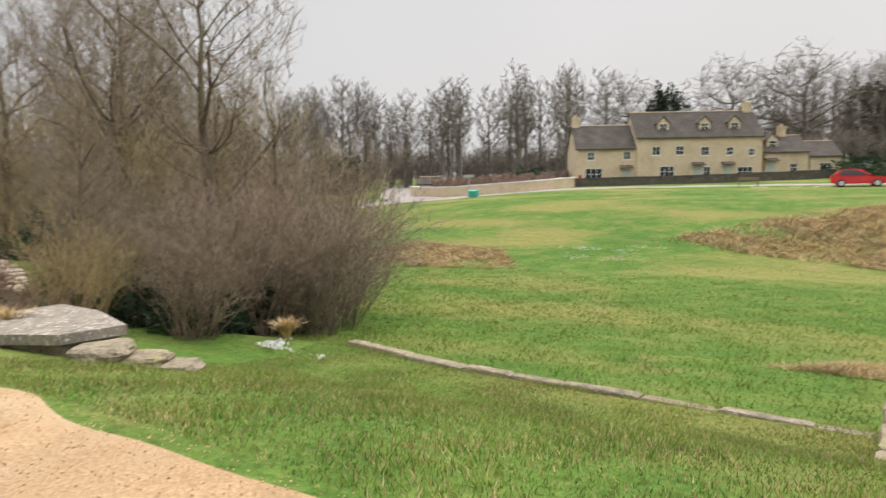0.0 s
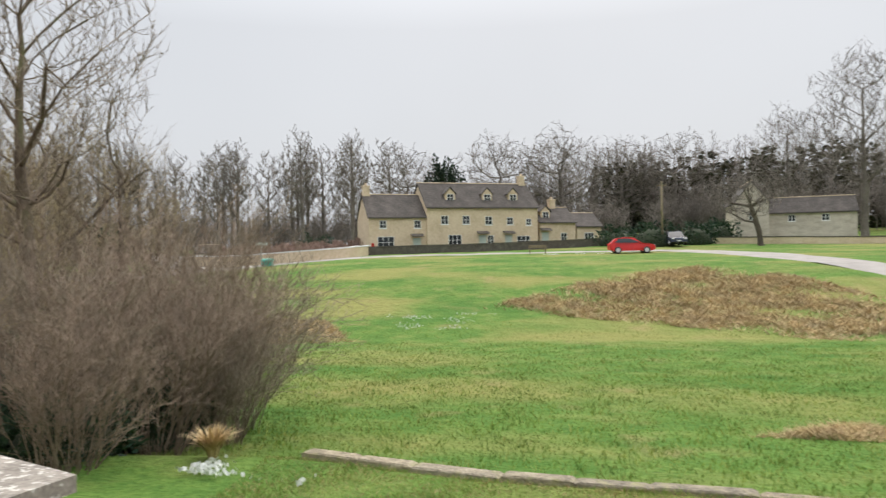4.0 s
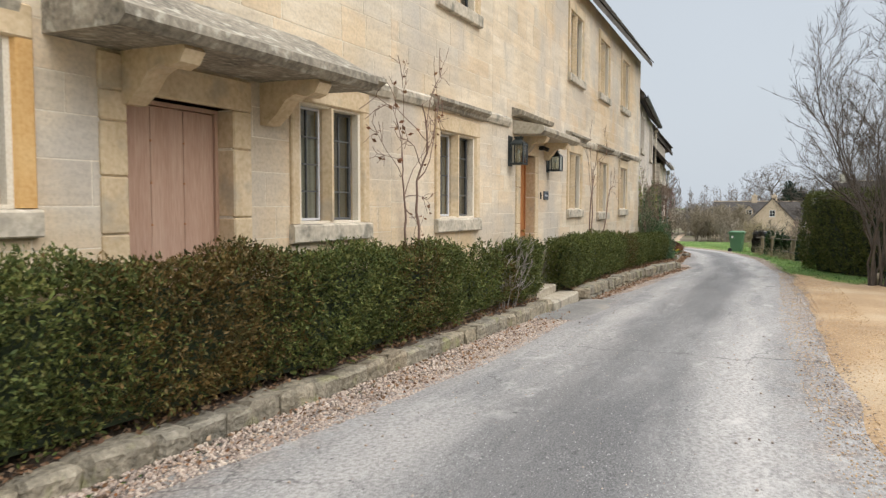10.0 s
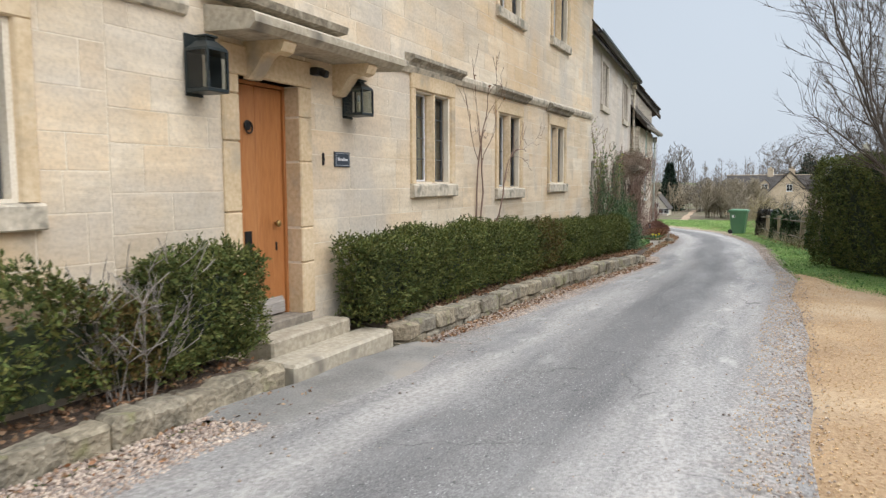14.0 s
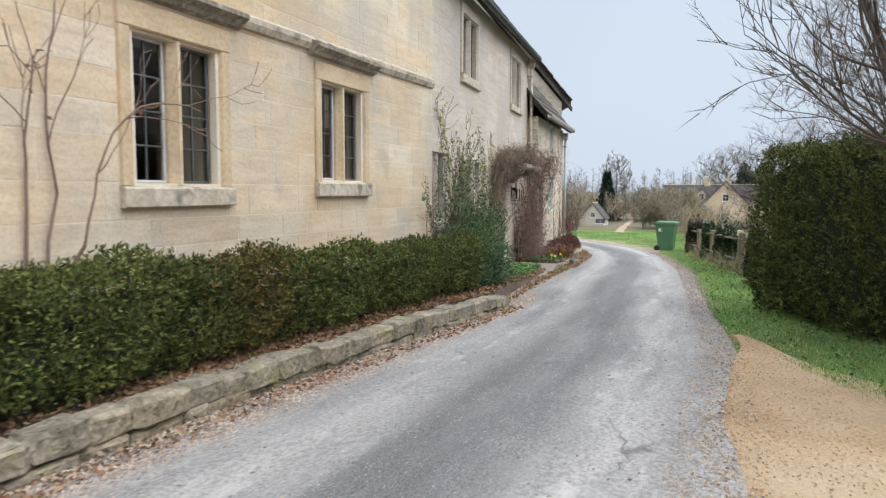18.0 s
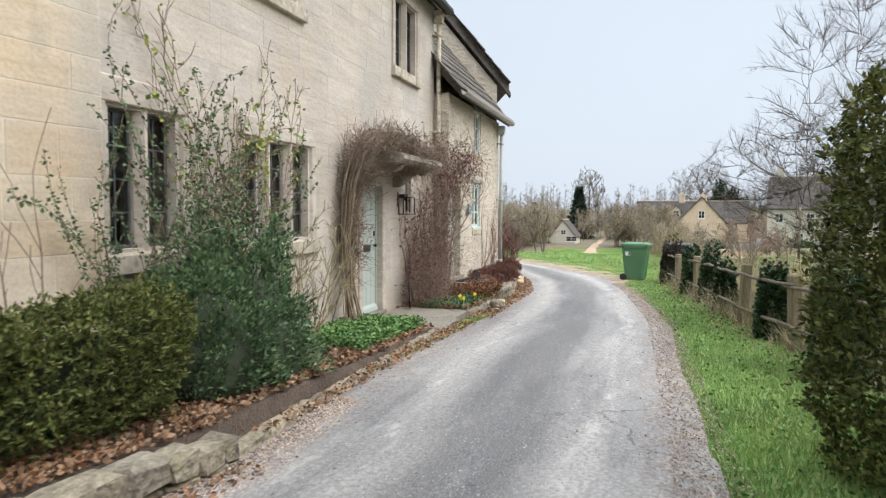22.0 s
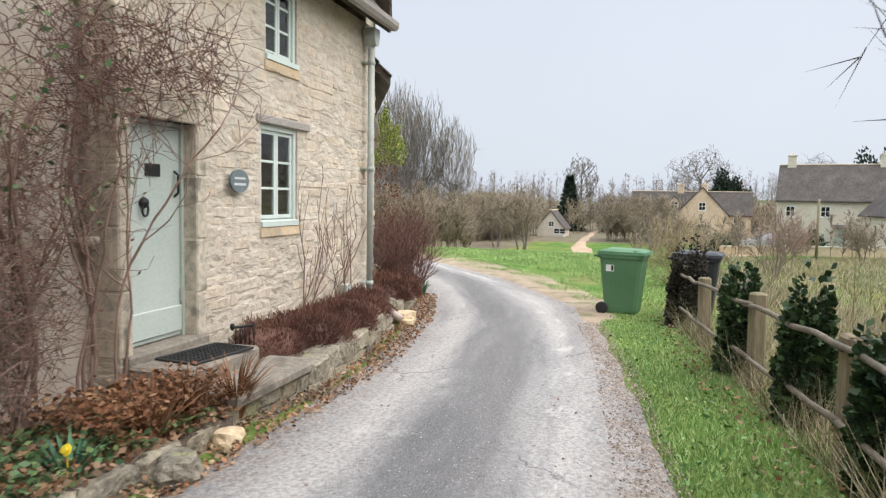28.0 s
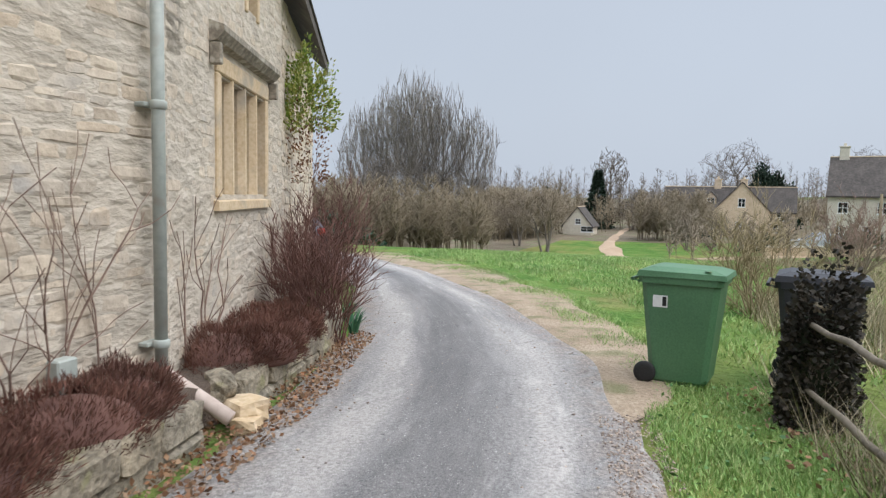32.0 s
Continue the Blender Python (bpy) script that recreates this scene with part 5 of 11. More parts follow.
curtain("wall_2", -18.1, -19.2, 1.0, 2.2, "drawn cream linen curtain behind leaded panes")
curtain("wall_3", -20.8, -21.95, 1.0, 2.2, "drawn cream linen curtain behind leaded panes")
curtain("wall_4", -26.8, -27.9, 1.1, 2.35, "drawn cream linen curtain behind leaded panes")
curtain("wall_1", -13.8, -15.7, 1.75, 2.2, "half-lowered cream blind behind the glass")
for xa, xb in ((-26.8, -27.9), (-29.6, -30.75), (-32.4, -33.5)):
    curtain("wall_4", xa, xb, 4.0, 5.2, "drawn cream linen curtain behind upstairs panes")


def wall_place(name, x, z=0.0, out=0.0):
    """A pose on a wall's street face, at a world x."""
    ob, m, length, _, _, _, p, q = WALLS[name]
    return m @ Matrix.Translation((along(p, q, x), -out, z))


def console(depth, height, width):
    """A carved bracket: a scrolled outline drawn out sideways."""
    pts = [(0, 0), (-depth * 0.95, 0), (-depth, -height * 0.12), (-depth * 0.92, -height * 0.34), (-depth * 0.78, -height * 0.42), (-depth * 0.6, -height * 0.34), (-depth * 0.45, -height * 0.45), (-depth * 0.3, -height * 0.75), (-depth * 0.12, -height), (0, -height)]
    return Shape().prism([(y, z) for y, z in pts], -width / 2, width / 2, "x")


def stone_canopy(place, half, depth, z, label, weathered=True, consoles=0.7, height=0.34, rise=0.2, bracket=MAT_TRIM):
    c = thing("door_canopy", place, label, "door canopy")
    top = Shape()
    top.prism([(0.02, z), (-depth + 0.06, z - 0.02), (-depth, z + 0.03), (-depth, z + 0.09), (-depth * 0.9, z + 0.12), (-0.04, z + rise), (0.02, z + rise)], -half, half, "x")
    part("slab", top, MAT_WEATHERED if weathered else MAT_FLAGPALE, c, "lichen-blackened stone slab" if weathered else "weathered stone slab")
    for s in (-1, 1):
        part("bracket", console(depth * 0.85, height, 0.16), bracket, c, "carved stone bracket", m=pose(s * consoles, 0, z - 0.004))
    return c


def planked_door(k, place, width, z0, z1, material, planks, label, inset=0.16):
    """A ledged door of upright boards in a stone surround, set back in the wall."""
    d = thing("door_%d" % k, place, label, "door", kind="structure")
    rng = random.Random(k)
    edges = [-width / 2 + 0.03 + (width - 0.06) * i / planks for i in range(planks + 1)]
    for a, b in zip(edges, edges[1:]):
        part("board", Shape().box(a + 0.0015, b - 0.0015, inset, inset + 0.045, z0 + 0.02, z1 - 0.035, 0.006), material, d)
    f = Shape()
    f.box(-width / 2, -width / 2 + 0.03, inset - 0.02, inset + 0.07, z0, z1).box(width / 2 - 0.03, width / 2, inset - 0.02, inset + 0.07, z0, z1).box(-width / 2 + 0.03, width / 2 - 0.03, inset - 0.02, inset + 0.07, z1 - 0.03, z1)
    part("door_frame", f, material, d)
    part("threshold", Shape().box(-width / 2 - 0.1, width / 2 + 0.1, -0.06, 0.3, z0 - 0.16, z0 + 0.012, 0.012), MAT_FLAG, d, "worn stone threshold")
    return d


def door_surround(d, width, z0, z1, jamb=0.17, proud=0.03, mat=None):
    mat = mat or MAT_TRIM
    for s in (-1, 1):
        z, blocks = z0, random.Random(int(100 * z1) + s)
        while z < z1 - 0.02:
            h = min(blocks.uniform(0.32, 0.62), z1 - z)
            if z1 - z - h < 0.12:
                h = z1 - z
            x0, x1 = sorted((s * width / 2, s * (width / 2 + jamb)))
            part("jamb_block", Shape().box(x0, x1, -proud, 0.2, z + 0.002, z + h - 0.002, 0.012), mat, d)
            z += h
    part("lintel", Shape().box(-width / 2 - jamb - 0.004, width / 2 + jamb + 0.004, -proud - 0.003, 0.2, z1, z1 + 0.24, 0.012), mat, d)


def knob(r, mat):
    return Shape().lathe([(0.4 * r, 0), (0.4 * r, r * 0.8), (r, r * 1.1), (r * 1.05, r * 1.6), (r * 0.7, r * 2.0), (0.1 * r, r * 2.1)], 14)


FACE_OUT = Matrix.Rotation(radians(90), 4, "X")

# pale new oak door
pl = wall_place("wall_2", -16.88)
d1 = planked_door(1, pl, 0.955, -0.12, 1.98, MAT_OAKPINK, 3, "unpainted pinkish oak plank door")
door_surround(d1, 0.955, -0.12, 1.98, 0.2)
for sx in (-0.18, 0.14):
    for z in (0.2, 0.5, 0.8, 1.1, 1.4, 1.7):
        part("stud", Shape().lathe([(0.009, 0), (0.007, 0.005), (0.002, 0.007)], 8), MAT_OAK, d1, m=pose(sx * 0.93 + 0.02, 0.16, z) @ FACE_OUT)
stone_canopy(wall_place("wall_2", -17.1), 1.25, 0.72, 2.24, "lichen-blackened stone door canopy on carved brackets", consoles=0.66, rise=0.46)

# varnished oak door
pl = wall_place("wall_4", -24.14)
d2 = planked_door(2, pl, 0.795, -0.03, 2.08, MAT_OAK, 2, "varnished orange-brown oak door greyed at the foot")
door_surround(d2, 0.795, -0.03, 2.08, 0.19)
part("weather_bar", Shape().prism([(0.16, 0.0), (0.13, 0.0), (0.13, 0.1), (0.16, 0.15)], -0.32, 0.32, "x"), MAT_OAKGREY, d2, "bleached grey oak weather bar")
kn = thing("door_knocker", pl @ Matrix.Translation((-0.1, 0.16, 1.7)), "round black iron door knocker", "door knocker")
part("backplate", Shape().lathe([(0.045, 0), (0.045, 0.008), (0.03, 0.014), (0.01, 0.016)], 18, FACE_OUT), MAT_BLACK, kn)
part("ring", Shape().tube([(0.045 * math.cos(a), -0.02, -0.02 + 0.05 * math.sin(a)) for a in [i * math.pi / 8 for i in range(17)]], 0.008, 8), MAT_BLACK, kn, smooth=True)
part("door_knob", knob(0.03, None), MAT_BRASS, d2, "aged brass knob", smooth=True, m=pose(0.24, 0.16, 0.83) @ FACE_OUT)
part("letter_plate", Shape().box(-0.045, 0.045, 0.148, 0.16, 0.5, 0.78, 0.005), MAT_BLACK, d2, "upright black letter plate", m=pose(-0.13, 0, 0))
part("keyhole", Shape().box(-0.012, 0.012, 0.152, 0.16, 0.58, 0.66, 0.004), MAT_BLACK, d2, m=pose(0.25, 0, 0))
stone_canopy(wall_place("wall_4", -24.55), 1.15, 0.5, 2.36, "moulded stone door canopy on scrolled brackets", weathered=False, consoles=0.64, height=0.3)
part("drip_stone", Shape().prism([(0.0, 2.62), (-0.16, 2.64), (-0.18, 2.7), (0.0, 2.76)], -1.05, 0.75, "x"), MAT_WEATHERED, None).matrix_basis = wall_place("wall_4", -24.4)
tagged(bpy.data.objects["drip_stone"], "dark weathered drip stone above the canopy", "drip stone", kind="structure")

# sage green boarded door
pl = wall_place("wall_5", -41.155)
d3 = planked_door(3, pl, 0.81, -0.62, 1.27, MAT_SAGE, 4, "sage green painted plank door", 0.09)
door_surround(d3, 0.81, -0.62, 1.27, 0.14, mat=MAT_RENDER)
part("letter_plate", Shape().box(-0.13, 0.13, 0.075, 0.09, 0.3, 0.4, 0.005), MAT_BLACK, d3, "black letter plate", m=pose(0.02, 0, 0.0))
part("door_knob", knob(0.026, None), MAT_BLACK, d3, "black knob", smooth=True, m=pose(0.3, 0.09, 0.38) @ FACE_OUT)
part("latch", Shape().box(-0.02, 0.02, 0.075, 0.09, 0.52, 0.6, 0.004), MAT_BLACK, d3, m=pose(0.31, 0, 0))
part("weather_bar", Shape().prism([(0.09, -0.6), (0.04, -0.6), (0.05, -0.54), (0.09, -0.5)], -0.36, 0.36, "x"), MAT_SAGE, d3)
stone_canopy(wall_place("wall_5", -41.45), 0.95, 0.72, 1.58, "rough stone door canopy hung with dry creeper", consoles=0.7, height=0.3, bracket=MAT_WEATHERED)

# pale green door with lion knocker
pl = wall_place("wall_6", -44.98)
d4 = planked_door(4, pl, 0.8, -0.42, 1.37, MAT_SAGE, 1, "pale green panelled cottage door", 0.14)
door_surround(d4, 0.8, -0.42, 1.37, 0.14, 0.01, MAT_SILL)
part("nameplate", Shape().box(-0.09, 0.09, 0.126, 0.14, 0.93, 1.03, 0.004), MAT_BLACK, d4, "black nameplate", m=pose(0.02, 0, 0))
part("handle", Shape().tube([(0.3, 0.14, 0.98), (0.3, 0.1, 0.95), (0.3, 0.1, 0.8), (0.3, 0.14, 0.77)], 0.011, 8), MAT_BLACK, d4, "black pull handle", smooth=True)
part("hinge", Shape().box(0.35, 0.38, 0.115, 0.14, -0.12, 0.0, 0.003), MAT_PIPE, d4)
part("rail", Shape().box(-0.36, 0.36, 0.115, 0.14, -0.36, -0.14, 0.008), MAT_SAGE, d4)
kn = thing("door_knocker", pl @ Matrix.Translation((-0.1, 0.14, 0.72)), "black iron mask door knocker", "door knocker")
part("boss", Shape().lathe([(0.04, 0), (0.048, 0.015), (0.035, 0.04), (0.012, 0.052)], 16, FACE_OUT), MAT_BLACK, kn, smooth=True)
part("ring", Shape().tube([(0.035 * math.cos(a), -0.03, -0.055 + 0.05 * math.sin(a)) for a in [i * math.pi / 8 for i in range(17)]], 0.009, 8), MAT_BLACK, kn, smooth=True)


def sash_window(k, wall, xa, xb, z0, z1, rows, label):
    ob, m, length, _, _, _, p, q = WALLS[wall]
    u0, u1 = along(p, q, xa), along(p, q, xb)
    win = thing("window_%d" % k, m, label, "window", kind="structure")
    f = Shape()
    f.box(u0, u0 + 0.05, 0.02, 0.12, z0, z1, 0.004).box(u1 - 0.05, u1, 0.02, 0.12, z0, z1, 0.004).box(u0 + 0.05, u1 - 0.05, 0.02, 0.12, z1 - 0.05, z1, 0.004)
    part("window_frame", f, MAT_WINGREEN, win)
    part("window_sill", Shape().prism([(-0.03, z0 - 0.02), (-0.03, z0 + 0.03), (0.1, z0 + 0.055), (0.1, z0 - 0.02)], u0 - 0.01, u1 + 0.01, "x"), MAT_WINGREEN, win)
    mid = (u0 + u1) / 2
    glazing(win, u0 + 0.05, mid - 0.003, z0 + 0.055, z1 - 0.05, 0.06, 1, rows, MAT_WINGREEN, MAT_WINGREEN, 0.012, 0.04)
    glazing(win, mid + 0.003, u1 - 0.05, z0 + 0.055, z1 - 0.05, 0.06, 1, rows, MAT_WINGREEN, MAT_WINGREEN, 0.012, 0.04)
    part("stone_sill", Shape().box(u0 - 0.02, u1 + 0.05, -0.02, 0.2, z0 - 0.13, z0 - 0.02, 0.01), MAT_TRIM, win)
    part("lintel", Shape().box(u0 - 0.09, u1 + 0.25, -0.035, 0.1, z1 + 0.005, z1 + 0.09, 0.01), MAT_OAKGREY, win, "grey weathered timber lintel")
    return win


sash_window(30, "wall_6", -46.44, -47.22, 0.5, 1.5, 3, "pale green painted two-casement window")
sash_window(31, "wall_6", -46.53, -47.2, 2.16, 3.06, 3, "pale green painted upstairs casement window")

# four-light stone window by the bend
ob, m, length, _, _, _, p, q = WALLS["wall_7"]
win = thing("window_32", m, "four-light stone window under a long hood mould", "window", kind="structure")
for a, b in ((1.25, 1.37), (3.08, 3.2)):
    part("jamb", Shape().box(a, b, -0.03, 0.2, 0.58, 1.64, 0.012), MAT_TRIM, win)
part("lintel", Shape().box(1.25, 3.2, -0.033, 0.2, 1.64, 1.8, 0.012), MAT_TRIM, win)
part("window_sill", Shape().prism([(-0.05, 0.46), (-0.05, 0.54), (0.2, 0.6), (0.2, 0.46)], 1.2, 3.25, "x"), MAT_TRIM, win)
for i in range(4):
    a = 1.37 + i * (1.71 + 0.11) / 4
    glazing(win, a + 0.003, a + 0.34, 0.605, 1.615, 0.12, 1, 2, MAT_LEAD, MAT_LEAD)
    if i:
        part("mullion", Shape().prism([(a - 0.11, 0.05), (a - 0.075, -0.02), (a - 0.035, -0.02), (a, 0.05), (a, 0.18), (a - 0.11, 0.18)], 0.6, 1.64, "z"), MAT_TRIM, win)
part("hood_mould", Shape().prism([(0, 1.86), (-0.07, 1.88), (-0.13, 1.95), (-0.13, 2.0), (0, 2.04)], 1.1, 3.36, "x"), MAT_WEATHERED, win, "weathered stone hood")
for u in (1.1, 3.3):
    part("label_stop", Shape().box(u, u + 0.07, -0.1, 0.0, 1.68, 1.859, 0.01), MAT_WEATHERED, win)
win = thing("window_33", m, "small upstairs stone window", "window", kind="structure")
glazing(win, 2.36, 2.74, 2.46, 3.19, 0.12, 1, 2, MAT_LEAD, MAT_LEAD)
part("surround", Shape().box(2.27, 2.35, -0.025, 0.15, 2.4, 3.28, 0.01).box(2.75, 2.83, -0.025, 0.15, 2.4, 3.28, 0.01).box(2.351, 2.749, -0.025, 0.15, 3.2, 3.28, 0.01), MAT_TRIM, win)
ob, m, length, _, _, _, p, q = WALLS["wall_5"]
win = thing("window_34", m, "narrow window beside the sage green door", "window", kind="structure")
glazing(win, along(p, q, -42.735), along(p, q, -43.055), 0.885, 1.615, 0.1, 1, 3, MAT_LEAD, MAT_LEAD)
pot = part("flower_pot", Shape().lathe([(0.05, 0), (0.075, 0.16), (0.08, 0.16), (0.08, 0.19), (0.07, 0.19)], 16), MAT_REDPOT, None, smooth=True)
pot.matrix_basis = wall_place("wall_5", -42.9, 0.88, -0.22)
tagged(pot, "red plastic pot on the window ledge", "pot")

# string course along the long house, broken by the canopies
for name, xa, xb in (("wall_1", -8.0, -15.7), ("wall_2", -18.4, -19.65), ("wall_3", -19.75, -22.5), ("wall_4", -22.5, -23.2), ("wall_4", -25.9, -35.6)):
    ob, m, length, _, _, _, p, q = WALLS[name]
    za, zb = [2.36 + (x + 19) * -0.0165 for x in (xa, xb)]
    u0, u1 = along(p, q, xa), along(p, q, xb)
    sec = [(0, 0), (-0.035, 0.01), (-0.06, 0.07), (-0.06, 0.12), (0, 0.16)]
    v = [(u0, y, za + z) for y, z in sec] + [(u1, y, zb + z) for y, z in sec]
    o = part("string_course", Shape().add(v, [(0, 1, 2, 3, 4)[::-1], (5, 6, 7, 8, 9)] + [(i, (i + 1) % 5, 5 + (i + 1) % 5, 5 + i) for i in range(5)]), MAT_SILL)
    o.matrix_basis = m
    tagged(o, "plain stone string course above the ground floor", "string course", kind="structure")


# ---- things along the lane ----
def lantern(place, label, height=0.42, width=0.2, drop=0.0, dark=MAT_DARKTEAL, candle=True):
    """A wall lantern: back plate, roof, four glazed sides, a candle tube."""
    l = thing("wall_lantern", place, label, "wall lantern", group="door lanterns")
    h, w = height, width / 2
    part("back_plate", Shape().box(-w * 0.8, w * 0.8, -0.012, 0.0, -0.02, h + 0.02, 0.004), dark, l)
    y0, y1 = -0.03 - width, -0.03
    part("base", Shape().box(-w, w, y0, y1, 0, 0.03, 0.005).box(-w * 0.3, w * 0.3, y1, -0.012, 0.005, 0.025), dark, l)
    for x in (-w + 0.008, w - 0.008):
        for y in (y0 + 0.008, y1 - 0.008):
            part("corner_post", Shape().box(x - 0.008, x + 0.008, y - 0.008, y + 0.008, 0.03, h * 0.72), dark, l)
    yc = (y0 + y1) / 2
    roof = Shape().add([(-w, y0, h * 0.72), (w, y0, h * 0.72), (w, y1, h * 0.72), (-w, y1, h * 0.72), (-w * 0.95, y0 + 0.005, h * 0.77), (w * 0.95, y0 + 0.005, h * 0.77), (w * 0.95, y1 - 0.005, h * 0.77), (-w * 0.95, y1 - 0.005, h * 0.77), (-w * 0.5, yc - w * 0.5, h * 0.9), (w * 0.5, yc - w * 0.5, h * 0.9), (w * 0.5, yc + w * 0.5, h * 0.9), (-w * 0.5, yc + w * 0.5, h * 0.9)], [(3, 2, 1, 0), (8, 9, 10, 11)] + [(4 * r + i, 4 * r + (i + 1) % 4, 4 * r + 4 + (i + 1) % 4, 4 * r + 4 + i) for r in (0, 1) for i in range(4)])
    part("roof", roof, dark, l)
    part("cap", Shape().box(-w * 0.42, w * 0.42, yc - w * 0.42, yc + w * 0.42, h * 0.9, h * 0.96, 0.004).box(-w * 0.55, w * 0.55, yc - w * 0.55, yc + w * 0.55, h * 0.96, h, 0.004), dark, l)
    for a, b in (((-w + 0.016, y0 + 0.006), (w - 0.016, y0 + 0.006)), ((w - 0.006, y0 + 0.016), (w - 0.006, y1 - 0.016)), ((-w + 0.006, y1 - 0.016), (-w + 0.006, y0 + 0.016))):
        o = part("pane", Shape().add([(*a, 0.03), (*b, 0.03), (*b, h * 0.72), (*a, h * 0.72)], [(0, 1, 2, 3)]), MAT_GLASS, l)
        o.visible_shadow = False
    if candle:
        part("candle_tube", Shape().tube([(0, yc, 0.03), (0, yc, h * 0.4)], 0.016, 10), MAT_CANDLE, l, "cream candle tube", smooth=True)
        part("bulb", Shape().lathe([(0.008, 0), (0.016, 0.02), (0.012, 0.05), (0.002, 0.075)], 10, pose(0, yc, h * 0.4)), MAT_WHITE, l, smooth=True)
    return l


lantern(wall_place("wall_4", -23.27, 1.87, 0.005), "dark metal wall lantern with a candle tube", 0.42, 0.22)
lantern(wall_place("wall_4", -25.36, 1.87, 0.005), "dark metal wall lantern with a candle tube", 0.36, 0.22)
ln = thing("wall_lantern", wall_place("wall_5", -42.45, 0.84, 0.0), "open black box-frame wall lantern", "wall lantern")
part("back_plate", Shape().box(-0.16, -0.12, -0.02, 0.0, 0.12, 0.36, 0.004), MAT_BLACK, ln)
part("arm", Shape().box(-0.15, 0.06, -0.12, -0.095, 0.28, 0.335, 0.004).box(-0.15, -0.125, -0.1, -0.02, 0.28, 0.33), MAT_BLACK, ln)
cage = part("cage", Shape().box(-0.137, 0.127, -0.217, -0.013, 0.268, 0.282), MAT_BLACK, ln)
for x in (-0.13, 0.12):
    for y in (-0.21, -0.02):
        part("bar", Shape().box(x - 0.007, x + 0.007, y - 0.007, y + 0.007, 0.014, 0.267), MAT_BLACK, cage)
for y in (-0.21, -0.02):
    part("bar", Shape().box(-0.137, 0.127, y - 0.007, y + 0.007, 0, 0.0135), MAT_BLACK, cage)
for x in (-0.13, 0.12):
    part("bar", Shape().box(x - 0.007, x + 0.007, -0.2025, -0.0275, 0, 0.0135), MAT_BLACK, cage)
part("lamp_tube", Shape().tube([(0, -0.11, 0.3), (0, -0.11, 0.06)], 0.018, 10), MAT_BLACK, ln, smooth=True)

sp = part("spotlight", Shape().box(-0.06, 0.06, -0.1, 0, 2.2, 2.27, 0.012).tube([(0.0, -0.06, 2.24), (0.0, -0.16, 2.2)], 0.035, 12), MAT_BLACK)
sp.matrix_basis = wall_place("wall_4", -24.75, 0, 0.03)
tagged(sp, "small black sensor lamp under the canopy", "lamp")


pq = thing("name_plaque", wall_place("wall_4", -25.24, 1.435), "small dark blue slate house sign with pale lettering", "house sign")
part("plate", Shape().box(-0.135, 0.135, -0.022, -0.002, -0.075, 0.075, 0.004), MAT_NAVY, pq)
part("border", Shape().box(-0.12, 0.12, -0.0245, -0.022, 0.058, 0.061).box(-0.12, 0.12, -0.0245, -0.022, -0.061, -0.058).box(-0.12, -0.117, -0.0245, -0.022, -0.058, 0.058).box(0.117, 0.12, -0.0245, -0.022, -0.058, 0.058), MAT_PALEFRAME, pq)
part("lettering", Shape().box(-0.085, -0.055, -0.0245, -0.022, -0.015, 0.02).box(-0.045, -0.025, -0.0245, -0.022, -0.015, 0.008).box(-0.017, 0.005, -0.0245, -0.022, -0.015, 0.008).box(0.012, 0.03, -0.0245, -0.022, -0.015, 0.02).box(0.037, 0.057, -0.0245, -0.022, -0.015, 0.008).box(0.063, 0.085, -0.0245, -0.022, -0.015, 0.008), MAT_PALEFRAME, pq, "unreadable pale lettering")
bl = part("bell_push", Shape().box(-0.014, 0.014, -0.02, 0.0, -0.06, 0.06, 0.006).lathe([(0.008, 0), (0.008, 0.006), (0.003, 0.009)], 10, Matrix.Translation((0, -0.02, 0.0)) @ FACE_OUT), MAT_BLACK)
bl.matrix_basis = wall_place("wall_4", -24.92, 1.43, 0.001)
tagged(bl, "slim black bell push beside the door", "bell push")
pq = thing("name_plaque", wall_place("wall_6", -45.95, 0.92, 0.05), "oval grey-green slate house sign", "house sign")
ov = [(0.155 * math.cos(a), 0.105 * math.sin(a)) for a in [i * math.pi / 20 for i in range(40)]]
part("plate", Shape().prism(ov, -0.02, 0.0, "y"), MAT_PLAQUE, pq)
part("lettering", Shape().box(-0.09, 0.09, -0.022, -0.02, 0.015, 0.035).box(-0.1, 0.1, -0.022, -0.02, -0.04, -0.018), MAT_PALEFRAME, pq, "faint unreadable lettering")


def downpipe(place, z0, z1, label, mat=None):
    mat = mat or MAT_PIPE
    d = thing("downpipe", place, label, "downpipe")
    part("pipe", Shape().tube([(0, -0.11, z1 - 0.2), (0, -0.11, z0)], 0.042, 14), mat, d, smooth=True)
    part("hopper", Shape().prism([(-0.05, z1 - 0.2), (0.05, z1 - 0.2), (0.1, z1 - 0.08), (0.1, z1 + 0.02), (-0.1, z1 + 0.02), (-0.1, z1 - 0.08)], -0.19, -0.03, "y"), mat, d)
    for z in (z0 + 0.12, (z0 + z1) / 2 - 0.1, z1 - 0.45):
        part("collar", Shape().lathe([(0.044, 0), (0.056, 0.01), (0.056, 0.05), (0.044, 0.06)], 14, Matrix.Translation((0, -0.11, z))), mat, d, smooth=True)
        part("bracket", Shape().box(-0.09, 0.09, -0.075, 0.0, z + 0.015, z + 0.045, 0.006), mat, d)
    return d


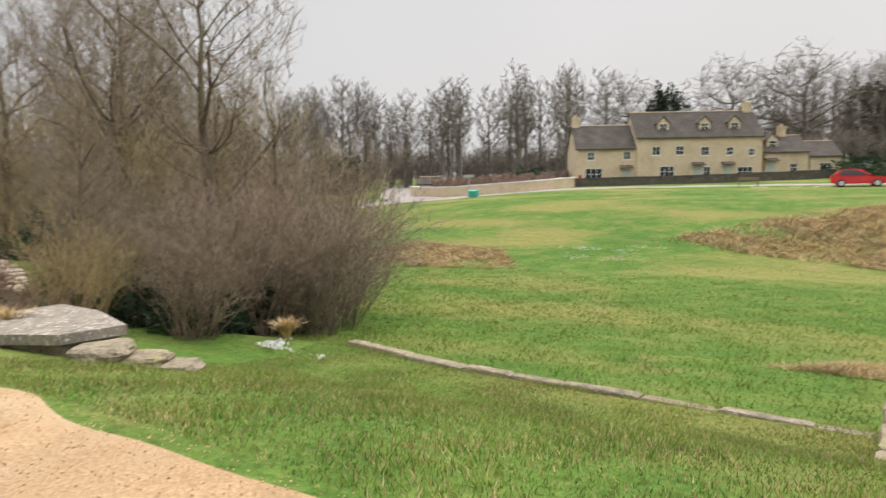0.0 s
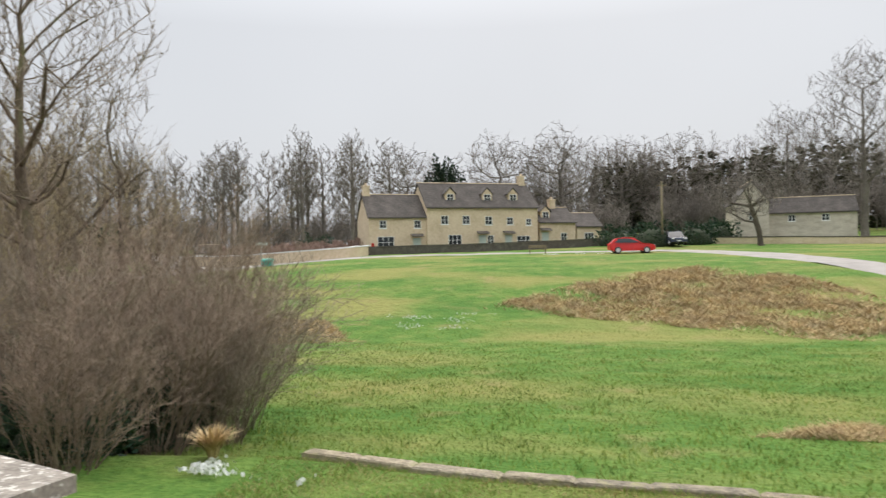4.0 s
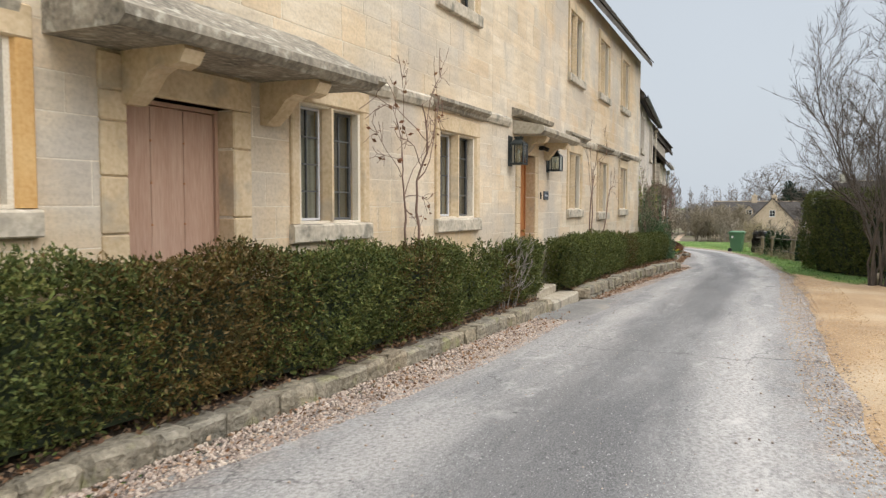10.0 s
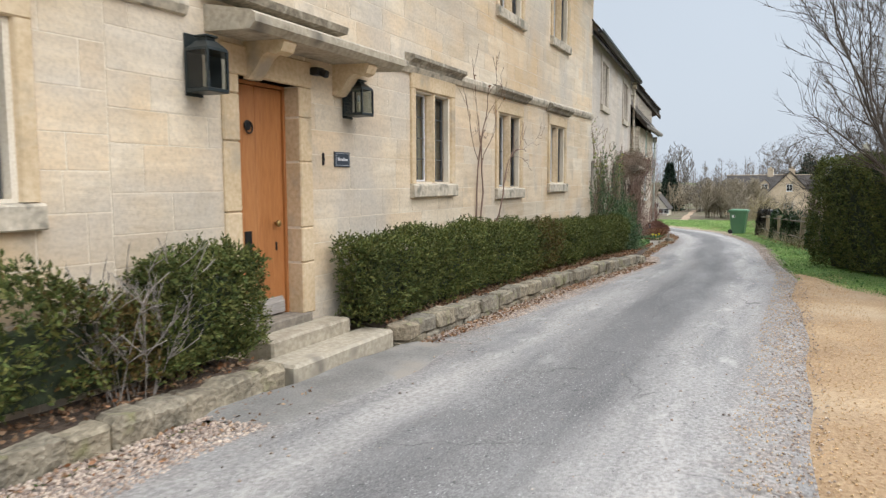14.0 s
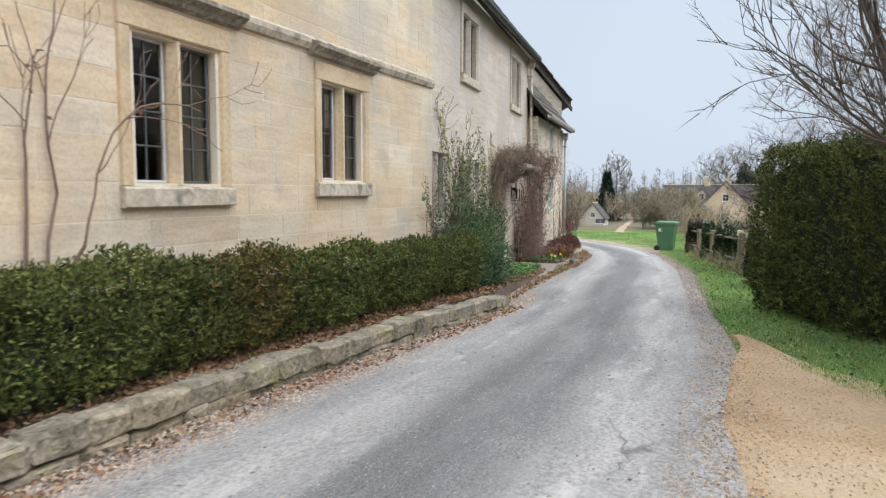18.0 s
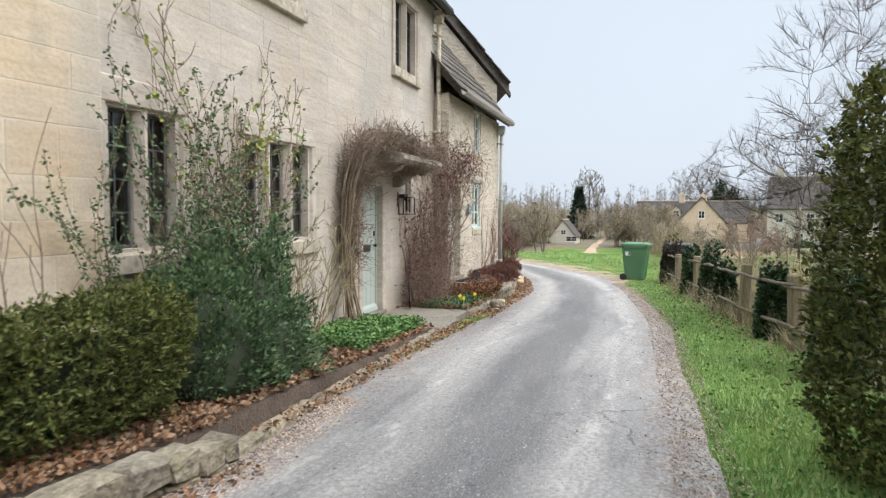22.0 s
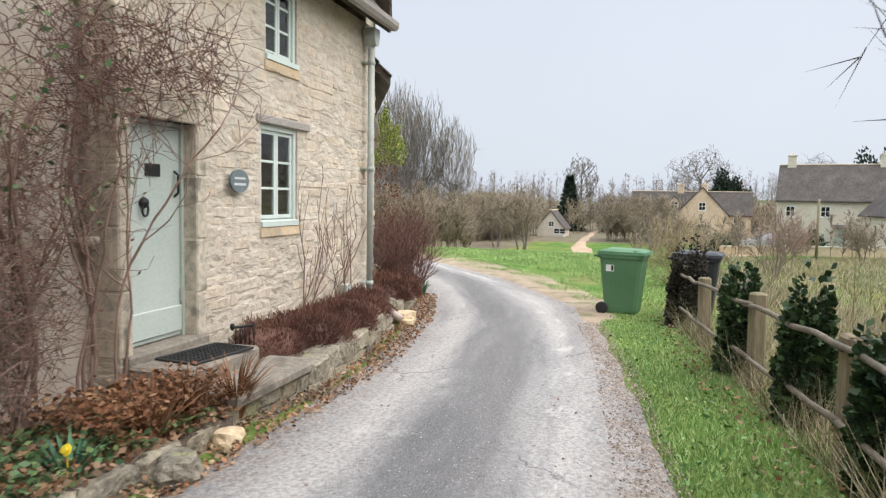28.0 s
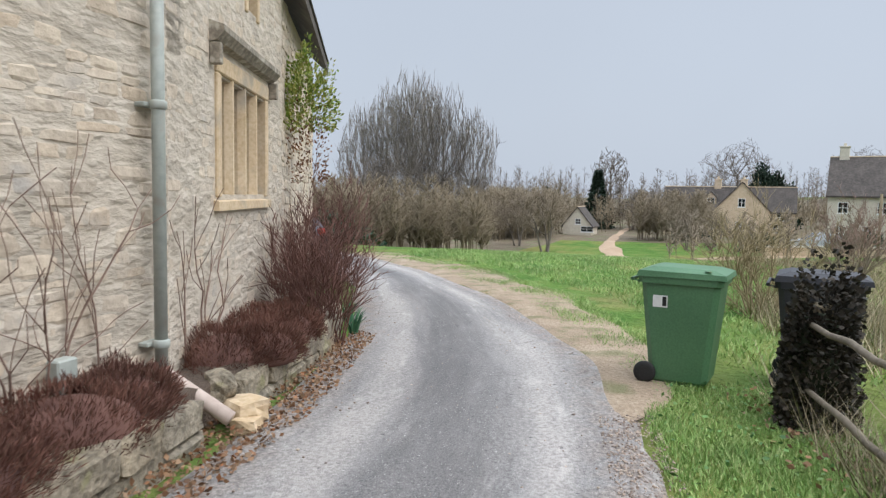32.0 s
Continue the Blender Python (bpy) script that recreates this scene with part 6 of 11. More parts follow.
downpipe(wall_place("wall_6", -49.13), -0.52, 3.0, "grey-green painted downpipe on rubble wall")
downpipe(wall_place("wall_5", -44.38), 0.3, 4.6, "grey-brown downpipe between two cottages", MAT_SILL)
gt = part("gutter", Shape().prism([(-0.36, 3.05), (-0.39, 3.1), (-0.39, 3.16), (-0.375, 3.16), (-0.375, 3.11), (-0.345, 3.07), (-0.3, 3.07), (-0.27, 3.11), (-0.27, 3.16), (-0.255, 3.16), (-0.255, 3.1), (-0.29, 3.05)], -0.1, 5.0, "x"), MAT_OAKGREY)
gt.matrix_basis = WALLS["wall_6"][1]
tagged(gt, "grey half-round eaves gutter", "gutter", kind="structure")
gt = part("gutter", Shape().prism([(-0.33, 4.58), (-0.36, 4.62), (-0.36, 4.68), (-0.345, 4.68), (-0.345, 4.63), (-0.25, 4.63), (-0.25, 4.68), (-0.235, 4.68), (-0.235, 4.62), (-0.27, 4.58)], -0.1, 8.9, "x"), MAT_BLACK)
gt.matrix_basis = WALLS["wall_5"][1]
tagged(gt, "dark eaves gutter on the cottage", "gutter", kind="structure")

cp = part("drain_pipe", Shape().tube([(-49.17, -2.3, -0.55), (-49.24, -2.05, -0.71), (-49.31, -1.8, -0.87)], 0.052, 14), MAT_PIPEPINK, smooth=True)
tagged(cp, "faded pinkish clay pipe lying on the stone edging", "pipe")
bx = part("junction_box", Shape().box(-0.07, 0.07, -0.09, 0, -0.42, -0.3, 0.01).tube([(0, -0.04, -0.42), (0, -0.04, -0.66)], 0.012, 8), MAT_PIPE)
bx.matrix_basis = wall_place("wall_6", -48.35, 0, 0.05)
tagged(bx, "small grey outdoor socket box on the wall", "socket box")

bs = thing("boot_scraper", pose(-45.5, -1.78, -0.56, 0, 0, -5), "black iron boot scraper beside the step", "boot scraper")
part("rail", Shape().tube([(0, 0, 0.22), (-0.28, 0, 0.2)], 0.011, 8), MAT_BLACK, bs, smooth=True)
for i in range(5):
    part("bar", Shape().tube([(-0.02 - 0.06 * i, 0, 0.22), (-0.02 - 0.06 * i, 0, 0)], 0.007, 6), MAT_BLACK, bs, smooth=True)
part("knob", Shape().lathe([(0.012, 0), (0.022, 0.02), (0.018, 0.05), (0.004, 0.06)], 12, Matrix.Translation((0.02, 0, 0.2))), MAT_BLACK, bs, smooth=True)
st = part("iron_stake", Shape().tube([(0, 0, 0), (0.004, 0, 0.2), (-0.004, 0.003, 0.42)], [0.014, 0.012, 0.014], 8).box(-0.03, 0.03, -0.012, 0.012, 0.3, 0.33, 0.004), MAT_BLACK, smooth=True)
st.matrix_basis = pose(-42.15, -1.85, -0.66)
tagged(st, "short black iron stake beside the doorstep", "stake")

mat_ = thing("door_mat", pose(-45.05, -1.72, -0.475, 0, 0, -4), "black rubber ring doormat on the step", "doormat")
part("border", Shape().box(-0.34, 0.34, -0.2, -0.18, 0, 0.02, 0.004).box(-0.34, 0.34, 0.18, 0.2, 0, 0.02, 0.004).box(-0.34, -0.32, -0.18, 0.18, 0, 0.02, 0.004).box(0.32, 0.34, -0.18, 0.18, 0, 0.02, 0.004), MAT_RUBBER, mat_)
s = Shape()
for i in range(9):
    s.box(-0.32, 0.32, -0.165 + 0.041 * i, -0.158 + 0.041 * i, 0.002, 0.016)
for i in range(16):
    s.box(-0.305 + 0.0405 * i, -0.298 + 0.0405 * i, -0.18, 0.18, 0.003, 0.0155)
part("grid", s, MAT_RUBBER, mat_)


def wheelie_bin(place, label, body, lid, sticker=False):
    b = thing("wheelie_bin", place, label, "wheelie bin")
    s = Shape()
    lo, hi = (0.24, 0.25), (0.29, 0.35)
    rings = [(0.0, 0.9), (0.04, 1.0), (0.5, 1.0), (0.92, 1.0), (0.925, 1.07), (0.99, 1.07)]
    v = []
    for z, k in rings:
        t = z / 0.99
        hx, hy = (lo[0] + (hi[0] - lo[0]) * t) * k, (lo[1] + (hi[1] - lo[1]) * t) * k
        v += [(-hx + 0.05, -hy, z), (hx - 0.05, -hy, z), (hx, -hy + 0.05, z), (hx, hy - 0.05, z), (hx - 0.05, hy, z), (-hx + 0.05, hy, z), (-hx, hy - 0.05, z), (-hx, -hy + 0.05, z)]
    f = [tuple(range(8))[::-1], tuple(range(40, 48))] + [(8 * r + i, 8 * r + (i + 1) % 8, 8 * r + 8 + (i + 1) % 8, 8 * r + 8 + i) for r in range(5) for i in range(8)]
    part("body", s.add(v, f), body, b)
    l = Shape().add([(-0.32, -0.4, 0.985), (0.32, -0.4, 0.985), (0.32, 0.38, 0.985), (-0.32, 0.38, 0.985), (-0.31, -0.39, 1.03), (0.31, -0.39, 1.03), (0.31, 0.36, 1.04), (-0.31, 0.36, 1.04), (-0.22, -0.28, 1.065), (0.22, -0.28, 1.065), (0.22, 0.25, 1.075), (-0.22, 0.25, 1.075)], [(3, 2, 1, 0), (8, 9, 10, 11)] + [(4 * r + i, 4 * r + (i + 1) % 4, 4 * r + 4 + (i + 1) % 4, 4 * r + 4 + i) for r in (0, 1) for i in range(4)])
    part("lid", l, lid, b, "ribbed plastic lid")
    part("handle", Shape().tube([(-0.26, 0.36, 0.93), (-0.26, 0.43, 0.95), (0.26, 0.43, 0.95), (0.26, 0.36, 0.93)], 0.016, 8), lid, b, smooth=True)
    part("axle", Shape().tube([(-0.3, 0.28, 0.1), (0.3, 0.28, 0.1)], 0.012, 8), MAT_BLACK, b, smooth=True)
    for sx in (-1, 1):
        w = part("wheel", Shape().lathe([(0.06, -0.026), (0.092, -0.026), (0.1, -0.012), (0.1, 0.012), (0.092, 0.026), (0.06, 0.026)], 20), MAT_RUBBER, b, "black rubber wheel", smooth=True, m=pose(sx * 0.29, 0.28, 0.1, 0, 90, 0))
        part("rim", Shape().lathe([(0.058, -0.02), (0.058, 0.02)], 16), MAT_BINDARK, w)
    if sticker:
        part("label", Shape().box(-0.2445, -0.2415, 0.1, 0.23, 0.72, 0.83), MAT_WHITE, b, "white paper label", m=pose(0, 0, 0, 0, -2.9, 0))
        part("label_print", Shape().box(-0.2465, -0.2446, 0.11, 0.145, 0.735, 0.82), MAT_BLACK, b, m=pose(0, 0, 0, 0, -2.9, 0))
    return b


GRASS_Z = lambda x, y: float(land(x, y))
wheelie_bin(pose(-52.45, 0.88, GRASS_Z(-52.45, 0.88) + 0.02, 0, 0, 172), "green plastic wheelie bin with white label on the verge", MAT_BIN, MAT_BIN, True)
wheelie_bin(pose(-52.75, 2.03, GRASS_Z(-52.75, 2.03) + 0.01, 0, 0, 174), "dark plastic wheelie bin behind the ivy post", MAT_BINDARK, MAT_BINDARK)
leafp = part("fallen_leaf", Shape().add([(0, 0, 0), (0.05, 0.03, 0.012), (0.1, 0.0, 0.004), (0.05, -0.035, 0.01), (0.0, 0.0, -0.003), (0.1, 0, 0.0)], [(0, 1, 2, 3), (3, 2, 5, 4)]), MAT_SHRUB)
leafp.matrix_basis = pose(-52.2, 1.05, GRASS_Z(-52.45, 0.88) + 1.07, 0, 0, 30)
tagged(leafp, "limp green leaf lying on the bin lid", "leaf")

# post and pole fence
FENCE = [(-38.3, 4.1), (-40.8, 3.55), (-43.15, 3.12), (-45.4, 2.86), (-47.5, 2.5), (-49.6, 2.1), (-51.5, 1.85)]
fence = thing("fence", pose(*FENCE[0], GRASS_Z(*FENCE[0])), "old timber post fence with round pole rails", "fence")
base = fence.matrix_basis.translation
rng = random.Random(5)
for i, (x, y) in enumerate(FENCE):
    z = GRASS_Z(x, y)
    t = Matrix.Translation(Vector((x, y, z)) - base) @ Euler((rng.uniform(-0.06, 0.06), rng.uniform(-0.06, 0.06), 0.3)).to_matrix().to_4x4()
    part("post", Shape().box(-0.07, 0.07, -0.065, 0.065, -0.3, 0.9 + rng.uniform(-0.04, 0.05), 0.02), MAT_FENCE, fence, m=t)
for (xa, ya), (xb, yb) in zip(FENCE, FENCE[1:]):
    for hh in (0.8, 0.32):
        pts = []
        for k in range(6):
            t = (k - 0.25) / 4.5
            x, y = xa + (xb - xa) * t, ya + (yb - ya) * t
            pts.append(Vector((x, y - 0.1, GRASS_Z(x, y) + hh + rng.uniform(-0.015, 0.015))) - base)
        part("pole_rail", Shape().tube(pts, [0.025, 0.022, 0.024, 0.021, 0.022, 0.02], 9), MAT_RAIL, fence, smooth=True)


# ---- cars, far off ----
def car(place, label, paint, length=3.9, width=1.68, height=1.46, hatch=True):
    c = thing("car", place, label, "car")
    L, W, H = length / 2, width / 2, height
    prof = [(-L, 0.35), (-L + 0.03, 0.62), (-L + 0.12, 0.78), (-L * 0.42, 0.92), (-L * 0.05, H - 0.06), (L * 0.3, H), (L * 0.72, H - 0.12), (L * 0.93, 0.95), (L, 0.75), (L, 0.35), (L * 0.8, 0.26), (-L * 0.85, 0.26)]
    body = Shape()
    n = len(prof)
    v = []
    for w, k in ((-W, 0.97), (-W * 1.0, 1.0), (W * 1.0, 1.0), (W, 0.97)):
        for x, z in prof:
            taper = 0.8 if z > 0.97 else 1.0
            v.append((x * (1 if abs(w) == W and k == 1 else 0.99), w * taper, z * (1 if k == 1 else 0.995)))
    f = [tuple(range(n)), tuple(range(3 * n, 4 * n))[::-1]] + [(r * n + i, (r + 1) * n + i, (r + 1) * n + (i + 1) % n, r * n + (i + 1) % n) for r in range(3) for i in range(n)]
    part("body", body.add(v, f), paint, c)
    glass = Shape()
    for s in (-1, 1):
        y = s * (W * 0.8 + 0.012)
        q = [(-L * 0.3, s * (W * 0.985), 0.95), (L * 0.78, s * (W * 0.985), 0.97), (L * 0.6, y, H - 0.14), (-L * 0.02, y, H - 0.12)]
        part("side_window", Shape().add(q, [(0, 1, 2, 3) if s < 0 else (3, 2, 1, 0)]), MAT_CARGLASS, c)
    part("windscreen", Shape().add([(-L * 0.43, -W * 0.88, 0.935), (-L * 0.43, W * 0.88, 0.935), (-L * 0.07, W * 0.74, H - 0.075), (-L * 0.07, -W * 0.74, H - 0.075)], [(3, 2, 1, 0)]), MAT_CARGLASS, c)
    for x in (-L * 0.62, L * 0.64):
        for s in (-1, 1):
            w = part("wheel", Shape().lathe([(0.2, -0.1), (0.29, -0.1), (0.31, -0.06), (0.31, 0.06), (0.29, 0.1), (0.2, 0.1)], 20), MAT_RUBBER, c, m=pose(x, s * (W - 0.08), 0.31, 90, 0, 0))
            part("rim", Shape().lathe([(0.19, -0.105), (0.19, 0.105)], 14), MAT_PALEFRAME, w)
    for s in (-1, 1):
        part("headlight", Shape().box(-L + 0.02, -L + 0.16, s * W * 0.72 - 0.16, s * W * 0.72 + 0.16, 0.62, 0.76, 0.03), MAT_WHITE, c)
        part("tail_light", Shape().box(L - 0.12, L + 0.005, s * W * 0.8 - 0.1, s * W * 0.8 + 0.1, 0.72, 0.92, 0.02), MAT_CARRED, c)
    part("number_plate", Shape().box(-L - 0.01, -L + 0.02, -0.25, 0.25, 0.42, 0.53), MAT_WHITE, c)
    return c


m_, t_, b_ = shader("dark_car_glass", 0.08)
b_.inputs["Base Color"].default_value = (0.015, 0.018, 0.02, 1)
MAT_CARGLASS = m_
car(pose(1.7, 65.0, GRASS_Z(1.7, 65.0) - 0.05, 0, 0, 184), "small red hatchback parked on the green", MAT_CARRED)
car(pose(8.0, 82, GRASS_Z(8.0, 82) + 0.12, 0, 0, 95), "dark navy car parked by the lane", MAT_CARNAVY, 4.2, 1.75, 1.55)
car(pose(-110.5, 8.5, GRASS_Z(-110.5, 8.5) + 0.1, 0, 0, 100), "pale blue-grey car parked before the far house", MAT_CARGREY, 4.2, 1.75, 1.5)
car(pose(-62.2, -10.8, GRASS_Z(-62.2, -10.8) + 0.05, 0, 0, 62), "dark car parked beyond the terrace end", MAT_CARNAVY, 4.1, 1.7, 1.5)


# ---- trees, shrubs, hedges ----
def grow(rng, pos, d, length, radius, depth, out, kids=5, shrink=0.62, spread=0.75, wander=0.16, lift=0.06, step=0.35, start=0.25, thin=0.25):
    """A wandering branch and its side branches, as sticks in out[depth]."""
    n = max(2, int(length / step))
    p, d = np.array(pos, float), np.array(d, float)
    r0 = radius
    pts = [p]
    for i in range(n):
        d = d + rng.normal(0, wander, 3) + np.array([0, 0, lift])
        d = d / np.linalg.norm(d)
        q = p + d * length / n
        r1 = radius * (1 - (1 - thin) * (i + 1) / n)
        out.setdefault(depth, []).append((*p, *q, r0, r1))
        p, r0 = q, r1
        pts.append((p, d, r1))
    if depth <= 0:
        return
    for k in range(kids):
        t = start + (1 - start) * (k + rng.uniform(0, 1)) / kids
        q, e, r = pts[max(1, min(n, int(round(t * n))))]
        side = np.cross(e, rng.normal(size=3))
        side /= np.linalg.norm(side) + 1e-9
        a = spread * rng.uniform(0.6, 1.25)
        grow(rng, q, e * math.cos(a) + side * math.sin(a), length * shrink * rng.uniform(0.7, 1.2) * (1.15 - 0.45 * t), r * 0.62, depth - 1, out, kids, shrink, spread, wander, lift, step * 0.8, start, thin)


def split_levels(out, keep):
    big = [s for k, v in out.items() if k >= keep for s in v]
    small = [s for k, v in out.items() if k < keep for s in v]
    return np.array(big), np.array(small)


def bare_tree(place, label, seed, height=8.0, radius=0.2, depth=4, kids=5, bark=MAT_BARK, twig=MAT_TWIG, spread=0.7, lean=(0, 0), wander=0.14, stems=1, lift=0.06, start=0.3, shrink=0.6, name="tree", category="tree", group="", keep=None, sides=3, step=0.4, fuzz=(6, 0.5, 0.006, 2)):
    rng = np.random.default_rng(seed)
    out = {}
    for i in range(stems):
        a = rng.uniform(0, 6.28)
        off = 0.0 if stems == 1 else radius * 1.4
        d = np.array([lean[0] + (0.0 if stems == 1 else 0.35 * math.cos(a)), lean[1] + (0.0 if stems == 1 else 0.35 * math.sin(a)), 1.0])
        grow(rng, (off * math.cos(a), off * math.sin(a), -0.3), d / np.linalg.norm(d), height * (0.62 if stems == 1 else rng.uniform(0.5, 0.7)), radius * (1 if i == 0 else rng.uniform(0.5, 0.8)), depth, out, kids, shrink, spread, wander, lift, step, start)
    big, small = split_levels(out, depth - 1 if keep is None else keep)
    t = thing(name, place, label, category, group)
    part("trunk", sticks_mesh("trunk", big, bark, 7), None, t)
    if len(small):
        small[:, 6:] = np.maximum(small[:, 6:], fuzz[2] * 0.9)
        part("crown", crown_mesh("crown", small, spray(small[small[:, 6] < 0.3 * radius], rng, *fuzz), twig, sides), None, t, "fine bare twigs")
    return t


def crown_tree(place, label, seed, trunk, radius, crowns, rounds, twig=MAT_TWIG, bark=MAT_BARK, fuzz=(5, 0.45, 0.005, 2), rise=0.5, min_r=0.005, sub=3, keep=0.1, group="", name="tree", category="tree", clear=0.3, taper=0.56):
    """A tree that fills its crown: limbs, branches and twigs, round by round, each grown from the nearest wood below it.
    trunk: points of the bole; crowns: (centre, radii, share) ellipsoids; rounds: how many new branches each time."""
    rng = np.random.default_rng(seed)
    tp = np.array(trunk, float)
    dl = np.concatenate([[0], np.cumsum(np.linalg.norm(np.diff(tp, axis=0), axis=1))])
    u = np.linspace(0, dl[-1], max(6, len(tp) * 3))
    pos = np.stack([np.interp(u, dl, tp[:, k]) for k in range(3)], 1)
    pos[1:] += rng.normal(0, 0.12 * radius, (len(pos) - 1, 3))
    par = list(range(-1, len(pos) - 1))
    ok = u > clear * dl[-1]
    for j, n in enumerate(rounds):
        pts = []
        for c, r, share in crowns:
            k = int(n * share)
            v = rng.normal(size=(k, 3))
            v /= np.linalg.norm(v, axis=1, keepdims=True)
            f = rng.uniform(0.45 if j == 0 else 0.15, 1, (k, 1)) ** (0.4 if j else 0.5)
            lump = 1 + 0.16 * np.sin(v[:, :1] * 4 + seed) * np.sin(v[:, 1:2] * 5 + v[:, 2:] * 4 + seed * 2)
            pts.append(np.array(c) + v * f * lump * np.array(r))
        pts = np.concatenate(pts)
        base = pos.copy()
        dv = pts[:, None, :] - base[None]
        dist = np.linalg.norm(dv, axis=2)
        flat = np.linalg.norm(dv[..., :2], axis=2)
        cost = dist + 1.6 * np.maximum(0, rise * flat - dv[..., 2]) + np.where(ok, 0, 1e3)[None]
        best = cost.argmin(1)
        add, padd = [], []
        m = sub if j < len(rounds) - 1 else 2
        for p, b in zip(pts, best):
            a = base[b]
            d = p - a
            ln_ = np.linalg.norm(d)
            side = rng.normal(0, 0.07 * ln_, 3) - np.array([0, 0, 0.05 * ln_])
            last = b
            for i in range(1, m + 1):
                t = i / m
                add.append(a + d * t + side * 4 * t * (1 - t))
                padd.append(last)
                last = len(pos) + len(add) - 1
        pos = np.concatenate([pos, np.array(add)])
        par += padd
        ok = np.concatenate([ok, np.ones(len(add), bool)])
    w = np.zeros(len(pos))
    kids = np.bincount(np.array(par[1:]), minlength=len(pos))
    w[kids == 0] = 1
    for i in range(len(pos) - 1, 0, -1):
        w[par[i]] += w[i]
    r = np.maximum(radius * (w / w[0]) ** taper, min_r)
    r[0] *= 1.35
    i = np.arange(1, len(pos))
    q = np.array(par[1:])
    segs = np.concatenate([pos[q], pos[i], np.minimum(r[q], r[i] * 1.35)[:, None], r[i][:, None]], 1)
    thick = r[i] > keep * radius
    t = thing(name, place, label, category, group)
    part("trunk", sticks_mesh("trunk", segs[thick], bark, 7), None, t)
    thin = segs[~thick]
    part("crown", crown_mesh("crown", thin, spray(thin[-2 * rounds[-1]:], rng, *fuzz), twig, 3), None, t, "fine bare twigs")
    return t


def on_land(x, y, turn=0.0, scale=1.0, sink=0.0):
    return pose(x, y, GRASS_Z(x, y) - sink, 0, 0, turn) @ Matrix.Diagonal((scale, scale, scale, 1))


def thicket(place, label, seed, height=3.2, stems=26, spread=0.5, twig=MAT_TWIGRED, depth=2, kids=6, group="roadside thicket", base=0.5, radius=0.018, lift=0.02, fuzz=(6, 0.28, 0.004, 1)):
    """A bush of many bare arching stems."""
    rng = np.random.default_rng(seed)
    t = thing("shrub", place, label, "shrub", group)
    for i in range(stems):
        out = {}
        a, r = rng.uniform(0, 6.28), base * math.sqrt(rng.uniform())
        d = np.array([math.cos(a) * spread * rng.uniform(0.2, 1.2), math.sin(a) * spread * rng.uniform(0.2, 1.2), 1.0])
        grow(rng, (r * math.cos(a), r * math.sin(a), -0.1), d / np.linalg.norm(d), height * rng.uniform(0.6, 0.95), radius * rng.uniform(0.6, 1.2), depth, out, kids, 0.42, 0.65, 0.13, lift, 0.3, 0.25)
        segs = np.array([s for v in out.values() for s in v])
        segs[:, 6:] = np.maximum(segs[:, 6:], 0.0035)
        part("stem", crown_mesh("stem", segs, spray(segs[segs[:, 6] < radius * 0.95], rng, *fuzz), twig, 3), None, t)
    return t


def leaf_mound(name, place, label, category, seed, radii, count, size, material, width=0.5, core=None, group="", lumpy=0.25, up=0.4, kind="", boxy=0.0):
    """A rounded mass of leaves about an uneven core."""
    rng = np.random.default_rng(seed)
    n = rng.normal(size=(count, 3))
    n /= np.linalg.norm(n, axis=1, keepdims=True)
    n[:, 2] = np.abs(n[:, 2]) * 1.0
    n[:, :2] /= np.maximum(np.hypot(n[:, 0], n[:, 1]), 0.03)[:, None] ** boxy
    bump = 1 + lumpy * np.sin(n[:, 0] * 5 + seed) * np.cos(n[:, 1] * 6 + 2 * seed) + lumpy * 0.5 * np.sin(n[:, 2] * 11 + n[:, 0] * 9)
    pos = n * np.array(radii) * (bump * rng.uniform(0.82, 1.04, count))[:, None]
    d = n + rng.normal(0, 0.5, (count, 3)) + np.array([0, 0, up])
    t = thing(name, place, label, category, group, kind)
    part("foliage", leaves_mesh("foliage", pos, d, size * rng.uniform(0.6, 1.3, count), material, rng, width), None, t)
    # Where the core is MAT_YEWCORE, its colour paints the shade behind the leaves.
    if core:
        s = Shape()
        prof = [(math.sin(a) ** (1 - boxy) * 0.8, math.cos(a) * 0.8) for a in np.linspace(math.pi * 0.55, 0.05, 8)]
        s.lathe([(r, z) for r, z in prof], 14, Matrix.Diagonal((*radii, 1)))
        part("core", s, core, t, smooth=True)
    return t


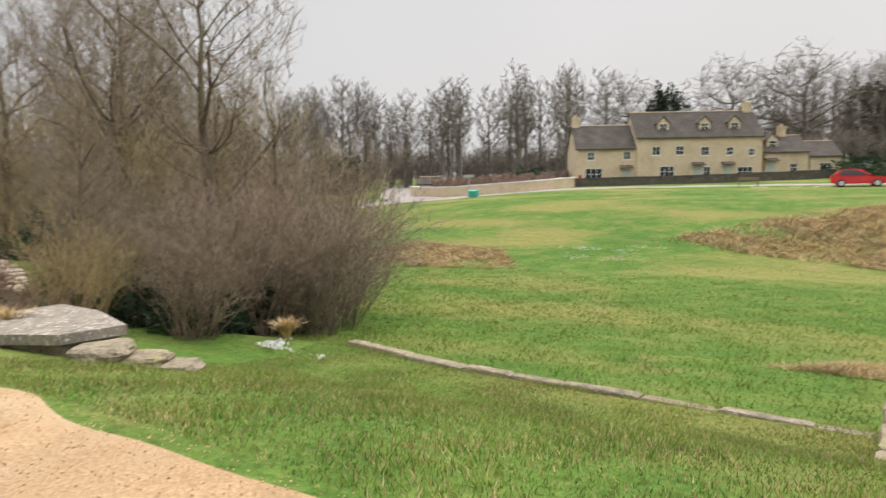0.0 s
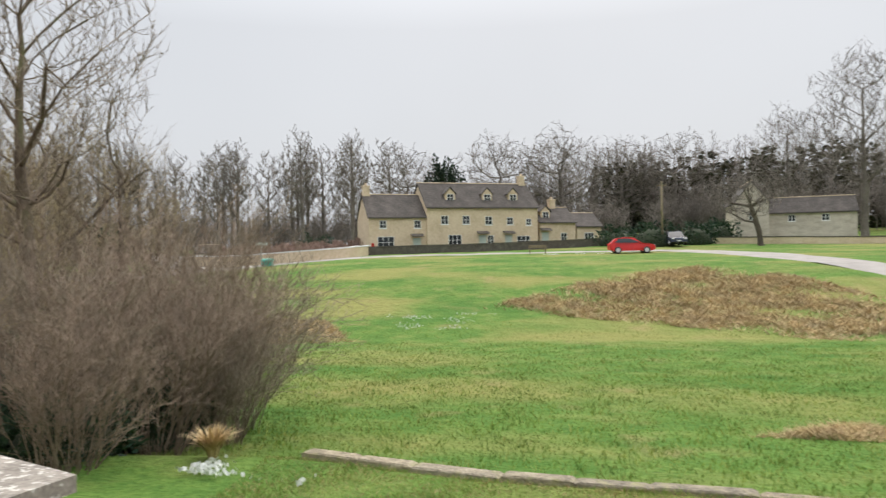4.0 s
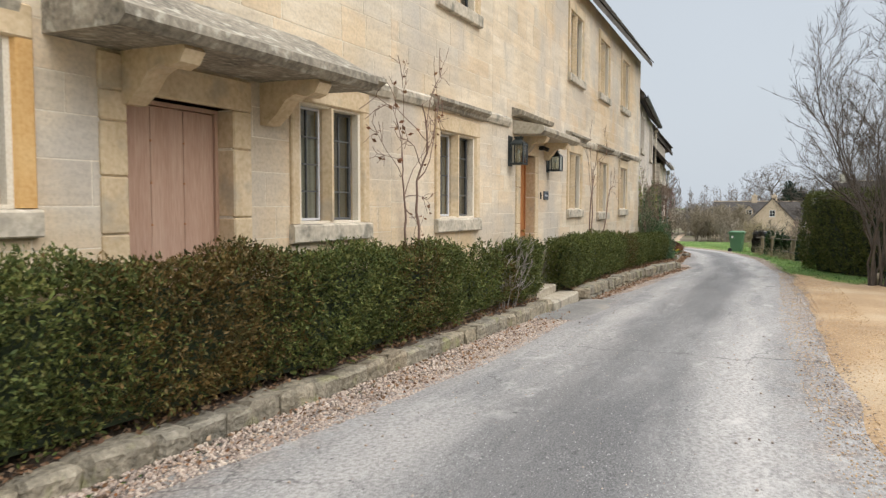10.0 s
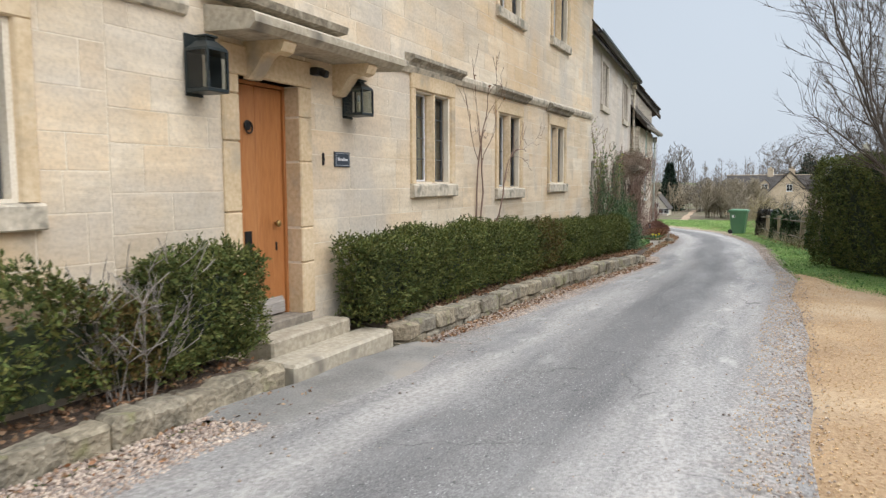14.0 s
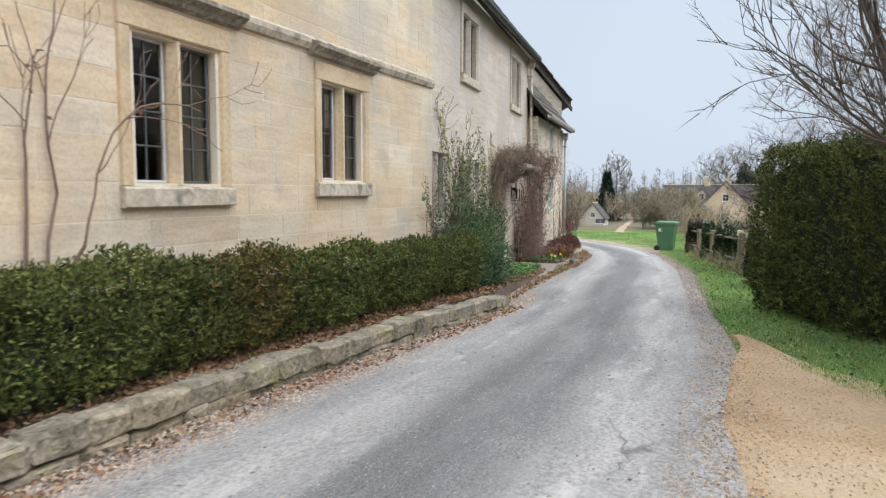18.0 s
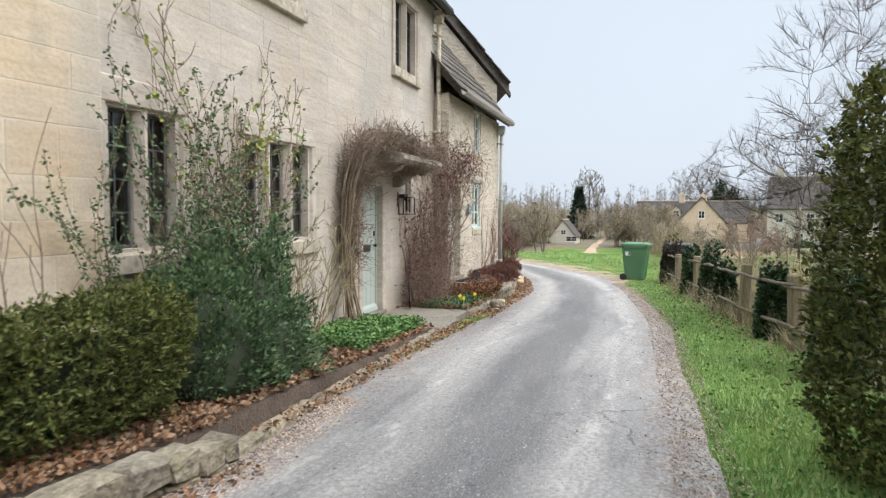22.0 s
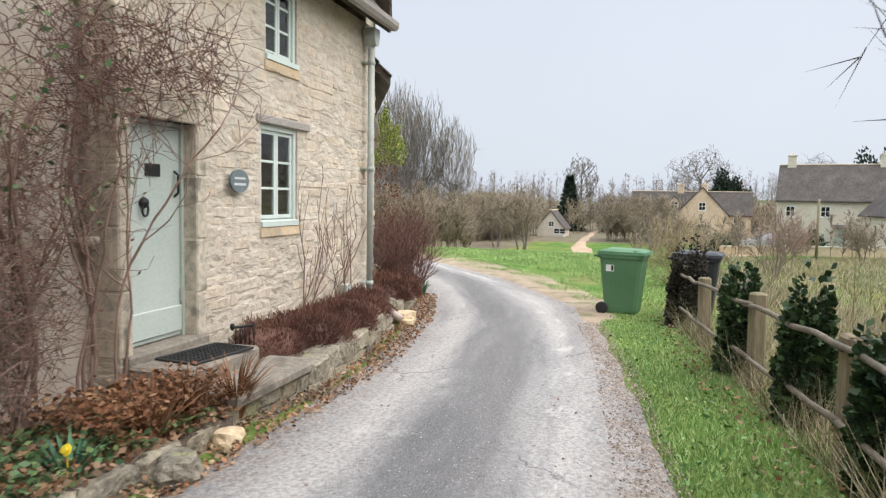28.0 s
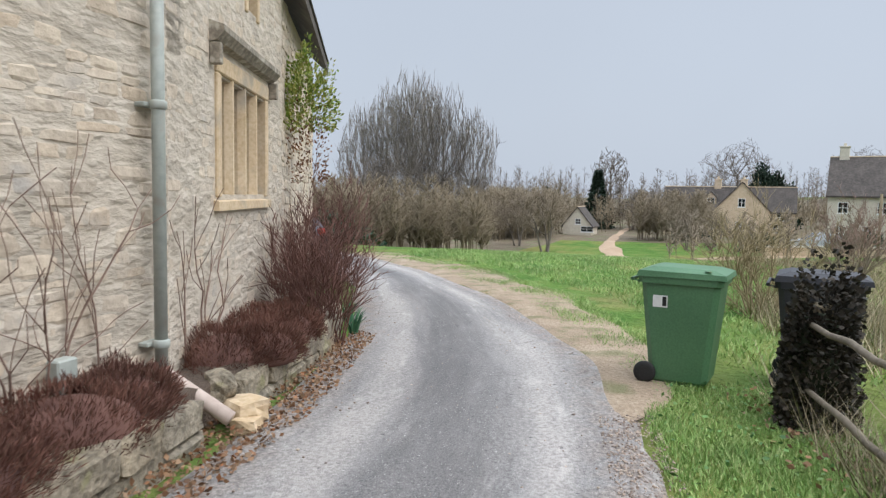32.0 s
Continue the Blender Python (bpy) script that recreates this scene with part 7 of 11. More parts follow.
def hedge(label, line, thick, z0, z1, seed, per_m2=9000, leaf=0.036, brown=(), lump=0.05, name="hedge", dome=0.0):
    """A clipped hedge along a line: core painted dark as inner shade, leaf faces. z0, z1: (x, z) tables."""
    rng = np.random.default_rng(seed)
    p = np.array(line, float)
    dl = np.concatenate([[0], np.cumsum(np.hypot(*np.diff(p, axis=0).T))])
    total = dl[-1]
    zlo = lambda x: np.interp(x, *zip(*sorted(z0)))
    zhi = lambda x: np.interp(x, *zip(*sorted(z1)))

    def at(u):
        x, y = np.interp(u, dl, p[:, 0]), np.interp(u, dl, p[:, 1])
        e = np.clip(u, 0.05, total - 0.05)
        dx = np.interp(e + 0.05, dl, p[:, 0]) - np.interp(e - 0.05, dl, p[:, 0])
        dy = np.interp(e + 0.05, dl, p[:, 1]) - np.interp(e - 0.05, dl, p[:, 1])
        k = np.hypot(dx, dy)
        return np.stack([x, y], 1), np.stack([dx / k, dy / k], 1)

    def dip(u):
        """How far the top is rounded off towards the two ends."""
        return dome * np.clip(1 - np.minimum(u, total - u) / (1.3 * dome + 1e-6), 0, 1) ** 2

    hgt = float(np.mean(zhi(p[:, 0]) - zlo(p[:, 0])))
    t = thing(name, pose(p[0][0], p[0][1], float(zlo(p[0][0]))), label, "hedge", "clipped hedges")
    origin = np.array(t.matrix_basis.translation)
    sets = []
    for kind, area in (("front", total * hgt), ("back", total * hgt * 0.35), ("top", total * thick), ("a", thick * hgt), ("b", thick * hgt)):
        n = int(area * per_m2 / 6)
        u, v = rng.uniform(0, total, n), rng.uniform(0, 1, n)
        if kind == "a":
            u = np.zeros(n)
        if kind == "b":
            u = np.full(n, total)
        c, d = at(u)
        nr = np.stack([-d[:, 1], d[:, 0]], 1)
        if kind in ("front", "back"):
            s = np.full(n, 0.5 if kind == "back" else -0.5)
            w = v
            out = np.concatenate([nr * np.sign(s)[:, None], np.zeros((n, 1))], 1)
        elif kind == "top":
            s, w = v - 0.5, np.ones(n)
            out = np.tile([0, 0, 1.0], (n, 1))
        else:
            s, w = rng.uniform(-0.5, 0.5, n), v
            out = np.concatenate([d * (-1 if kind == "a" else 1), np.zeros((n, 1))], 1)
        zz = zlo(c[:, 0]) + (zhi(c[:, 0]) - zlo(c[:, 0]) - dip(u)) * (0.04 + 0.96 * w)
        xy = c + nr * (s * thick)[:, None]
        pos = np.concatenate([xy, zz[:, None]], 1)
        wob = lump * (np.sin(pos[:, 0] * 4.1 + pos[:, 2] * 3) + np.sin(pos[:, 0] * 9.3 + pos[:, 1] * 7 + pos[:, 2] * 8) * 0.7)
        pos += out * (wob + rng.uniform(-0.13, 0.03, n))[:, None]
        if kind in ("front", "back", "a", "b"):
            pos -= out * (0.1 * np.clip(1 - w / 0.35, 0, 1) + 0.09 * np.clip((w - 0.78) / 0.22, 0, 1) ** 2)[:, None]
        else:
            pos[:, 2] -= 0.07 * np.abs(2 * s) ** 3
        pos[:, 2] += np.where(w < 0.15, rng.uniform(0, 0.12, n), 0)
        sets.append((pos, out))
    pos, out = np.concatenate([a for a, _ in sets]), np.concatenate([b for _, b in sets])
    shoot = out * 0.8 + rng.normal(0, 0.5, pos.shape) + np.array([0, 0, 0.45])
    shoot /= np.linalg.norm(shoot, axis=1, keepdims=True)
    pos, shoot = np.repeat(pos, 6, axis=0), np.repeat(shoot, 6, axis=0)
    n = len(pos)
    pos = pos + shoot * rng.uniform(-0.03, 0.05, (n, 1)) + rng.normal(0, 0.008, (n, 3))
    d = shoot + rng.normal(0, 0.5, (n, 3))
    tint = np.zeros(n, bool)
    for x, w in brown:
        tint |= np.abs(pos[:, 0] - x) + rng.normal(0, 0.35, n) < w
    for mask, mat, nm in ((~tint, MAT_YEW, "foliage"), (tint, MAT_YEWBROWN, "bronzed_foliage")):
        if mask.any():
            part(nm, leaves_mesh(nm, pos[mask] - origin, d[mask], leaf * rng.uniform(0.6, 1.35, mask.sum()), mat, rng, 0.4), None, t, "" if mat is MAT_YEW else "bronze-brown yew leaves")
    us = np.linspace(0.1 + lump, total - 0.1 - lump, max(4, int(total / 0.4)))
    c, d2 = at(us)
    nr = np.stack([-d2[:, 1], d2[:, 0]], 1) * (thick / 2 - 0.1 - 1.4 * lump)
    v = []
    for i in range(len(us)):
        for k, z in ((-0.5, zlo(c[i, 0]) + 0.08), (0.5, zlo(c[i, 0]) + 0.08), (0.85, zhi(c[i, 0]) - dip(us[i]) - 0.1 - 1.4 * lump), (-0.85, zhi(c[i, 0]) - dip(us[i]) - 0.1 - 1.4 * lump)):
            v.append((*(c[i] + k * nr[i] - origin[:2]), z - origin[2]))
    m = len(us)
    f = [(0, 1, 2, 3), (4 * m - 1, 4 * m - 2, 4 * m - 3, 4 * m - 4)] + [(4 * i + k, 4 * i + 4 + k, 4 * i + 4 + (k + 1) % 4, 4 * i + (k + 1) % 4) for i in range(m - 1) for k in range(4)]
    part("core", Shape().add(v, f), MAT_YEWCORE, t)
    return t


# clipped yew along the long house
hedge("clipped dark yew hedge bronzed in places", [(-12.0, -1.78), (-15.6, -1.55), (-17.9, -1.4), (-20.6, -1.31)], 0.42, [(-12, -0.16), (-21, -0.19)], [(-12, 0.9), (-17, 0.86), (-20, 0.78), (-21, 0.72)], 11, brown=((-16.7, 0.65), (-19.6, 0.1)))
hedge("shaggy lower yew with gaps and grown-out tips", [(-20.7, -1.31), (-22.5, -1.26)], 0.36, [(-20, -0.14), (-23, -0.16)], [(-20.6, 0.6), (-21.0, 0.44), (-21.6, 0.62), (-22.1, 0.6), (-22.5, 0.4)], 12, per_m2=5200, lump=0.075, leaf=0.042, brown=((-22.35, 0.16),))
thicket(pose(-22.35, -1.2, -0.15), "bare grey twigs at the gap in the hedge", 18, 0.95, 16, 0.35, MAT_PALETWIG, 1, 8, "hedge twigs", 0.14, 0.006, fuzz=(12, 0.12, 0.0025, 1))
hedge("clipped block of dark yew by the doorstep", [(-22.55, -1.26), (-23.5, -1.22)], 0.44, [(-22, -0.17), (-24, -0.19)], [(-22, 0.68), (-24, 0.66)], 13)
hedge("clipped dark yew hedge along the house wall", [(-24.95, -1.18), (-28, -1.12), (-31, -1.02), (-33.5, -0.9), (-35.4, -0.82)], 0.46, [(-24, -0.24), (-30, -0.3), (-33, -0.34), (-36, -0.44)], [(-24.9, 0.64), (-28, 0.62), (-30.5, 0.5), (-33, 0.42), (-35.7, 0.36)], 14, brown=((-30.3, 0.25),))
hedge("tall dark clipped yew hedge beside the yard", [(-36.8, 3.75), (-35.2, 4.45), (-33.9, 5.2), (-33.6, 7.0), (-33.5, 8.0)], 1.5, [(-37, -0.72), (-33, -0.62)], [(-37, 1.62), (-33, 1.68)], 15, per_m2=3400, leaf=0.046, lump=0.06, dome=0.35)

for x, y in ((-36.4, 3.95), (-35.6, 4.3), (-34.8, 4.7), (-34.0, 5.2), (-33.7, 6.2), (-33.6, 7.2)):
    st = part("yew_trunk", Shape().tube([(0, 0, -0.2), (0.03, 0.02, 0.3), (0.0, 0.05, 0.9)], [0.07, 0.055, 0.04], 7), MAT_BARK, smooth=True)
    st.matrix_basis = on_land(x, y, 60 * x)
    tagged(st, "short dark trunk under the tall yew hedge", "trunk", "yew trunks")

# big leaning tree in the yard, with a sheaf of stems at its foot
crown_tree(on_land(-31.1, 4.63), "large leaning bare tree in the gravel yard", 21, [(0, 0, -0.35), (-0.15, 0.25, 0.7), (-0.1, 0.75, 1.9), (0.0, 1.05, 3.3), (0.1, 1.35, 4.7), (0.2, 1.7, 5.9), (0.2, 1.9, 7.2), (0.25, 1.9, 9.0)], 0.16, [((0.1, 2.1, 8.4), (3.3, 3.5, 3.9), 0.9), ((0, 3.8, 5.4), (1.6, 2.0, 1.0), 0.1)], (26, 130, 560, 2000), twig=MAT_TWIGDARK, fuzz=(8, 0.42, 0.0055, 2), min_r=0.006, rise=0.7, clear=0.52, taper=0.6)
sheaf = thicket(on_land(-31.3, 4.45), "sheaf of pale bare stems at the foot of the tree", 27, 6.2, 12, 0.2, MAT_TWIGDARK, 2, 7, "yard stems", 0.2, 0.035, 0.05, fuzz=(5, 0.4, 0.005, 2))
crown_tree(on_land(-33.8, 6.6), "dark ivy-clad tree behind the hedge", 22, [(0, 0, -0.3), (0, 0, 2.5), (0.1, 0.1, 4.6)], 0.12, [((0, 0, 4.4), (1.4, 1.4, 2.0), 1)], (10, 60, 300), fuzz=(6, 0.4, 0.005, 2))
leaf_mound("shrub", on_land(-32.9, 7.6), "dark ivy-covered evergreen behind the yard tree", "shrub", 23, (0.6, 0.6, 2.9), 4600, 0.12, MAT_IVY, core=MAT_YEWCORE)
# trees beyond the fence and the tall hedge
crown_tree(on_land(-43.6, 6.4), "wide low-branched bare tree beyond the fence", 24, [(0, 0, -0.3), (0.1, -0.1, 0.9), (0.2, -0.3, 2.2), (0.2, -0.4, 3.8)], 0.13, [((1.2, 0.5, 4.6), (2.6, 3.3, 3.3), 0.6), ((0.8, -1.6, 3.0), (2.6, 2.2, 1.1), 0.2), ((-0.2, -0.7, 1.6), (2.0, 1.9, 1.2), 0.2)], (18, 110, 520, 2100), twig=MAT_TWIGDARK, fuzz=(15, 0.34, 0.0034, 2), rise=0.35, taper=0.64, min_r=0.0038)
crown_tree(on_land(-40.6, 8.4), "bare tree behind the tall hedge", 25, [(0, 0, -0.3), (0.1, 0, 1.6), (0, 0.1, 4.2)], 0.15, [((0, 0, 4.6), (3.0, 3.0, 3.0), 1)], (14, 80, 380, 1300), twig=MAT_TWIGDARK, fuzz=(8, 0.42, 0.005, 2), rise=0.7, min_r=0.006)

# thicket below the lawn
T1 = thicket(on_land(-10.9, 11.7), "dense brown bare shrub below the lawn", 31, 3.5, 40, 0.5, MAT_BRIAR, depth=1, kids=9, fuzz=(4.2, 0.34, 0.005, 2))
T2 = thicket(on_land(-12.2, 11.0), "dense bare grey-brown shrub", 32, 3.8, 38, 0.55, MAT_TWIG, depth=1, kids=9, fuzz=(3.6, 0.36, 0.005, 2))
T3 = thicket(on_land(-12.7, 8.3), "upright yellow-brown bare willow shrub", 33, 2.3, 46, 0.35, MAT_WILLOW, depth=1, kids=7, fuzz=(6, 0.25, 0.0035, 1))
T4 = thicket(on_land(-18.9, 14.6), "tall dense olive-brown bare willow thicket", 34, 6.5, 20, 0.3, MAT_TWIGGOLD, depth=2, kids=5, base=0.9, radius=0.03, lift=0.05, fuzz=(2.0, 0.65, 0.008, 2))
for k, (x, y, s) in enumerate(((-11.2, 13.4, 1.15), (-10.9, 14.2, 1.0), (-13.4, 13.2, 1.25), (-14.8, 10.6, 1.0), (-12.6, 16.0, 1.3), (-14.6, 18.5, 1.5), (-11.0, 9.6, 0.75), (-10.3, 12.6, 0.8))):
    copy_thing((T1, T2)[k % 2], on_land(x, y, 50 * k, s))
copy_thing(T3, on_land(-13.6, 9.3, 0, 0.85))
for k, (x, y, s) in enumerate(((-16.6, 14.8, 0.9), (-22.5, 15.6, 1.1), (-26.0, 14.4, 1.0), (-20.8, 18.5, 1.2), (-28.8, 16.5, 1.2), (-24.0, 20.5, 1.25), (-17.2, 18.8, 1.1), (-35.2, 17.8, 1.0), (-30.6, 14.0, 0.8), (-33.6, 14.2, 0.85), (-37.0, 14.6, 0.8), (-40.4, 15.2, 0.85), (-33.0, 19.8, 1.3), (-38.6, 18.4, 1.2), (-43.0, 20.5, 1.2))):
    copy_thing(T4, on_land(x, y, 70 * k, s))
# Laurels around x -12, y 12 are added to darken the thicket's shaded, ivied inside.
for k, (x, y, h) in enumerate(((-13.6, 9.9, 0.9), (-16.0, 10.9, 1.2), (-18.4, 12.4, 1.3), (-20.4, 12.6, 1.5), (-22.6, 13.0, 1.4), (-17.2, 11.4, 1.5), (-27.4, 13.6, 1.3), (-44.5, 13.6, 2.0), (-46.5, 16.0, 2.2), (-45.5, 18.6, 2.4), (-38.5, 13.8, 1.5), (-11.7, 10.5, 0.8), (-12.7, 11.9, 1.4), (-11.5, 12.5, 1.5), (-13.7, 11.8, 1.5), (-14.9, 12.9, 1.7), (-49.3, 14.6, 3.0), (-49.0, 16.6, 2.8), (-48.7, 18.6, 3.1))):
    leaf_mound("shrub", on_land(x, y), "dark glossy evergreen laurel in the thicket", "shrub", 40 + k, (0.9, 0.9, h), 3600, 0.1, MAT_LAUREL, core=MAT_YEWCORE, group="evergreens")
leaf_mound("ivy", on_land(-20.6, 15.4), "ivy sleeve on a tall trunk", "ivy", 52, (0.45, 0.45, 5.2), 2600, 0.14, MAT_IVYDRY)
for k, (x, y, s) in enumerate(((-37.5, 12.6, 0.62), (-40.5, 12.8, 0.66), (-35.0, 12.6, 0.55), (-43.5, 12.5, 0.7), (-46.0, 12.0, 0.7), (-48.6, 13.6, 1.0), (-48.2, 15.6, 1.05), (-48.0, 17.6, 1.0), (-47.6, 19.6, 1.1))):
    copy_thing((T1, T2)[k % 2], on_land(x, y, 90 * k, s))
T5 = thicket(on_land(-37.6, 12.0), "dark maroon bare shrub behind the yard wall", 35, 3.4, 40, 0.5, MAT_TWIGDARK, depth=1, kids=9, fuzz=(6, 0.34, 0.006, 2))
for k, (x, y, s) in enumerate(((-38.6, 13.2, 1.0), (-37.2, 13.9, 0.95), (-39.6, 12.0, 1.0), (-40.6, 14.0, 1.1))):
    copy_thing(T5, on_land(x, y, 80 * k + 30, s))
TR1 = crown_tree(on_land(-20.6, 15.4), "tall ivy-clad bare tree in the thicket", 51, [(0, 0, -0.3), (0.1, 0, 4), (0, 0.2, 8), (0.1, 0.1, 10.5)], 0.19, [((0, 0, 8.6), (2.9, 2.9, 4.2), 1)], (20, 110, 400, 900), twig=MAT_TWIG, fuzz=(3.4, 0.55, 0.007, 2), rise=1.0, min_r=0.007)
TR2 = crown_tree(on_land(-15.4, 14.2), "tall pale-branched bare tree over the thicket", 53, [(0, 0, -0.3), (0, 0.1, 3), (-0.1, 0, 6), (0, 0, 8.5)], 0.16, [((0, 0, 7.6), (2.7, 2.7, 3.6), 1)], (18, 100, 380, 900), twig=MAT_TWIG, fuzz=(3.4, 0.5, 0.007, 2), rise=0.9, min_r=0.007)
bare_tree(on_land(-16.2, 13.0), "leaning pale dead trunk in the thicket", 54, 5.5, 0.11, 2, 5, bark=MAT_PALETWIG, lean=(-0.35, -0.3), twig=MAT_PALETWIG, fuzz=(2, 0.4, 0.006, 2))
TR3 = crown_tree(on_land(-17.2, 16.2), "slender bare tree over the thicket", 55, [(0, 0, -0.3), (0.1, 0, 3), (0, 0.1, 6.5)], 0.1, [((0, 0, 5.2), (1.5, 1.5, 2.8), 1)], (12, 70, 320), fuzz=(5, 0.5, 0.006, 2), rise=0.8)
TR4 = crown_tree(on_land(-39.0, 19.8), "tall slender pale poplar in the thicket", 56, [(0, 0, -0.3), (0, 0.1, 5), (0.1, 0, 10), (0, 0, 15)], 0.14, [((0, 0, 9.8), (1.5, 1.5, 6.4), 1)], (40, 160, 700), bark=MAT_PALETWIG, twig=MAT_FARTWIG, fuzz=(3, 0.6, 0.008, 2), rise=1.5)
for k, (src, x, y, s) in enumerate(((TR3, -14.2, 15.6, 0.85), (TR4, -36.4, 21.4, 0.95), (TR1, -27.5, 20.5, 1.0), (TR3, -31.0, 21.5, 1.0), (TR2, -23.5, 17.5, 1.05), (TR1, -47, 26, 0.8), (TR4, -34.0, 22.6, 1.0), (TR2, -30, 26, 1.0), (TR3, -17.2, 11.6, 0.8), (TR4, -41.5, 22, 1.0), (TR4, -27.0, 22.0, 0.9), (TR2, -26.4, 15.0, 0.95))):
    copy_thing(src, on_land(x, y, 77 * k + 20, s))

leaf_mound("shrub", on_land(-57, 76), "large dark green evergreen beside the far lane", "shrub", 64, (2.6, 2.6, 4.4), 3600, 0.4, MAT_LAUREL, core=MAT_YEWCORE, group="evergreens")

# rockery and lawn edge
for x, y, up, lab, sd in ((-16.6, 6.5, 0.24, "clipped round box ball in the rockery", 61), (-13.1, 8.5, 0.22, "clipped round box ball on the slope", 62)):
    rngb = np.random.default_rng(sd)
    ball = thing("topiary_ball", pose(x, y, GRASS_Z(x, y) + up), lab, "topiary", "box balls")
    n = rngb.normal(size=(9000, 3))
    n /= np.linalg.norm(n, axis=1, keepdims=True)
    part("foliage", leaves_mesh("foliage", n * (0.36 + 0.018 * np.sin(n[:, :1] * 7 + 3 * n[:, 1:2])) * rngb.uniform(0.9, 1.02, (9000, 1)), n + rngb.normal(0, 0.6, (9000, 3)), 0.035 * rngb.uniform(0.6, 1.3, 9000), MAT_YEW, rngb, 0.55), None, ball)
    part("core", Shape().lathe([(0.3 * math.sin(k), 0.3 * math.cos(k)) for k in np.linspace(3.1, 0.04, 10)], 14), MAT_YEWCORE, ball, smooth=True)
    part("stem", Shape().tube([(0, 0, -0.6), (0, 0, -0.2)], 0.03, 8), MAT_BARK, ball)


def strap_plant(place, label, seed, height, blades, material, width=0.012, spread=0.9, name="strap_plant"):
    rng = np.random.default_rng(seed)
    v, f = [], []
    for i in range(blades):
        a, h = rng.uniform(0, 6.28), height * rng.uniform(0.6, 1.1)
        out = spread * rng.uniform(0.15, 1.0)
        w = width * rng.uniform(0.7, 1.3)
        side = np.array([-math.sin(a), math.cos(a), 0]) * w
        k = len(v)
        for t, ww in ((0, 1), (0.4, 1), (0.75, 0.8), (1.0, 0.05)):
            p = np.array([math.cos(a), math.sin(a), 0]) * out * h * t * t + np.array([0, 0, h * (t - 0.35 * out * t ** 3)]) + np.array([math.cos(a), math.sin(a), 0]) * 0.05
            v += [p - side * ww, p + side * ww]
        f += [(k + 2 * j, k + 2 * j + 1, k + 2 * j + 3, k + 2 * j + 2) for j in range(3)]
    t = thing(name, place, label, "plant", "rockery plants")
    part("blade_tuft", array_mesh("blade_tuft", v, f, material), None, t)
    return t


strap_plant(on_land(-12.6, 3.75), "yellow-green strap-leaved clump in the rockery", 71, 0.62, 420, MAT_STRAP, 0.007, 1.25)
strap_plant(on_land(-12.9, 4.5), "yellow-green strap-leaved clump in the rockery", 72, 0.5, 260, MAT_STRAP, 0.006, 1.25)
strap_plant(on_land(-10.6, 5.0), "yellow-green strap-leaved clump in the rockery", 73, 0.6, 400, MAT_STRAP, 0.007, 1.25)
strap_plant(on_land(-10.1, 5.6), "dry grassy clump beside the stone slab", 74, 0.5, 180, MAT_STRAW)
strap_plant(on_land(-9.3, 10.4), "tawny dry grass clump at the lawn corner", 75, 0.5, 320, MAT_STRAW)
for k, (x, y, mat, lab) in enumerate(((-12.0, 4.3, MAT_SHRUB, "low green rockery plant"), (-13.6, 3.5, MAT_LAUREL, "low dark green rockery plant"), (-11.5, 5.6, MAT_DEADBROWN, "dead brown stalks in the rockery"), (-12.7, 5.5, MAT_DEADBROWN, "dead brown stalks in the rockery"), (-13.9, 5.6, MAT_STRAW, "tawny dead plant in the rockery"), (-14.6, 6.6, MAT_DEADBROWN, "dead brown stalks in the rockery"), (-13.2, 6.8, MAT_LAUREL, "low dark green rockery plant"), (-11.9, 6.6, MAT_STRAW, "tawny dead plant in the rockery"), (-15.2, 8.0, MAT_DEADBROWN, "dead brown stalks in the rockery"), (-14.9, 4.6, MAT_SHRUB, "low green rockery plant"), (-16.6, 8.9, MAT_DEADBROWN, "brown dormant twiggy plant by the wall"), (-13.4, 7.7, MAT_SHRUB, "low green rockery plant"), (-11.2, 4.6, MAT_STRAW, "tawny dead plant in the rockery"), (-12.3, 3.3, MAT_SHRUB, "low green rockery plant"))):
    leaf_mound("rockery_plant", on_land(x, y), lab, "plant", 80 + k, (0.42, 0.42, 0.26), 900, 0.075, mat, group="rockery plants", width=0.35)
for k, (x, y) in enumerate(((-11.0, 6.9), (-12.4, 8.0), (-15.6, 9.2), (-14.2, 8.7), (-10.9, 4.3), (-13.5, 6.3), (-15.0, 5.6), (-12.2, 6.0), (-12.9, 4.0), (-13.4, 4.9), (-12.0, 4.9), (-11.4, 5.2), (-14.4, 5.2), (-15.5, 6.6), (-13.9, 7.2), (-12.7, 7.1), (-11.7, 7.6), (-15.0, 7.3), (-13.0, 3.4), (-11.5, 4.1))):
    strap_plant(on_land(x, y), "tuft of dry pale grass in the rockery", 900 + k, 0.42, 150, MAT_WEED, 0.005, 1.2, "grass_tuft")
TH = thicket(on_land(-13.0, 6.2), "low bare twiggy rockery shrub", 95, 0.8, 22, 0.7, MAT_TWIGRED, 1, 5, "rockery plants", radius=0.008)
for k, (x, y, s) in enumerate(((-14.4, 7.4, 1.1), (-12.1, 7.2, 1.0), (-15.9, 7.4, 1.2), (-17.0, 9.6, 1.5), (-11.6, 6.3, 0.9), (-14.1, 4.2, 0.8))):
    copy_thing(TH, on_land(x, y, 40 * k, s))


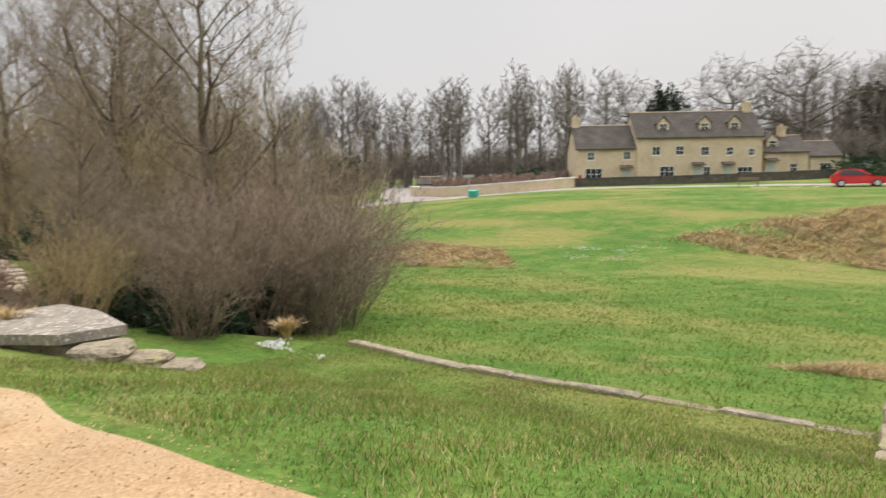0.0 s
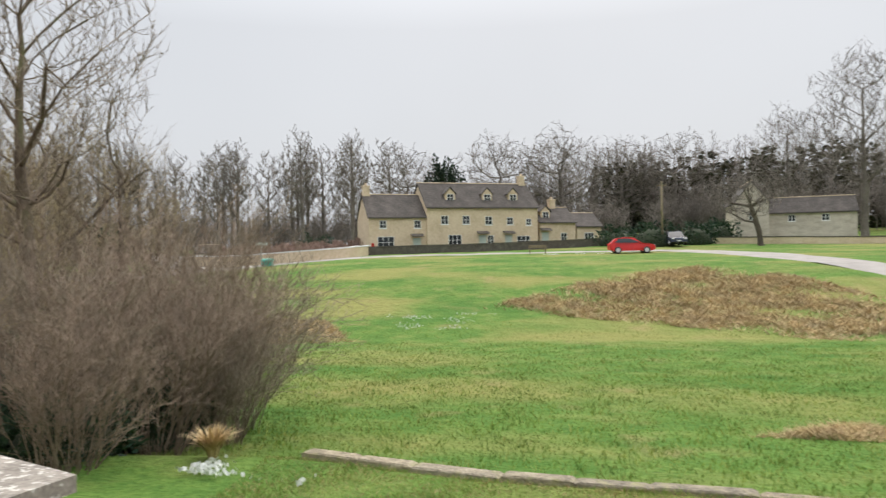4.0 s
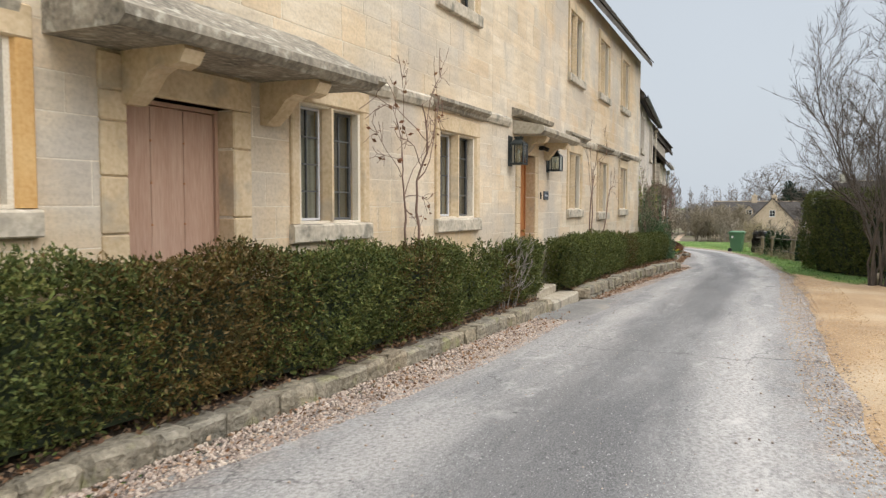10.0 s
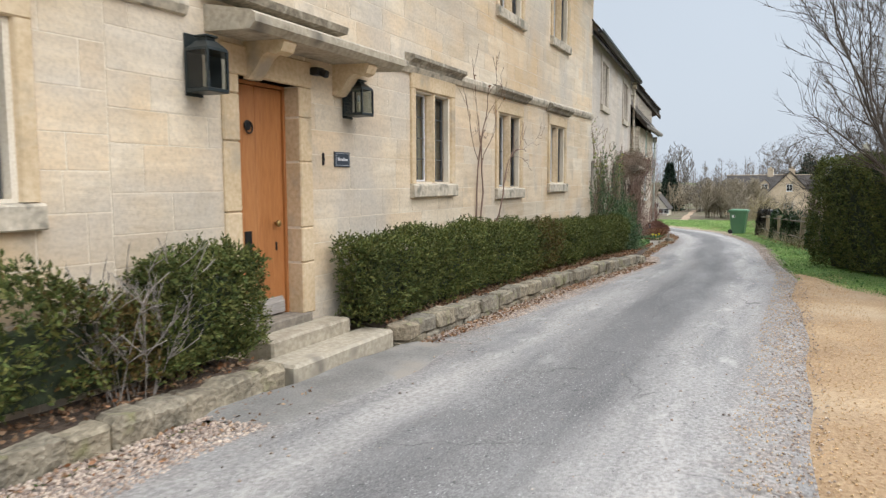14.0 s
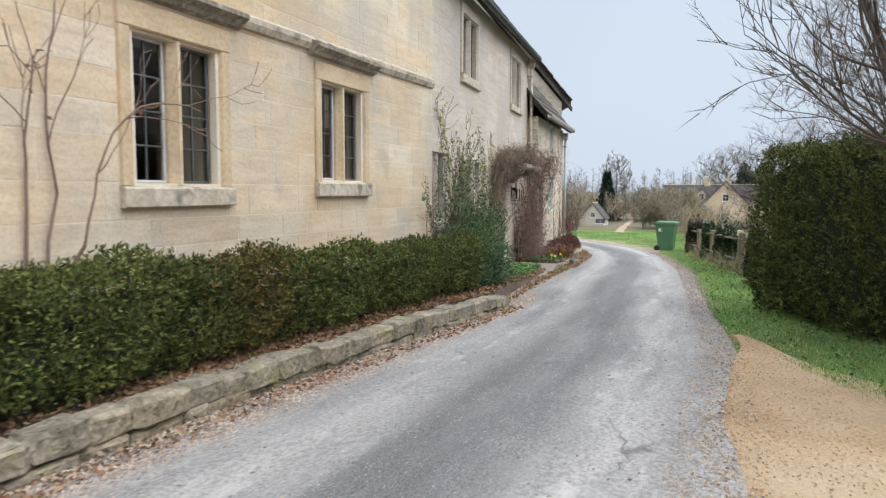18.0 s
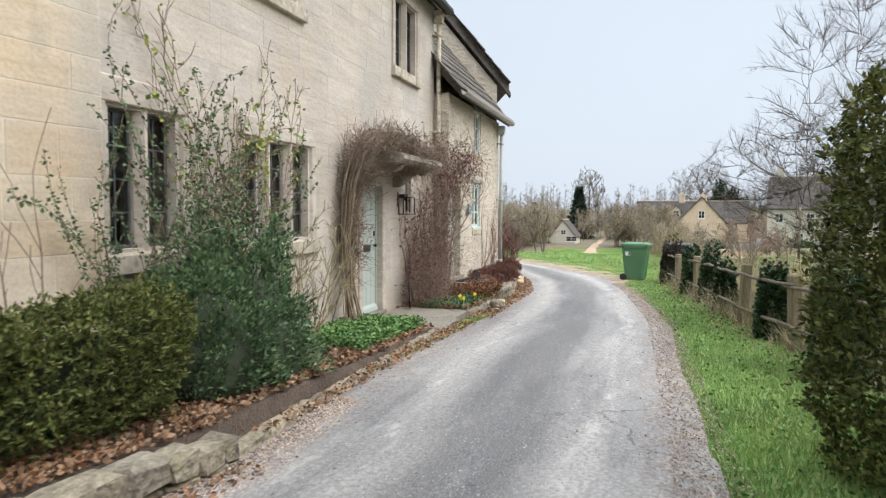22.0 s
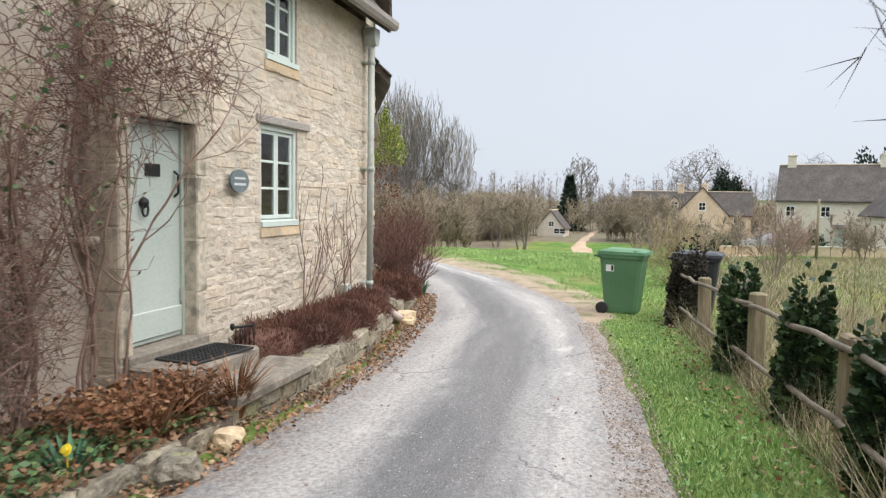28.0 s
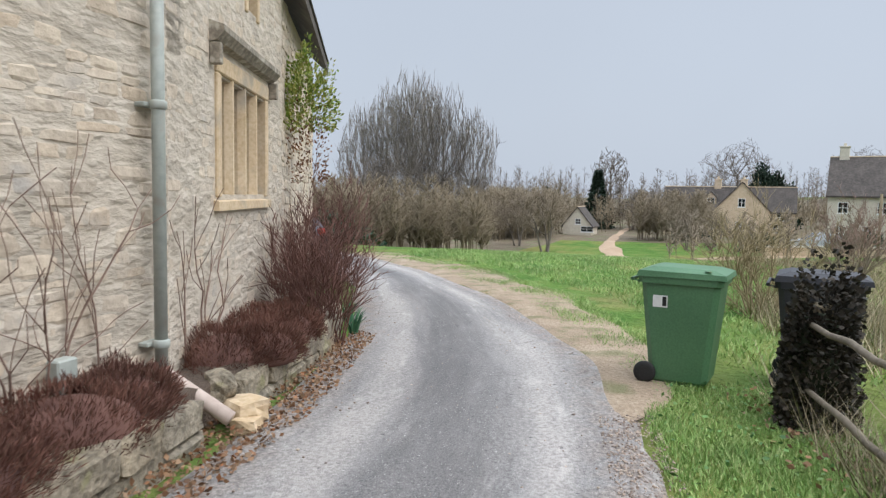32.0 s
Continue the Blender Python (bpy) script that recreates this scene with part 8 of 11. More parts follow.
# climbing plants
def climber(wall, x, z0, label, seed, height=2.4, stems=2, radius=0.016, kids=6, depth=2, spread=0.6, material=MAT_TWIGRED, leaves=0, leaf_mat=None, sway=0.25, out=0.05, thick=0.0, start=0.2, leaf=0.05):
    rng = np.random.default_rng(seed)
    t = thing("climbing_plant", wall_place(wall, x), label, "climber", "climbing plants")
    lim = out * 0.5
    sets = []
    for i in range(stems):
        o = {}
        grow(rng, (rng.uniform(-0.12, 0.12) * stems / 2, -out, z0 - 0.1), np.array([rng.uniform(-sway, sway), -0.02, 1.0]), height * rng.uniform(0.75, 1.1), radius * rng.uniform(0.7, 1.2), depth, o, kids, 0.42, spread, 0.16, 0.03, 0.16, start)
        segs = np.array([s for v in o.values() for s in v])
        for c in (1, 4):
            y = segs[:, c]
            segs[:, c] = np.where(y > -lim, -lim - 0.3 * np.abs(y + lim) * 0.3, np.maximum(y, -0.35 - thick))
        segs[:, 6:] = np.maximum(segs[:, 6:], 0.003)
        part("stem", sticks_mesh("stem", segs, material, 4), None, t)
        sets.append(segs)
    segs = np.concatenate(sets)
    if leaves:
        pick = rng.integers(0, len(segs), leaves)
        part("leaves", leaves_mesh("leaves", segs[pick, :3] + (segs[pick, 3:6] - segs[pick, :3]) * rng.uniform(0, 1, (leaves, 1)) + rng.normal(0, 0.012, (leaves, 3)), rng.normal(size=(leaves, 3)) + np.array([0, -0.5, -0.3]), leaf * rng.uniform(0.7, 1.4, leaves), leaf_mat, rng, 0.6), None, t)
    return t


climber("wall_3", -19.95, -0.05, "bare climbing rose trained up the house wall", 101, 2.5, 2, 0.024, kids=7, spread=1.0, leaves=90, leaf_mat=MAT_BRACKEN, sway=0.12, start=0.6)
climber("wall_4", -28.85, -0.1, "bare climbing rose with two bent stems", 102, 2.7, 3, 0.02, kids=4, depth=2, start=0.5, sway=0.15, leaves=12, leaf_mat=MAT_BRACKEN)
climber("wall_4", -34.7, -0.1, "thin bare climber on pale stone", 103, 1.5, 2, 0.01, kids=5, depth=1)
climber("wall_5", -36.9, -0.4, "tall sparse rose with yellowing leaves", 105, 3.3, 5, 0.014, kids=6, leaves=520, leaf_mat=MAT_STRAP, sway=0.12, thick=0.2)
climber("wall_5", -42.9, -0.7, "dense bare rose briar on the cottage wall", 106, 2.3, 3, 0.016, kids=6, depth=2, spread=0.9, leaves=200, leaf_mat=MAT_HEATHER, sway=0.45, thick=0.5)
climber("wall_5", -43.8, -0.7, "dense bare rose briar on the cottage wall", 107, 2.6, 3, 0.016, kids=6, depth=2, spread=0.9, leaves=160, leaf_mat=MAT_SHRUB, sway=0.4, thick=0.5)
climber("wall_6", -44.3, -0.6, "tangled bare climber over the green door", 108, 3.0, 3, 0.016, kids=5, depth=2, spread=0.9, sway=0.2, thick=0.25)
climber("wall_6", -47.3, -0.66, "thin bare rose stems against rubble wall", 109, 1.5, 5, 0.01, kids=6, depth=1, sway=0.6)
climber("wall_6", -48.4, -0.68, "thin bare rose stems against rubble wall", 110, 1.6, 6, 0.011, kids=6, depth=1, sway=0.55)
climber("wall_7", -49.9, -0.7, "thin bare rose stems against rubble wall", 111, 1.3, 4, 0.009, kids=5, depth=1, sway=0.5)
# creeper over the sage door canopy
rng = np.random.default_rng(112)
segs = []
for i in range(900):
    a = np.array([rng.uniform(-0.95, 1.3), -rng.uniform(0.05, 0.7), 1.72 + rng.normal(0, 0.08)])
    b = a + np.array([rng.normal(0, 0.2), rng.normal(0, 0.07), rng.normal(0.02, 0.07)])
    segs.append((*a, *b, 0.005, 0.003))
for i in range(220):
    a = np.array([rng.uniform(-0.9, 1.4), -rng.uniform(0.25, 0.74), 1.66])
    b = a + np.array([rng.normal(0, 0.1), rng.normal(0, 0.05), rng.uniform(-0.3, 0.25)])
    segs.append((*a, *b, 0.004, 0.003))
cr = thing("climbing_plant", wall_place("wall_5", -41.5), "dry tangled creeper heaped on the stone canopy", "climber", "climbing plants")
part("stem_tangle", sticks_mesh("stem_tangle", segs, MAT_TWIGRED, 3), None, cr)
def tangle(place, label, seed, masses, length, radius, material, leaves=0, leaf_mat=None, flat=1.0, name="climbing_plant", category="climber", group="climbing plants"):
    """A knotted mass of thin curling stems. masses: (centre, radii, count) ellipsoids."""
    rng = np.random.default_rng(seed)
    t = thing(name, place, label, category, group)
    for c, r, count in masses:
        v = rng.normal(size=(count, 3))
        v /= np.linalg.norm(v, axis=1, keepdims=True)
        lump = 1 + 0.3 * np.sin(v[:, :1] * 5 + seed) * np.sin(v[:, 2:] * 6 + 2 * seed)
        p = np.array(c) + v * rng.uniform(0.1, 1, (count, 1)) ** 0.5 * lump * np.array(r)
        d = rng.normal(size=(count, 3)) * np.array([1, flat, 1]) + np.array([0, 0, 0.3])
        d /= np.linalg.norm(d, axis=1, keepdims=True)
        segs = []
        for k in range(3):
            q = p + d * length * rng.uniform(0.2, 0.5, (count, 1))
            q[:, 1] = np.minimum(q[:, 1], -0.02)
            ra = radius * (1 - 0.25 * k)
            segs.append(np.concatenate([p, q, np.full((count, 1), ra), np.full((count, 1), ra * 0.75)], 1))
            p, d = q, d + rng.normal(0, 0.6, (count, 3))
            d /= np.linalg.norm(d, axis=1, keepdims=True)
        segs = np.concatenate(segs)
        segs[:, 1] = np.minimum(segs[:, 1], -0.02)
        part("stem_tangle", sticks_mesh("stem_tangle", segs, material, 3), None, t)
        if leaves:
            k = rng.integers(0, len(segs), int(leaves * count / 1000))
            part("leaves", leaves_mesh("leaves", segs[k, 3:6], rng.normal(size=(len(k), 3)), 0.035 * rng.uniform(0.6, 1.4, len(k)), leaf_mat, rng, 0.6), None, t)
    return t


def woody_bundle(place, label, seed, count, path, spread, radius, material):
    """Fibrous stems climbing side by side along a path of (x, y, z, width) points."""
    rng = np.random.default_rng(seed)
    t = thing("climbing_plant", place, label, "climber", "climbing plants")
    w = np.array(path)
    u = np.linspace(0, 1, len(w))
    for i in range(count):
        off = rng.normal(0, 1, 3) * np.array([1, 0.6, 0.3])
        ph, end = rng.uniform(0, 6.28), rng.uniform(0.7, 1.0)
        k = np.linspace(0, end, 13)
        pts = np.stack([np.interp(k, u, w[:, a]) for a in range(3)], 1) + off * np.interp(k, u, w[:, 3])[:, None] + np.stack([np.sin(k * 14 + ph), 0.4 * np.cos(k * 11 + ph), 0 * k], 1) * spread
        pts[:, 1] = np.minimum(pts[:, 1], -0.03)
        r = radius * rng.uniform(0.5, 1.3) * (1 - 0.5 * k)
        part("stem", sticks_mesh("stem", [(*pts[a], *pts[a + 1], r[a], r[a + 1]) for a in range(12)], material, 5), None, t)
    return t


woody_bundle(wall_place("wall_5", -39.75), "pale twisted creeper stems rising to the canopy", 127, 24, [(0.0, -0.3, -0.62, 0.13), (0.05, -0.2, -0.1, 0.05), (0.12, -0.16, 0.6, 0.075), (0.22, -0.18, 1.2, 0.11), (0.38, -0.26, 1.7, 0.15), (0.9, -0.35, 1.86, 0.12)], 0.045, 0.012, MAT_STRAWSTEM)
tangle(wall_place("wall_5", -40.0), "brown fibrous creeper heaped beside the canopy", 128, [((0.0, -0.16, 0.7), (0.2, 0.12, 0.85), 640), ((0.2, -0.22, 1.5), (0.36, 0.2, 0.42), 560), ((0.9, -0.4, 1.8), (0.85, 0.34, 0.14), 1300), ((0.5, -0.3, 1.6), (0.75, 0.3, 0.5), 120), ((1.7, -0.5, 1.66), (0.6, 0.3, 0.2), 500)], 0.32, 0.0042, MAT_BRIAR, 60, MAT_BRACKEN)
tangle(wall_place("wall_5", -43.2), "dense brown bare rose bush against the cottage", 113, [((-0.1, -0.38, 0.0), (0.8, 0.36, 0.6), 900), ((0.3, -0.34, 0.75), (0.75, 0.3, 0.6), 330), ((-0.6, -0.42, -0.35), (0.5, 0.32, 0.32), 480), ((0.1, -0.36, 0.5), (1.05, 0.36, 0.95), 200)], 0.36, 0.0034, MAT_TWIGRED, 420, MAT_HEATHER)
tangle(wall_place("wall_5", -43.9), "arching bare rose stems over the green door", 114, [((0.0, -0.5, 1.5), (0.65, 0.3, 0.55), 260), ((0.9, -0.55, 1.75), (0.7, 0.25, 0.3), 240)], 0.5, 0.0038, MAT_TWIGMAROON, 60, MAT_SHRUB)
for k, (x, z0, z1) in enumerate(((-42.75, -0.7, 1.3), (-43.5, -0.72, 1.5), (-44.05, -0.72, 1.9))):
    woody_bundle(wall_place("wall_5", x), "dark bent rose trunk beside the cottage door", 128 + k, 3, [(0.0, -0.3, z0, 0.03), (0.1, -0.34, z0 + 0.7, 0.05), (-0.06, -0.3, (z0 + z1) / 2 + 0.3, 0.07), (0.15, -0.28, z1, 0.12)], 0.05, 0.017, MAT_TWIGRED)
tangle(wall_place("wall_5", -43.7), "leafy rose shoots by the downpipe", 131, [((0.35, -0.25, 2.05), (0.75, 0.16, 0.2), 90)], 0.4, 0.004, MAT_TWIGRED, 2600, MAT_SHRUB)
thicket(pose(-52.3, -3.0, -1.0), "rusty bare shrub at the wall corner", 116, 1.4, 50, 0.2, MAT_TWIGMAROON, 1, 9, "rose bushes", 0.3, 0.01)
thicket(pose(-53.6, -3.75, -1.1), "rusty bare shrub at the wall corner", 117, 1.9, 50, 0.22, MAT_TWIGMAROON, 1, 9, "rose bushes", 0.35, 0.01)
leaf_mound("ivy", pose(-53.75, -4.05, 1.45), "yellow-green ivy high on the end wall", "ivy", 118, (0.42, 0.3, 0.95), 3200, 0.055, MAT_STRAP, lumpy=0.4)
leaf_mound("ivy", pose(-53.8, -4.08, 0.75), "thin reddish leaves below the ivy", "ivy", 119, (0.34, 0.26, 1.0), 700, 0.05, MAT_BRACKEN, lumpy=0.4)
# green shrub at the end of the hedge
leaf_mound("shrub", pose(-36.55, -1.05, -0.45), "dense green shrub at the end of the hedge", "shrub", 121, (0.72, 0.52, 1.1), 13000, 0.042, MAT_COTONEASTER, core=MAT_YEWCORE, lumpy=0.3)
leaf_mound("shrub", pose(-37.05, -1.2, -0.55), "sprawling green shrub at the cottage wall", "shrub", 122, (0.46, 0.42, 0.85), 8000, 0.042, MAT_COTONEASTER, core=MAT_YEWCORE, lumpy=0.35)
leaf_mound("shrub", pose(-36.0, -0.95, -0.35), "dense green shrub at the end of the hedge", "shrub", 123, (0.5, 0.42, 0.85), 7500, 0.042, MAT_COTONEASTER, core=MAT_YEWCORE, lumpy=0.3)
climber("wall_5", -36.5, -0.3, "upright leafy shoots above the green shrub", 124, 2.2, 14, 0.009, kids=6, depth=1, leaves=5200, leaf_mat=MAT_COTONEASTER, leaf=0.032, sway=0.14, out=0.35, thick=0.4)
climber("wall_5", -36.95, -0.3, "upright leafy shoots above the green shrub", 125, 1.7, 12, 0.009, kids=6, depth=1, leaves=3800, leaf_mat=MAT_COTONEASTER, leaf=0.032, sway=0.2, out=0.35, thick=0.4)
thicket(pose(-38.3, -1.5, -0.6), "bare olive-brown shrub fanned against the cottage", 126, 1.5, 11, 0.45, MAT_TWIGGOLD, 2, 5, "rose bushes", 0.12, 0.013, fuzz=(7, 0.16, 0.003, 1))
thicket(pose(-39.0, -1.66, -0.6), "two thin bare stems leaning on the cottage wall", 129, 1.2, 3, 0.3, MAT_TWIGDARK, 1, 4, "rose bushes", 0.08, 0.009)


def ground_leaves(name, label, category, seed, outline, count, size, material, up=0.06, lift=0.0, kind="stuff", base=None):
    """Loose leaves or low cover spread over an outline."""
    rng = np.random.default_rng(seed)
    p = np.array(outline)
    pts = np.zeros((0, 2))
    while len(pts) < count:
        q = rng.uniform(p.min(0), p.max(0), (count * 2, 2))
        pts = np.concatenate([pts, q[inside(q[:, 0], q[:, 1], outline)]])
    pts = pts[:count]
    z = (land(pts[:, 0], pts[:, 1]) if base is None else np.interp(pts[:, 0], *zip(*sorted(base)))) + lift + rng.uniform(0, up, count)
    pos = np.concatenate([pts, z[:, None]], 1)
    d = np.concatenate([rng.normal(size=(count, 2)), rng.uniform(0.0, 0.5, (count, 1))], 1)
    return tagged(new(name, leaves_mesh(name, pos, d, size * rng.uniform(0.6, 1.4, count), material, rng, 0.6)), label, category, kind=kind)


ground_leaves("ground_cover", "low green ground cover by the sage door", "ground cover", 131, [(-38.2, -0.75), (-40.4, -0.9), (-40.3, -1.85), (-38.4, -1.75)], 8000, 0.042, MAT_COVER, 0.12, 0.0, base=[(-41, -0.62), (-38, -0.52)])
ground_leaves("leaf_litter", "brown fallen leaves along the kerb", "leaf litter", 132, [(-35.8, -0.3), (-38.5, -0.4), (-41.5, -0.55), (-41.5, -0.85), (-38.5, -0.8), (-35.8, -0.55)], 1600, 0.045, MAT_LITTER, 0.03, 0.03)
ground_leaves("leaf_litter", "brown fallen leaves over the shrub bed", "leaf litter", 136, [(-36.6, -0.55), (-38.5, -0.68), (-40.5, -0.85), (-40.4, -1.1), (-38.5, -1.0), (-36.6, -0.85)], 2200, 0.05, MAT_LITTER, 0.03, 0.02, base=[(-35.6, -0.42), (-38, -0.56), (-41, -0.66)])
ground_leaves("leaf_litter", "brown fallen leaves along the stone edging", "leaf litter", 133, [(-42.2, -0.5), (-47, -0.9), (-50, -1.6), (-53, -2.6), (-53.2, -3.0), (-49.6, -2.1), (-46.6, -1.4), (-42.2, -0.95)], 5000, 0.04, MAT_LITTER, 0.025, 0.03)
ground_leaves("leaf_litter", "dead leaves under the hedge", "leaf litter", 134, [(-13, -1.48), (-21.6, -1.12), (-23.4, -1.02), (-23.4, -1.3), (-18, -1.5), (-13, -1.75)], 1800, 0.04, MAT_LITTER, 0.03, 0.01, base=[(-9, -0.12), (-15, -0.17), (-24, -0.2)])
ground_leaves("leaf_litter", "dead leaves under the hedge", "leaf litter", 135, [(-25.3, -0.92), (-30, -0.8), (-33.2, -0.55), (-35.4, -0.36), (-35.4, -0.75), (-30, -1.0), (-25.3, -1.2)], 3000, 0.04, MAT_LITTER, 0.03, 0.01, base=[(-25, -0.24), (-30, -0.3), (-33, -0.34), (-36, -0.44)])
HB = [(-45, -0.62), (-49, -0.66), (-53, -0.8)]
for k, (x, y, r) in enumerate(((-46.1, -1.78, 0.4), (-46.8, -1.85, 0.45), (-47.5, -1.95, 0.45), (-48.2, -2.0, 0.45), (-48.68, -2.1, 0.3), (-50.1, -2.5, 0.4), (-50.9, -2.75, 0.42), (-51.6, -3.05, 0.42), (-46.5, -1.55, 0.3), (-47.4, -1.68, 0.3), (-50.4, -2.3, 0.3), (-51.3, -2.65, 0.3))):
    leaf_mound("heather", pose(x, y, float(np.interp(x, *zip(*sorted(HB)))) - 0.02), "red-brown dormant heather in the raised bed", "heather", 140 + k, (r * 1.2, r, 0.26), 5200, 0.06, MAT_HEATHER, width=0.1, core=MAT_TWIGMAROON, group="heather clumps", lumpy=0.15, up=0.8)
for k, (x, y) in enumerate(((-44.2, -1.2), (-44.6, -1.12), (-43.8, -1.15))):
    strap_plant(pose(x, y, -0.78), "rusty dead fern by the doorstep", 155 + k, 0.5, 120, MAT_BRACKEN, 0.006, 0.95, "fern")
for k, (x, y, mat, lab) in enumerate(((-42.35, -1.5, MAT_DAFF, "clump of daffodil leaves"), (-43.2, -1.15, MAT_DAFF, "clump of daffodil leaves"), (-42.6, -1.1, MAT_DAFF, "clump of daffodil leaves in bud"), (-53.0, -2.9, MAT_DAFF, "clump of green blades at the wall corner"), (-53.5, -3.25, MAT_DAFF, "clump of green blades at the wall corner"))):
    strap_plant(pose(x, y, -0.78 if x > -50 else -1.05), lab, 160 + k, 0.34, 34, mat, 0.009, 0.75, "daffodils")
for x, y in ((-42.5, -1.06), (-42.75, -1.2), (-43.1, -1.05)):
    fl = part("daffodil_flower", Shape().lathe([(0.012, 0), (0.02, 0.03), (0.026, 0.035)], 8, Matrix.Rotation(radians(70), 4, "Y")).lathe([(0.004, 0.0), (0.045, 0.004), (0.044, 0.008)], 6, Matrix.Rotation(radians(70), 4, "Y")).tube([(0, 0, 0), (0.0, 0, -0.36)], 0.004, 5), MAT_YELLOW)
    fl.matrix_basis = pose(x, y, -0.5) @ Matrix.Diagonal((0.75, 0.75, 0.75, 1))
    tagged(fl, "single yellow daffodil flower", "flower", "daffodil flowers")

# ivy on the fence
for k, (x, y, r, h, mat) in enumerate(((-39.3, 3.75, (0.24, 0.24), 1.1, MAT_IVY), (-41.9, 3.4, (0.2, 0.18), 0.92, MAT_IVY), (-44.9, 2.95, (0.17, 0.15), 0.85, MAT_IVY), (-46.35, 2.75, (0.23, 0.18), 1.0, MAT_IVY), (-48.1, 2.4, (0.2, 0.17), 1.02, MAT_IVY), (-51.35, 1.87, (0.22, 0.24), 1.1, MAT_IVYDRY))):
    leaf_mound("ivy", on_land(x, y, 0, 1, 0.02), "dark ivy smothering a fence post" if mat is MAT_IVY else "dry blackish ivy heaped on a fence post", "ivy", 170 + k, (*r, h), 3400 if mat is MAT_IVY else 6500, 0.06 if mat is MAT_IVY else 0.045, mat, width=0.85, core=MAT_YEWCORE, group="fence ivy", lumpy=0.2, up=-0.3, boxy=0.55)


def blades(name, label, seed, outline, count, height, material, width=0.005, lean=0.4, keep_out=None, fade=False, patchy=False):
    rng = np.random.default_rng(seed)
    p = np.array(outline)
    pts = np.zeros((0, 2))
    while len(pts) < count:
        q = rng.uniform(p.min(0), p.max(0), (count * 2, 2))
        ok = inside(q[:, 0], q[:, 1], outline)
        if fade:
            ok &= rng.uniform(0, 1, len(q)) ** 0.6 > (q[:, 1] - p[:, 1].min()) / np.ptp(p[:, 1])
        if keep_out is not None:
            ok &= ~inside(q[:, 0], q[:, 1], keep_out)
        pts = np.concatenate([pts, q[ok]])
    pts = pts[:count]
    if patchy:
        mid_, half = (p.min(0) + p.max(0)) / 2, np.ptp(p, axis=0) / 2
        edge = np.linalg.norm((pts - mid_) / half, axis=1)
        keep_ = np.sin(pts[:, 0] * 0.9 + 2 * np.sin(pts[:, 1] * 0.6)) + np.sin(pts[:, 1] * 1.3 + pts[:, 0] * 0.5) + rng.normal(0, 0.9, count) > 2.2 * edge - 2.2
        pts = pts[keep_]
        count = len(pts)
    pos = np.concatenate([pts, land(pts[:, 0], pts[:, 1])[:, None] - 0.01], 1)
    clump = 0.7 + 0.6 * (np.sin(pts[:, 0] * 3.1 + 1.7 * np.sin(pts[:, 1] * 2.3)) * 0.5 + 0.5)
    return tagged(new(name, blades_mesh(name, pos, height * rng.uniform(0.4, 1.3, count) * clump, material, rng, width, lean)), label, "grass", kind="stuff")


VERGE = [(-31.3, 3.9), (-32.0, 3.62), (-32.9, 3.3), (-34.0, 3.02), (-36, 2.62), (-39.5, 2.38), (-43, 2.1), (-48, 1.3), (-51, 0.68), (-52.2, 0.7), (-52.6, 2.0), (-49.6, 2.6), (-43.5, 3.6), (-38.5, 4.4), (-36.6, 3.3), (-33.6, 4.6), (-32.0, 5.0)]
blades("verge_grass", "short bright green grass on the verge", 181, VERGE, 140000, 0.055, MAT_VERGE, 0.007)
blades("lawn_grass", "mown lawn grass with yellowed patches", 182, [(-8.2, 3.2), (-6.3, 3.45), (-3.9, 3.15), (-2.4, 2.85), (2.5, 2.4), (1.2, 9.4), (-3, 10.0), (-8.6, 10.9)], 80000, 0.055, MAT_GRASS, 0.006)
blades("lawn_straw", "dry straw-coloured blades in the lawn", 183, [(-8.2, 3.2), (-6.3, 3.45), (-3.9, 3.15), (-2.4, 2.85), (2.5, 2.4), (1.2, 9.4), (-3, 10.0), (-8.6, 10.9)], 42000, 0.05, MAT_STRAW, 0.005)
blades("field_grass", "long meadow grass beyond the low wall", 184, [(-10.5, 11.0), (3, 9.8), (14, 9), (34, 40), (-26, 40)], 110000, 0.09, MAT_GRASS, 0.012, fade=True)
blades("bank_grass", "green grass on the bank beyond the bend", 185, [(-53, 1.4), (-58.5, -0.5), (-63, -3.8), (-67.5, -8.8), (-76, -10), (-78, 4), (-62, 8), (-53, 5)], 60000, 0.09, MAT_VERGE, 0.012, 0.5)
blades("dry_weeds", "dead pale weeds beyond the fence", 186, [(-38.5, 4.6), (-43.5, 3.5), (-49.6, 2.5), (-52, 2.4), (-54, 9), (-48, 13), (-39, 12)], 42000, 0.42, MAT_WEED, 0.006, 0.45)
blades("dry_weeds", "dead pale stalks along the fence foot", 187, [(-38.5, 4.0), (-43.2, 3.0), (-49.6, 2.0), (-51.8, 1.6), (-51.8, 2.0), (-49.6, 2.4), (-43.2, 3.4), (-38.5, 4.4)], 4200, 0.4, MAT_WEED, 0.004, 0.5)
blades("mound_grass", "long tawny dead grass on the field bank", 188, [(-9, 41), (-3, 47), (4.5, 51.5), (10, 48), (15, 38), (14, 33.5), (8, 33.5), (2, 36.5), (-4, 39)], 60000, 0.22, MAT_STRAW, 0.03, 1.1, patchy=True)
blades("mound_grass", "tawny dead grass patch in the field", 189, [(-1.2, 14.6), (0.6, 15.6), (2.6, 15.2), (1.6, 14.2)], 3500, 0.14, MAT_STRAW, 0.012, 1.0, patchy=True)
blades("mound_grass", "tawny dead grass by the far lane", 190, [(-24, 40), (-17, 38), (-14, 33), (-19, 32), (-26, 36)], 14000, 0.22, MAT_STRAW, 0.03, 1.0, patchy=True)
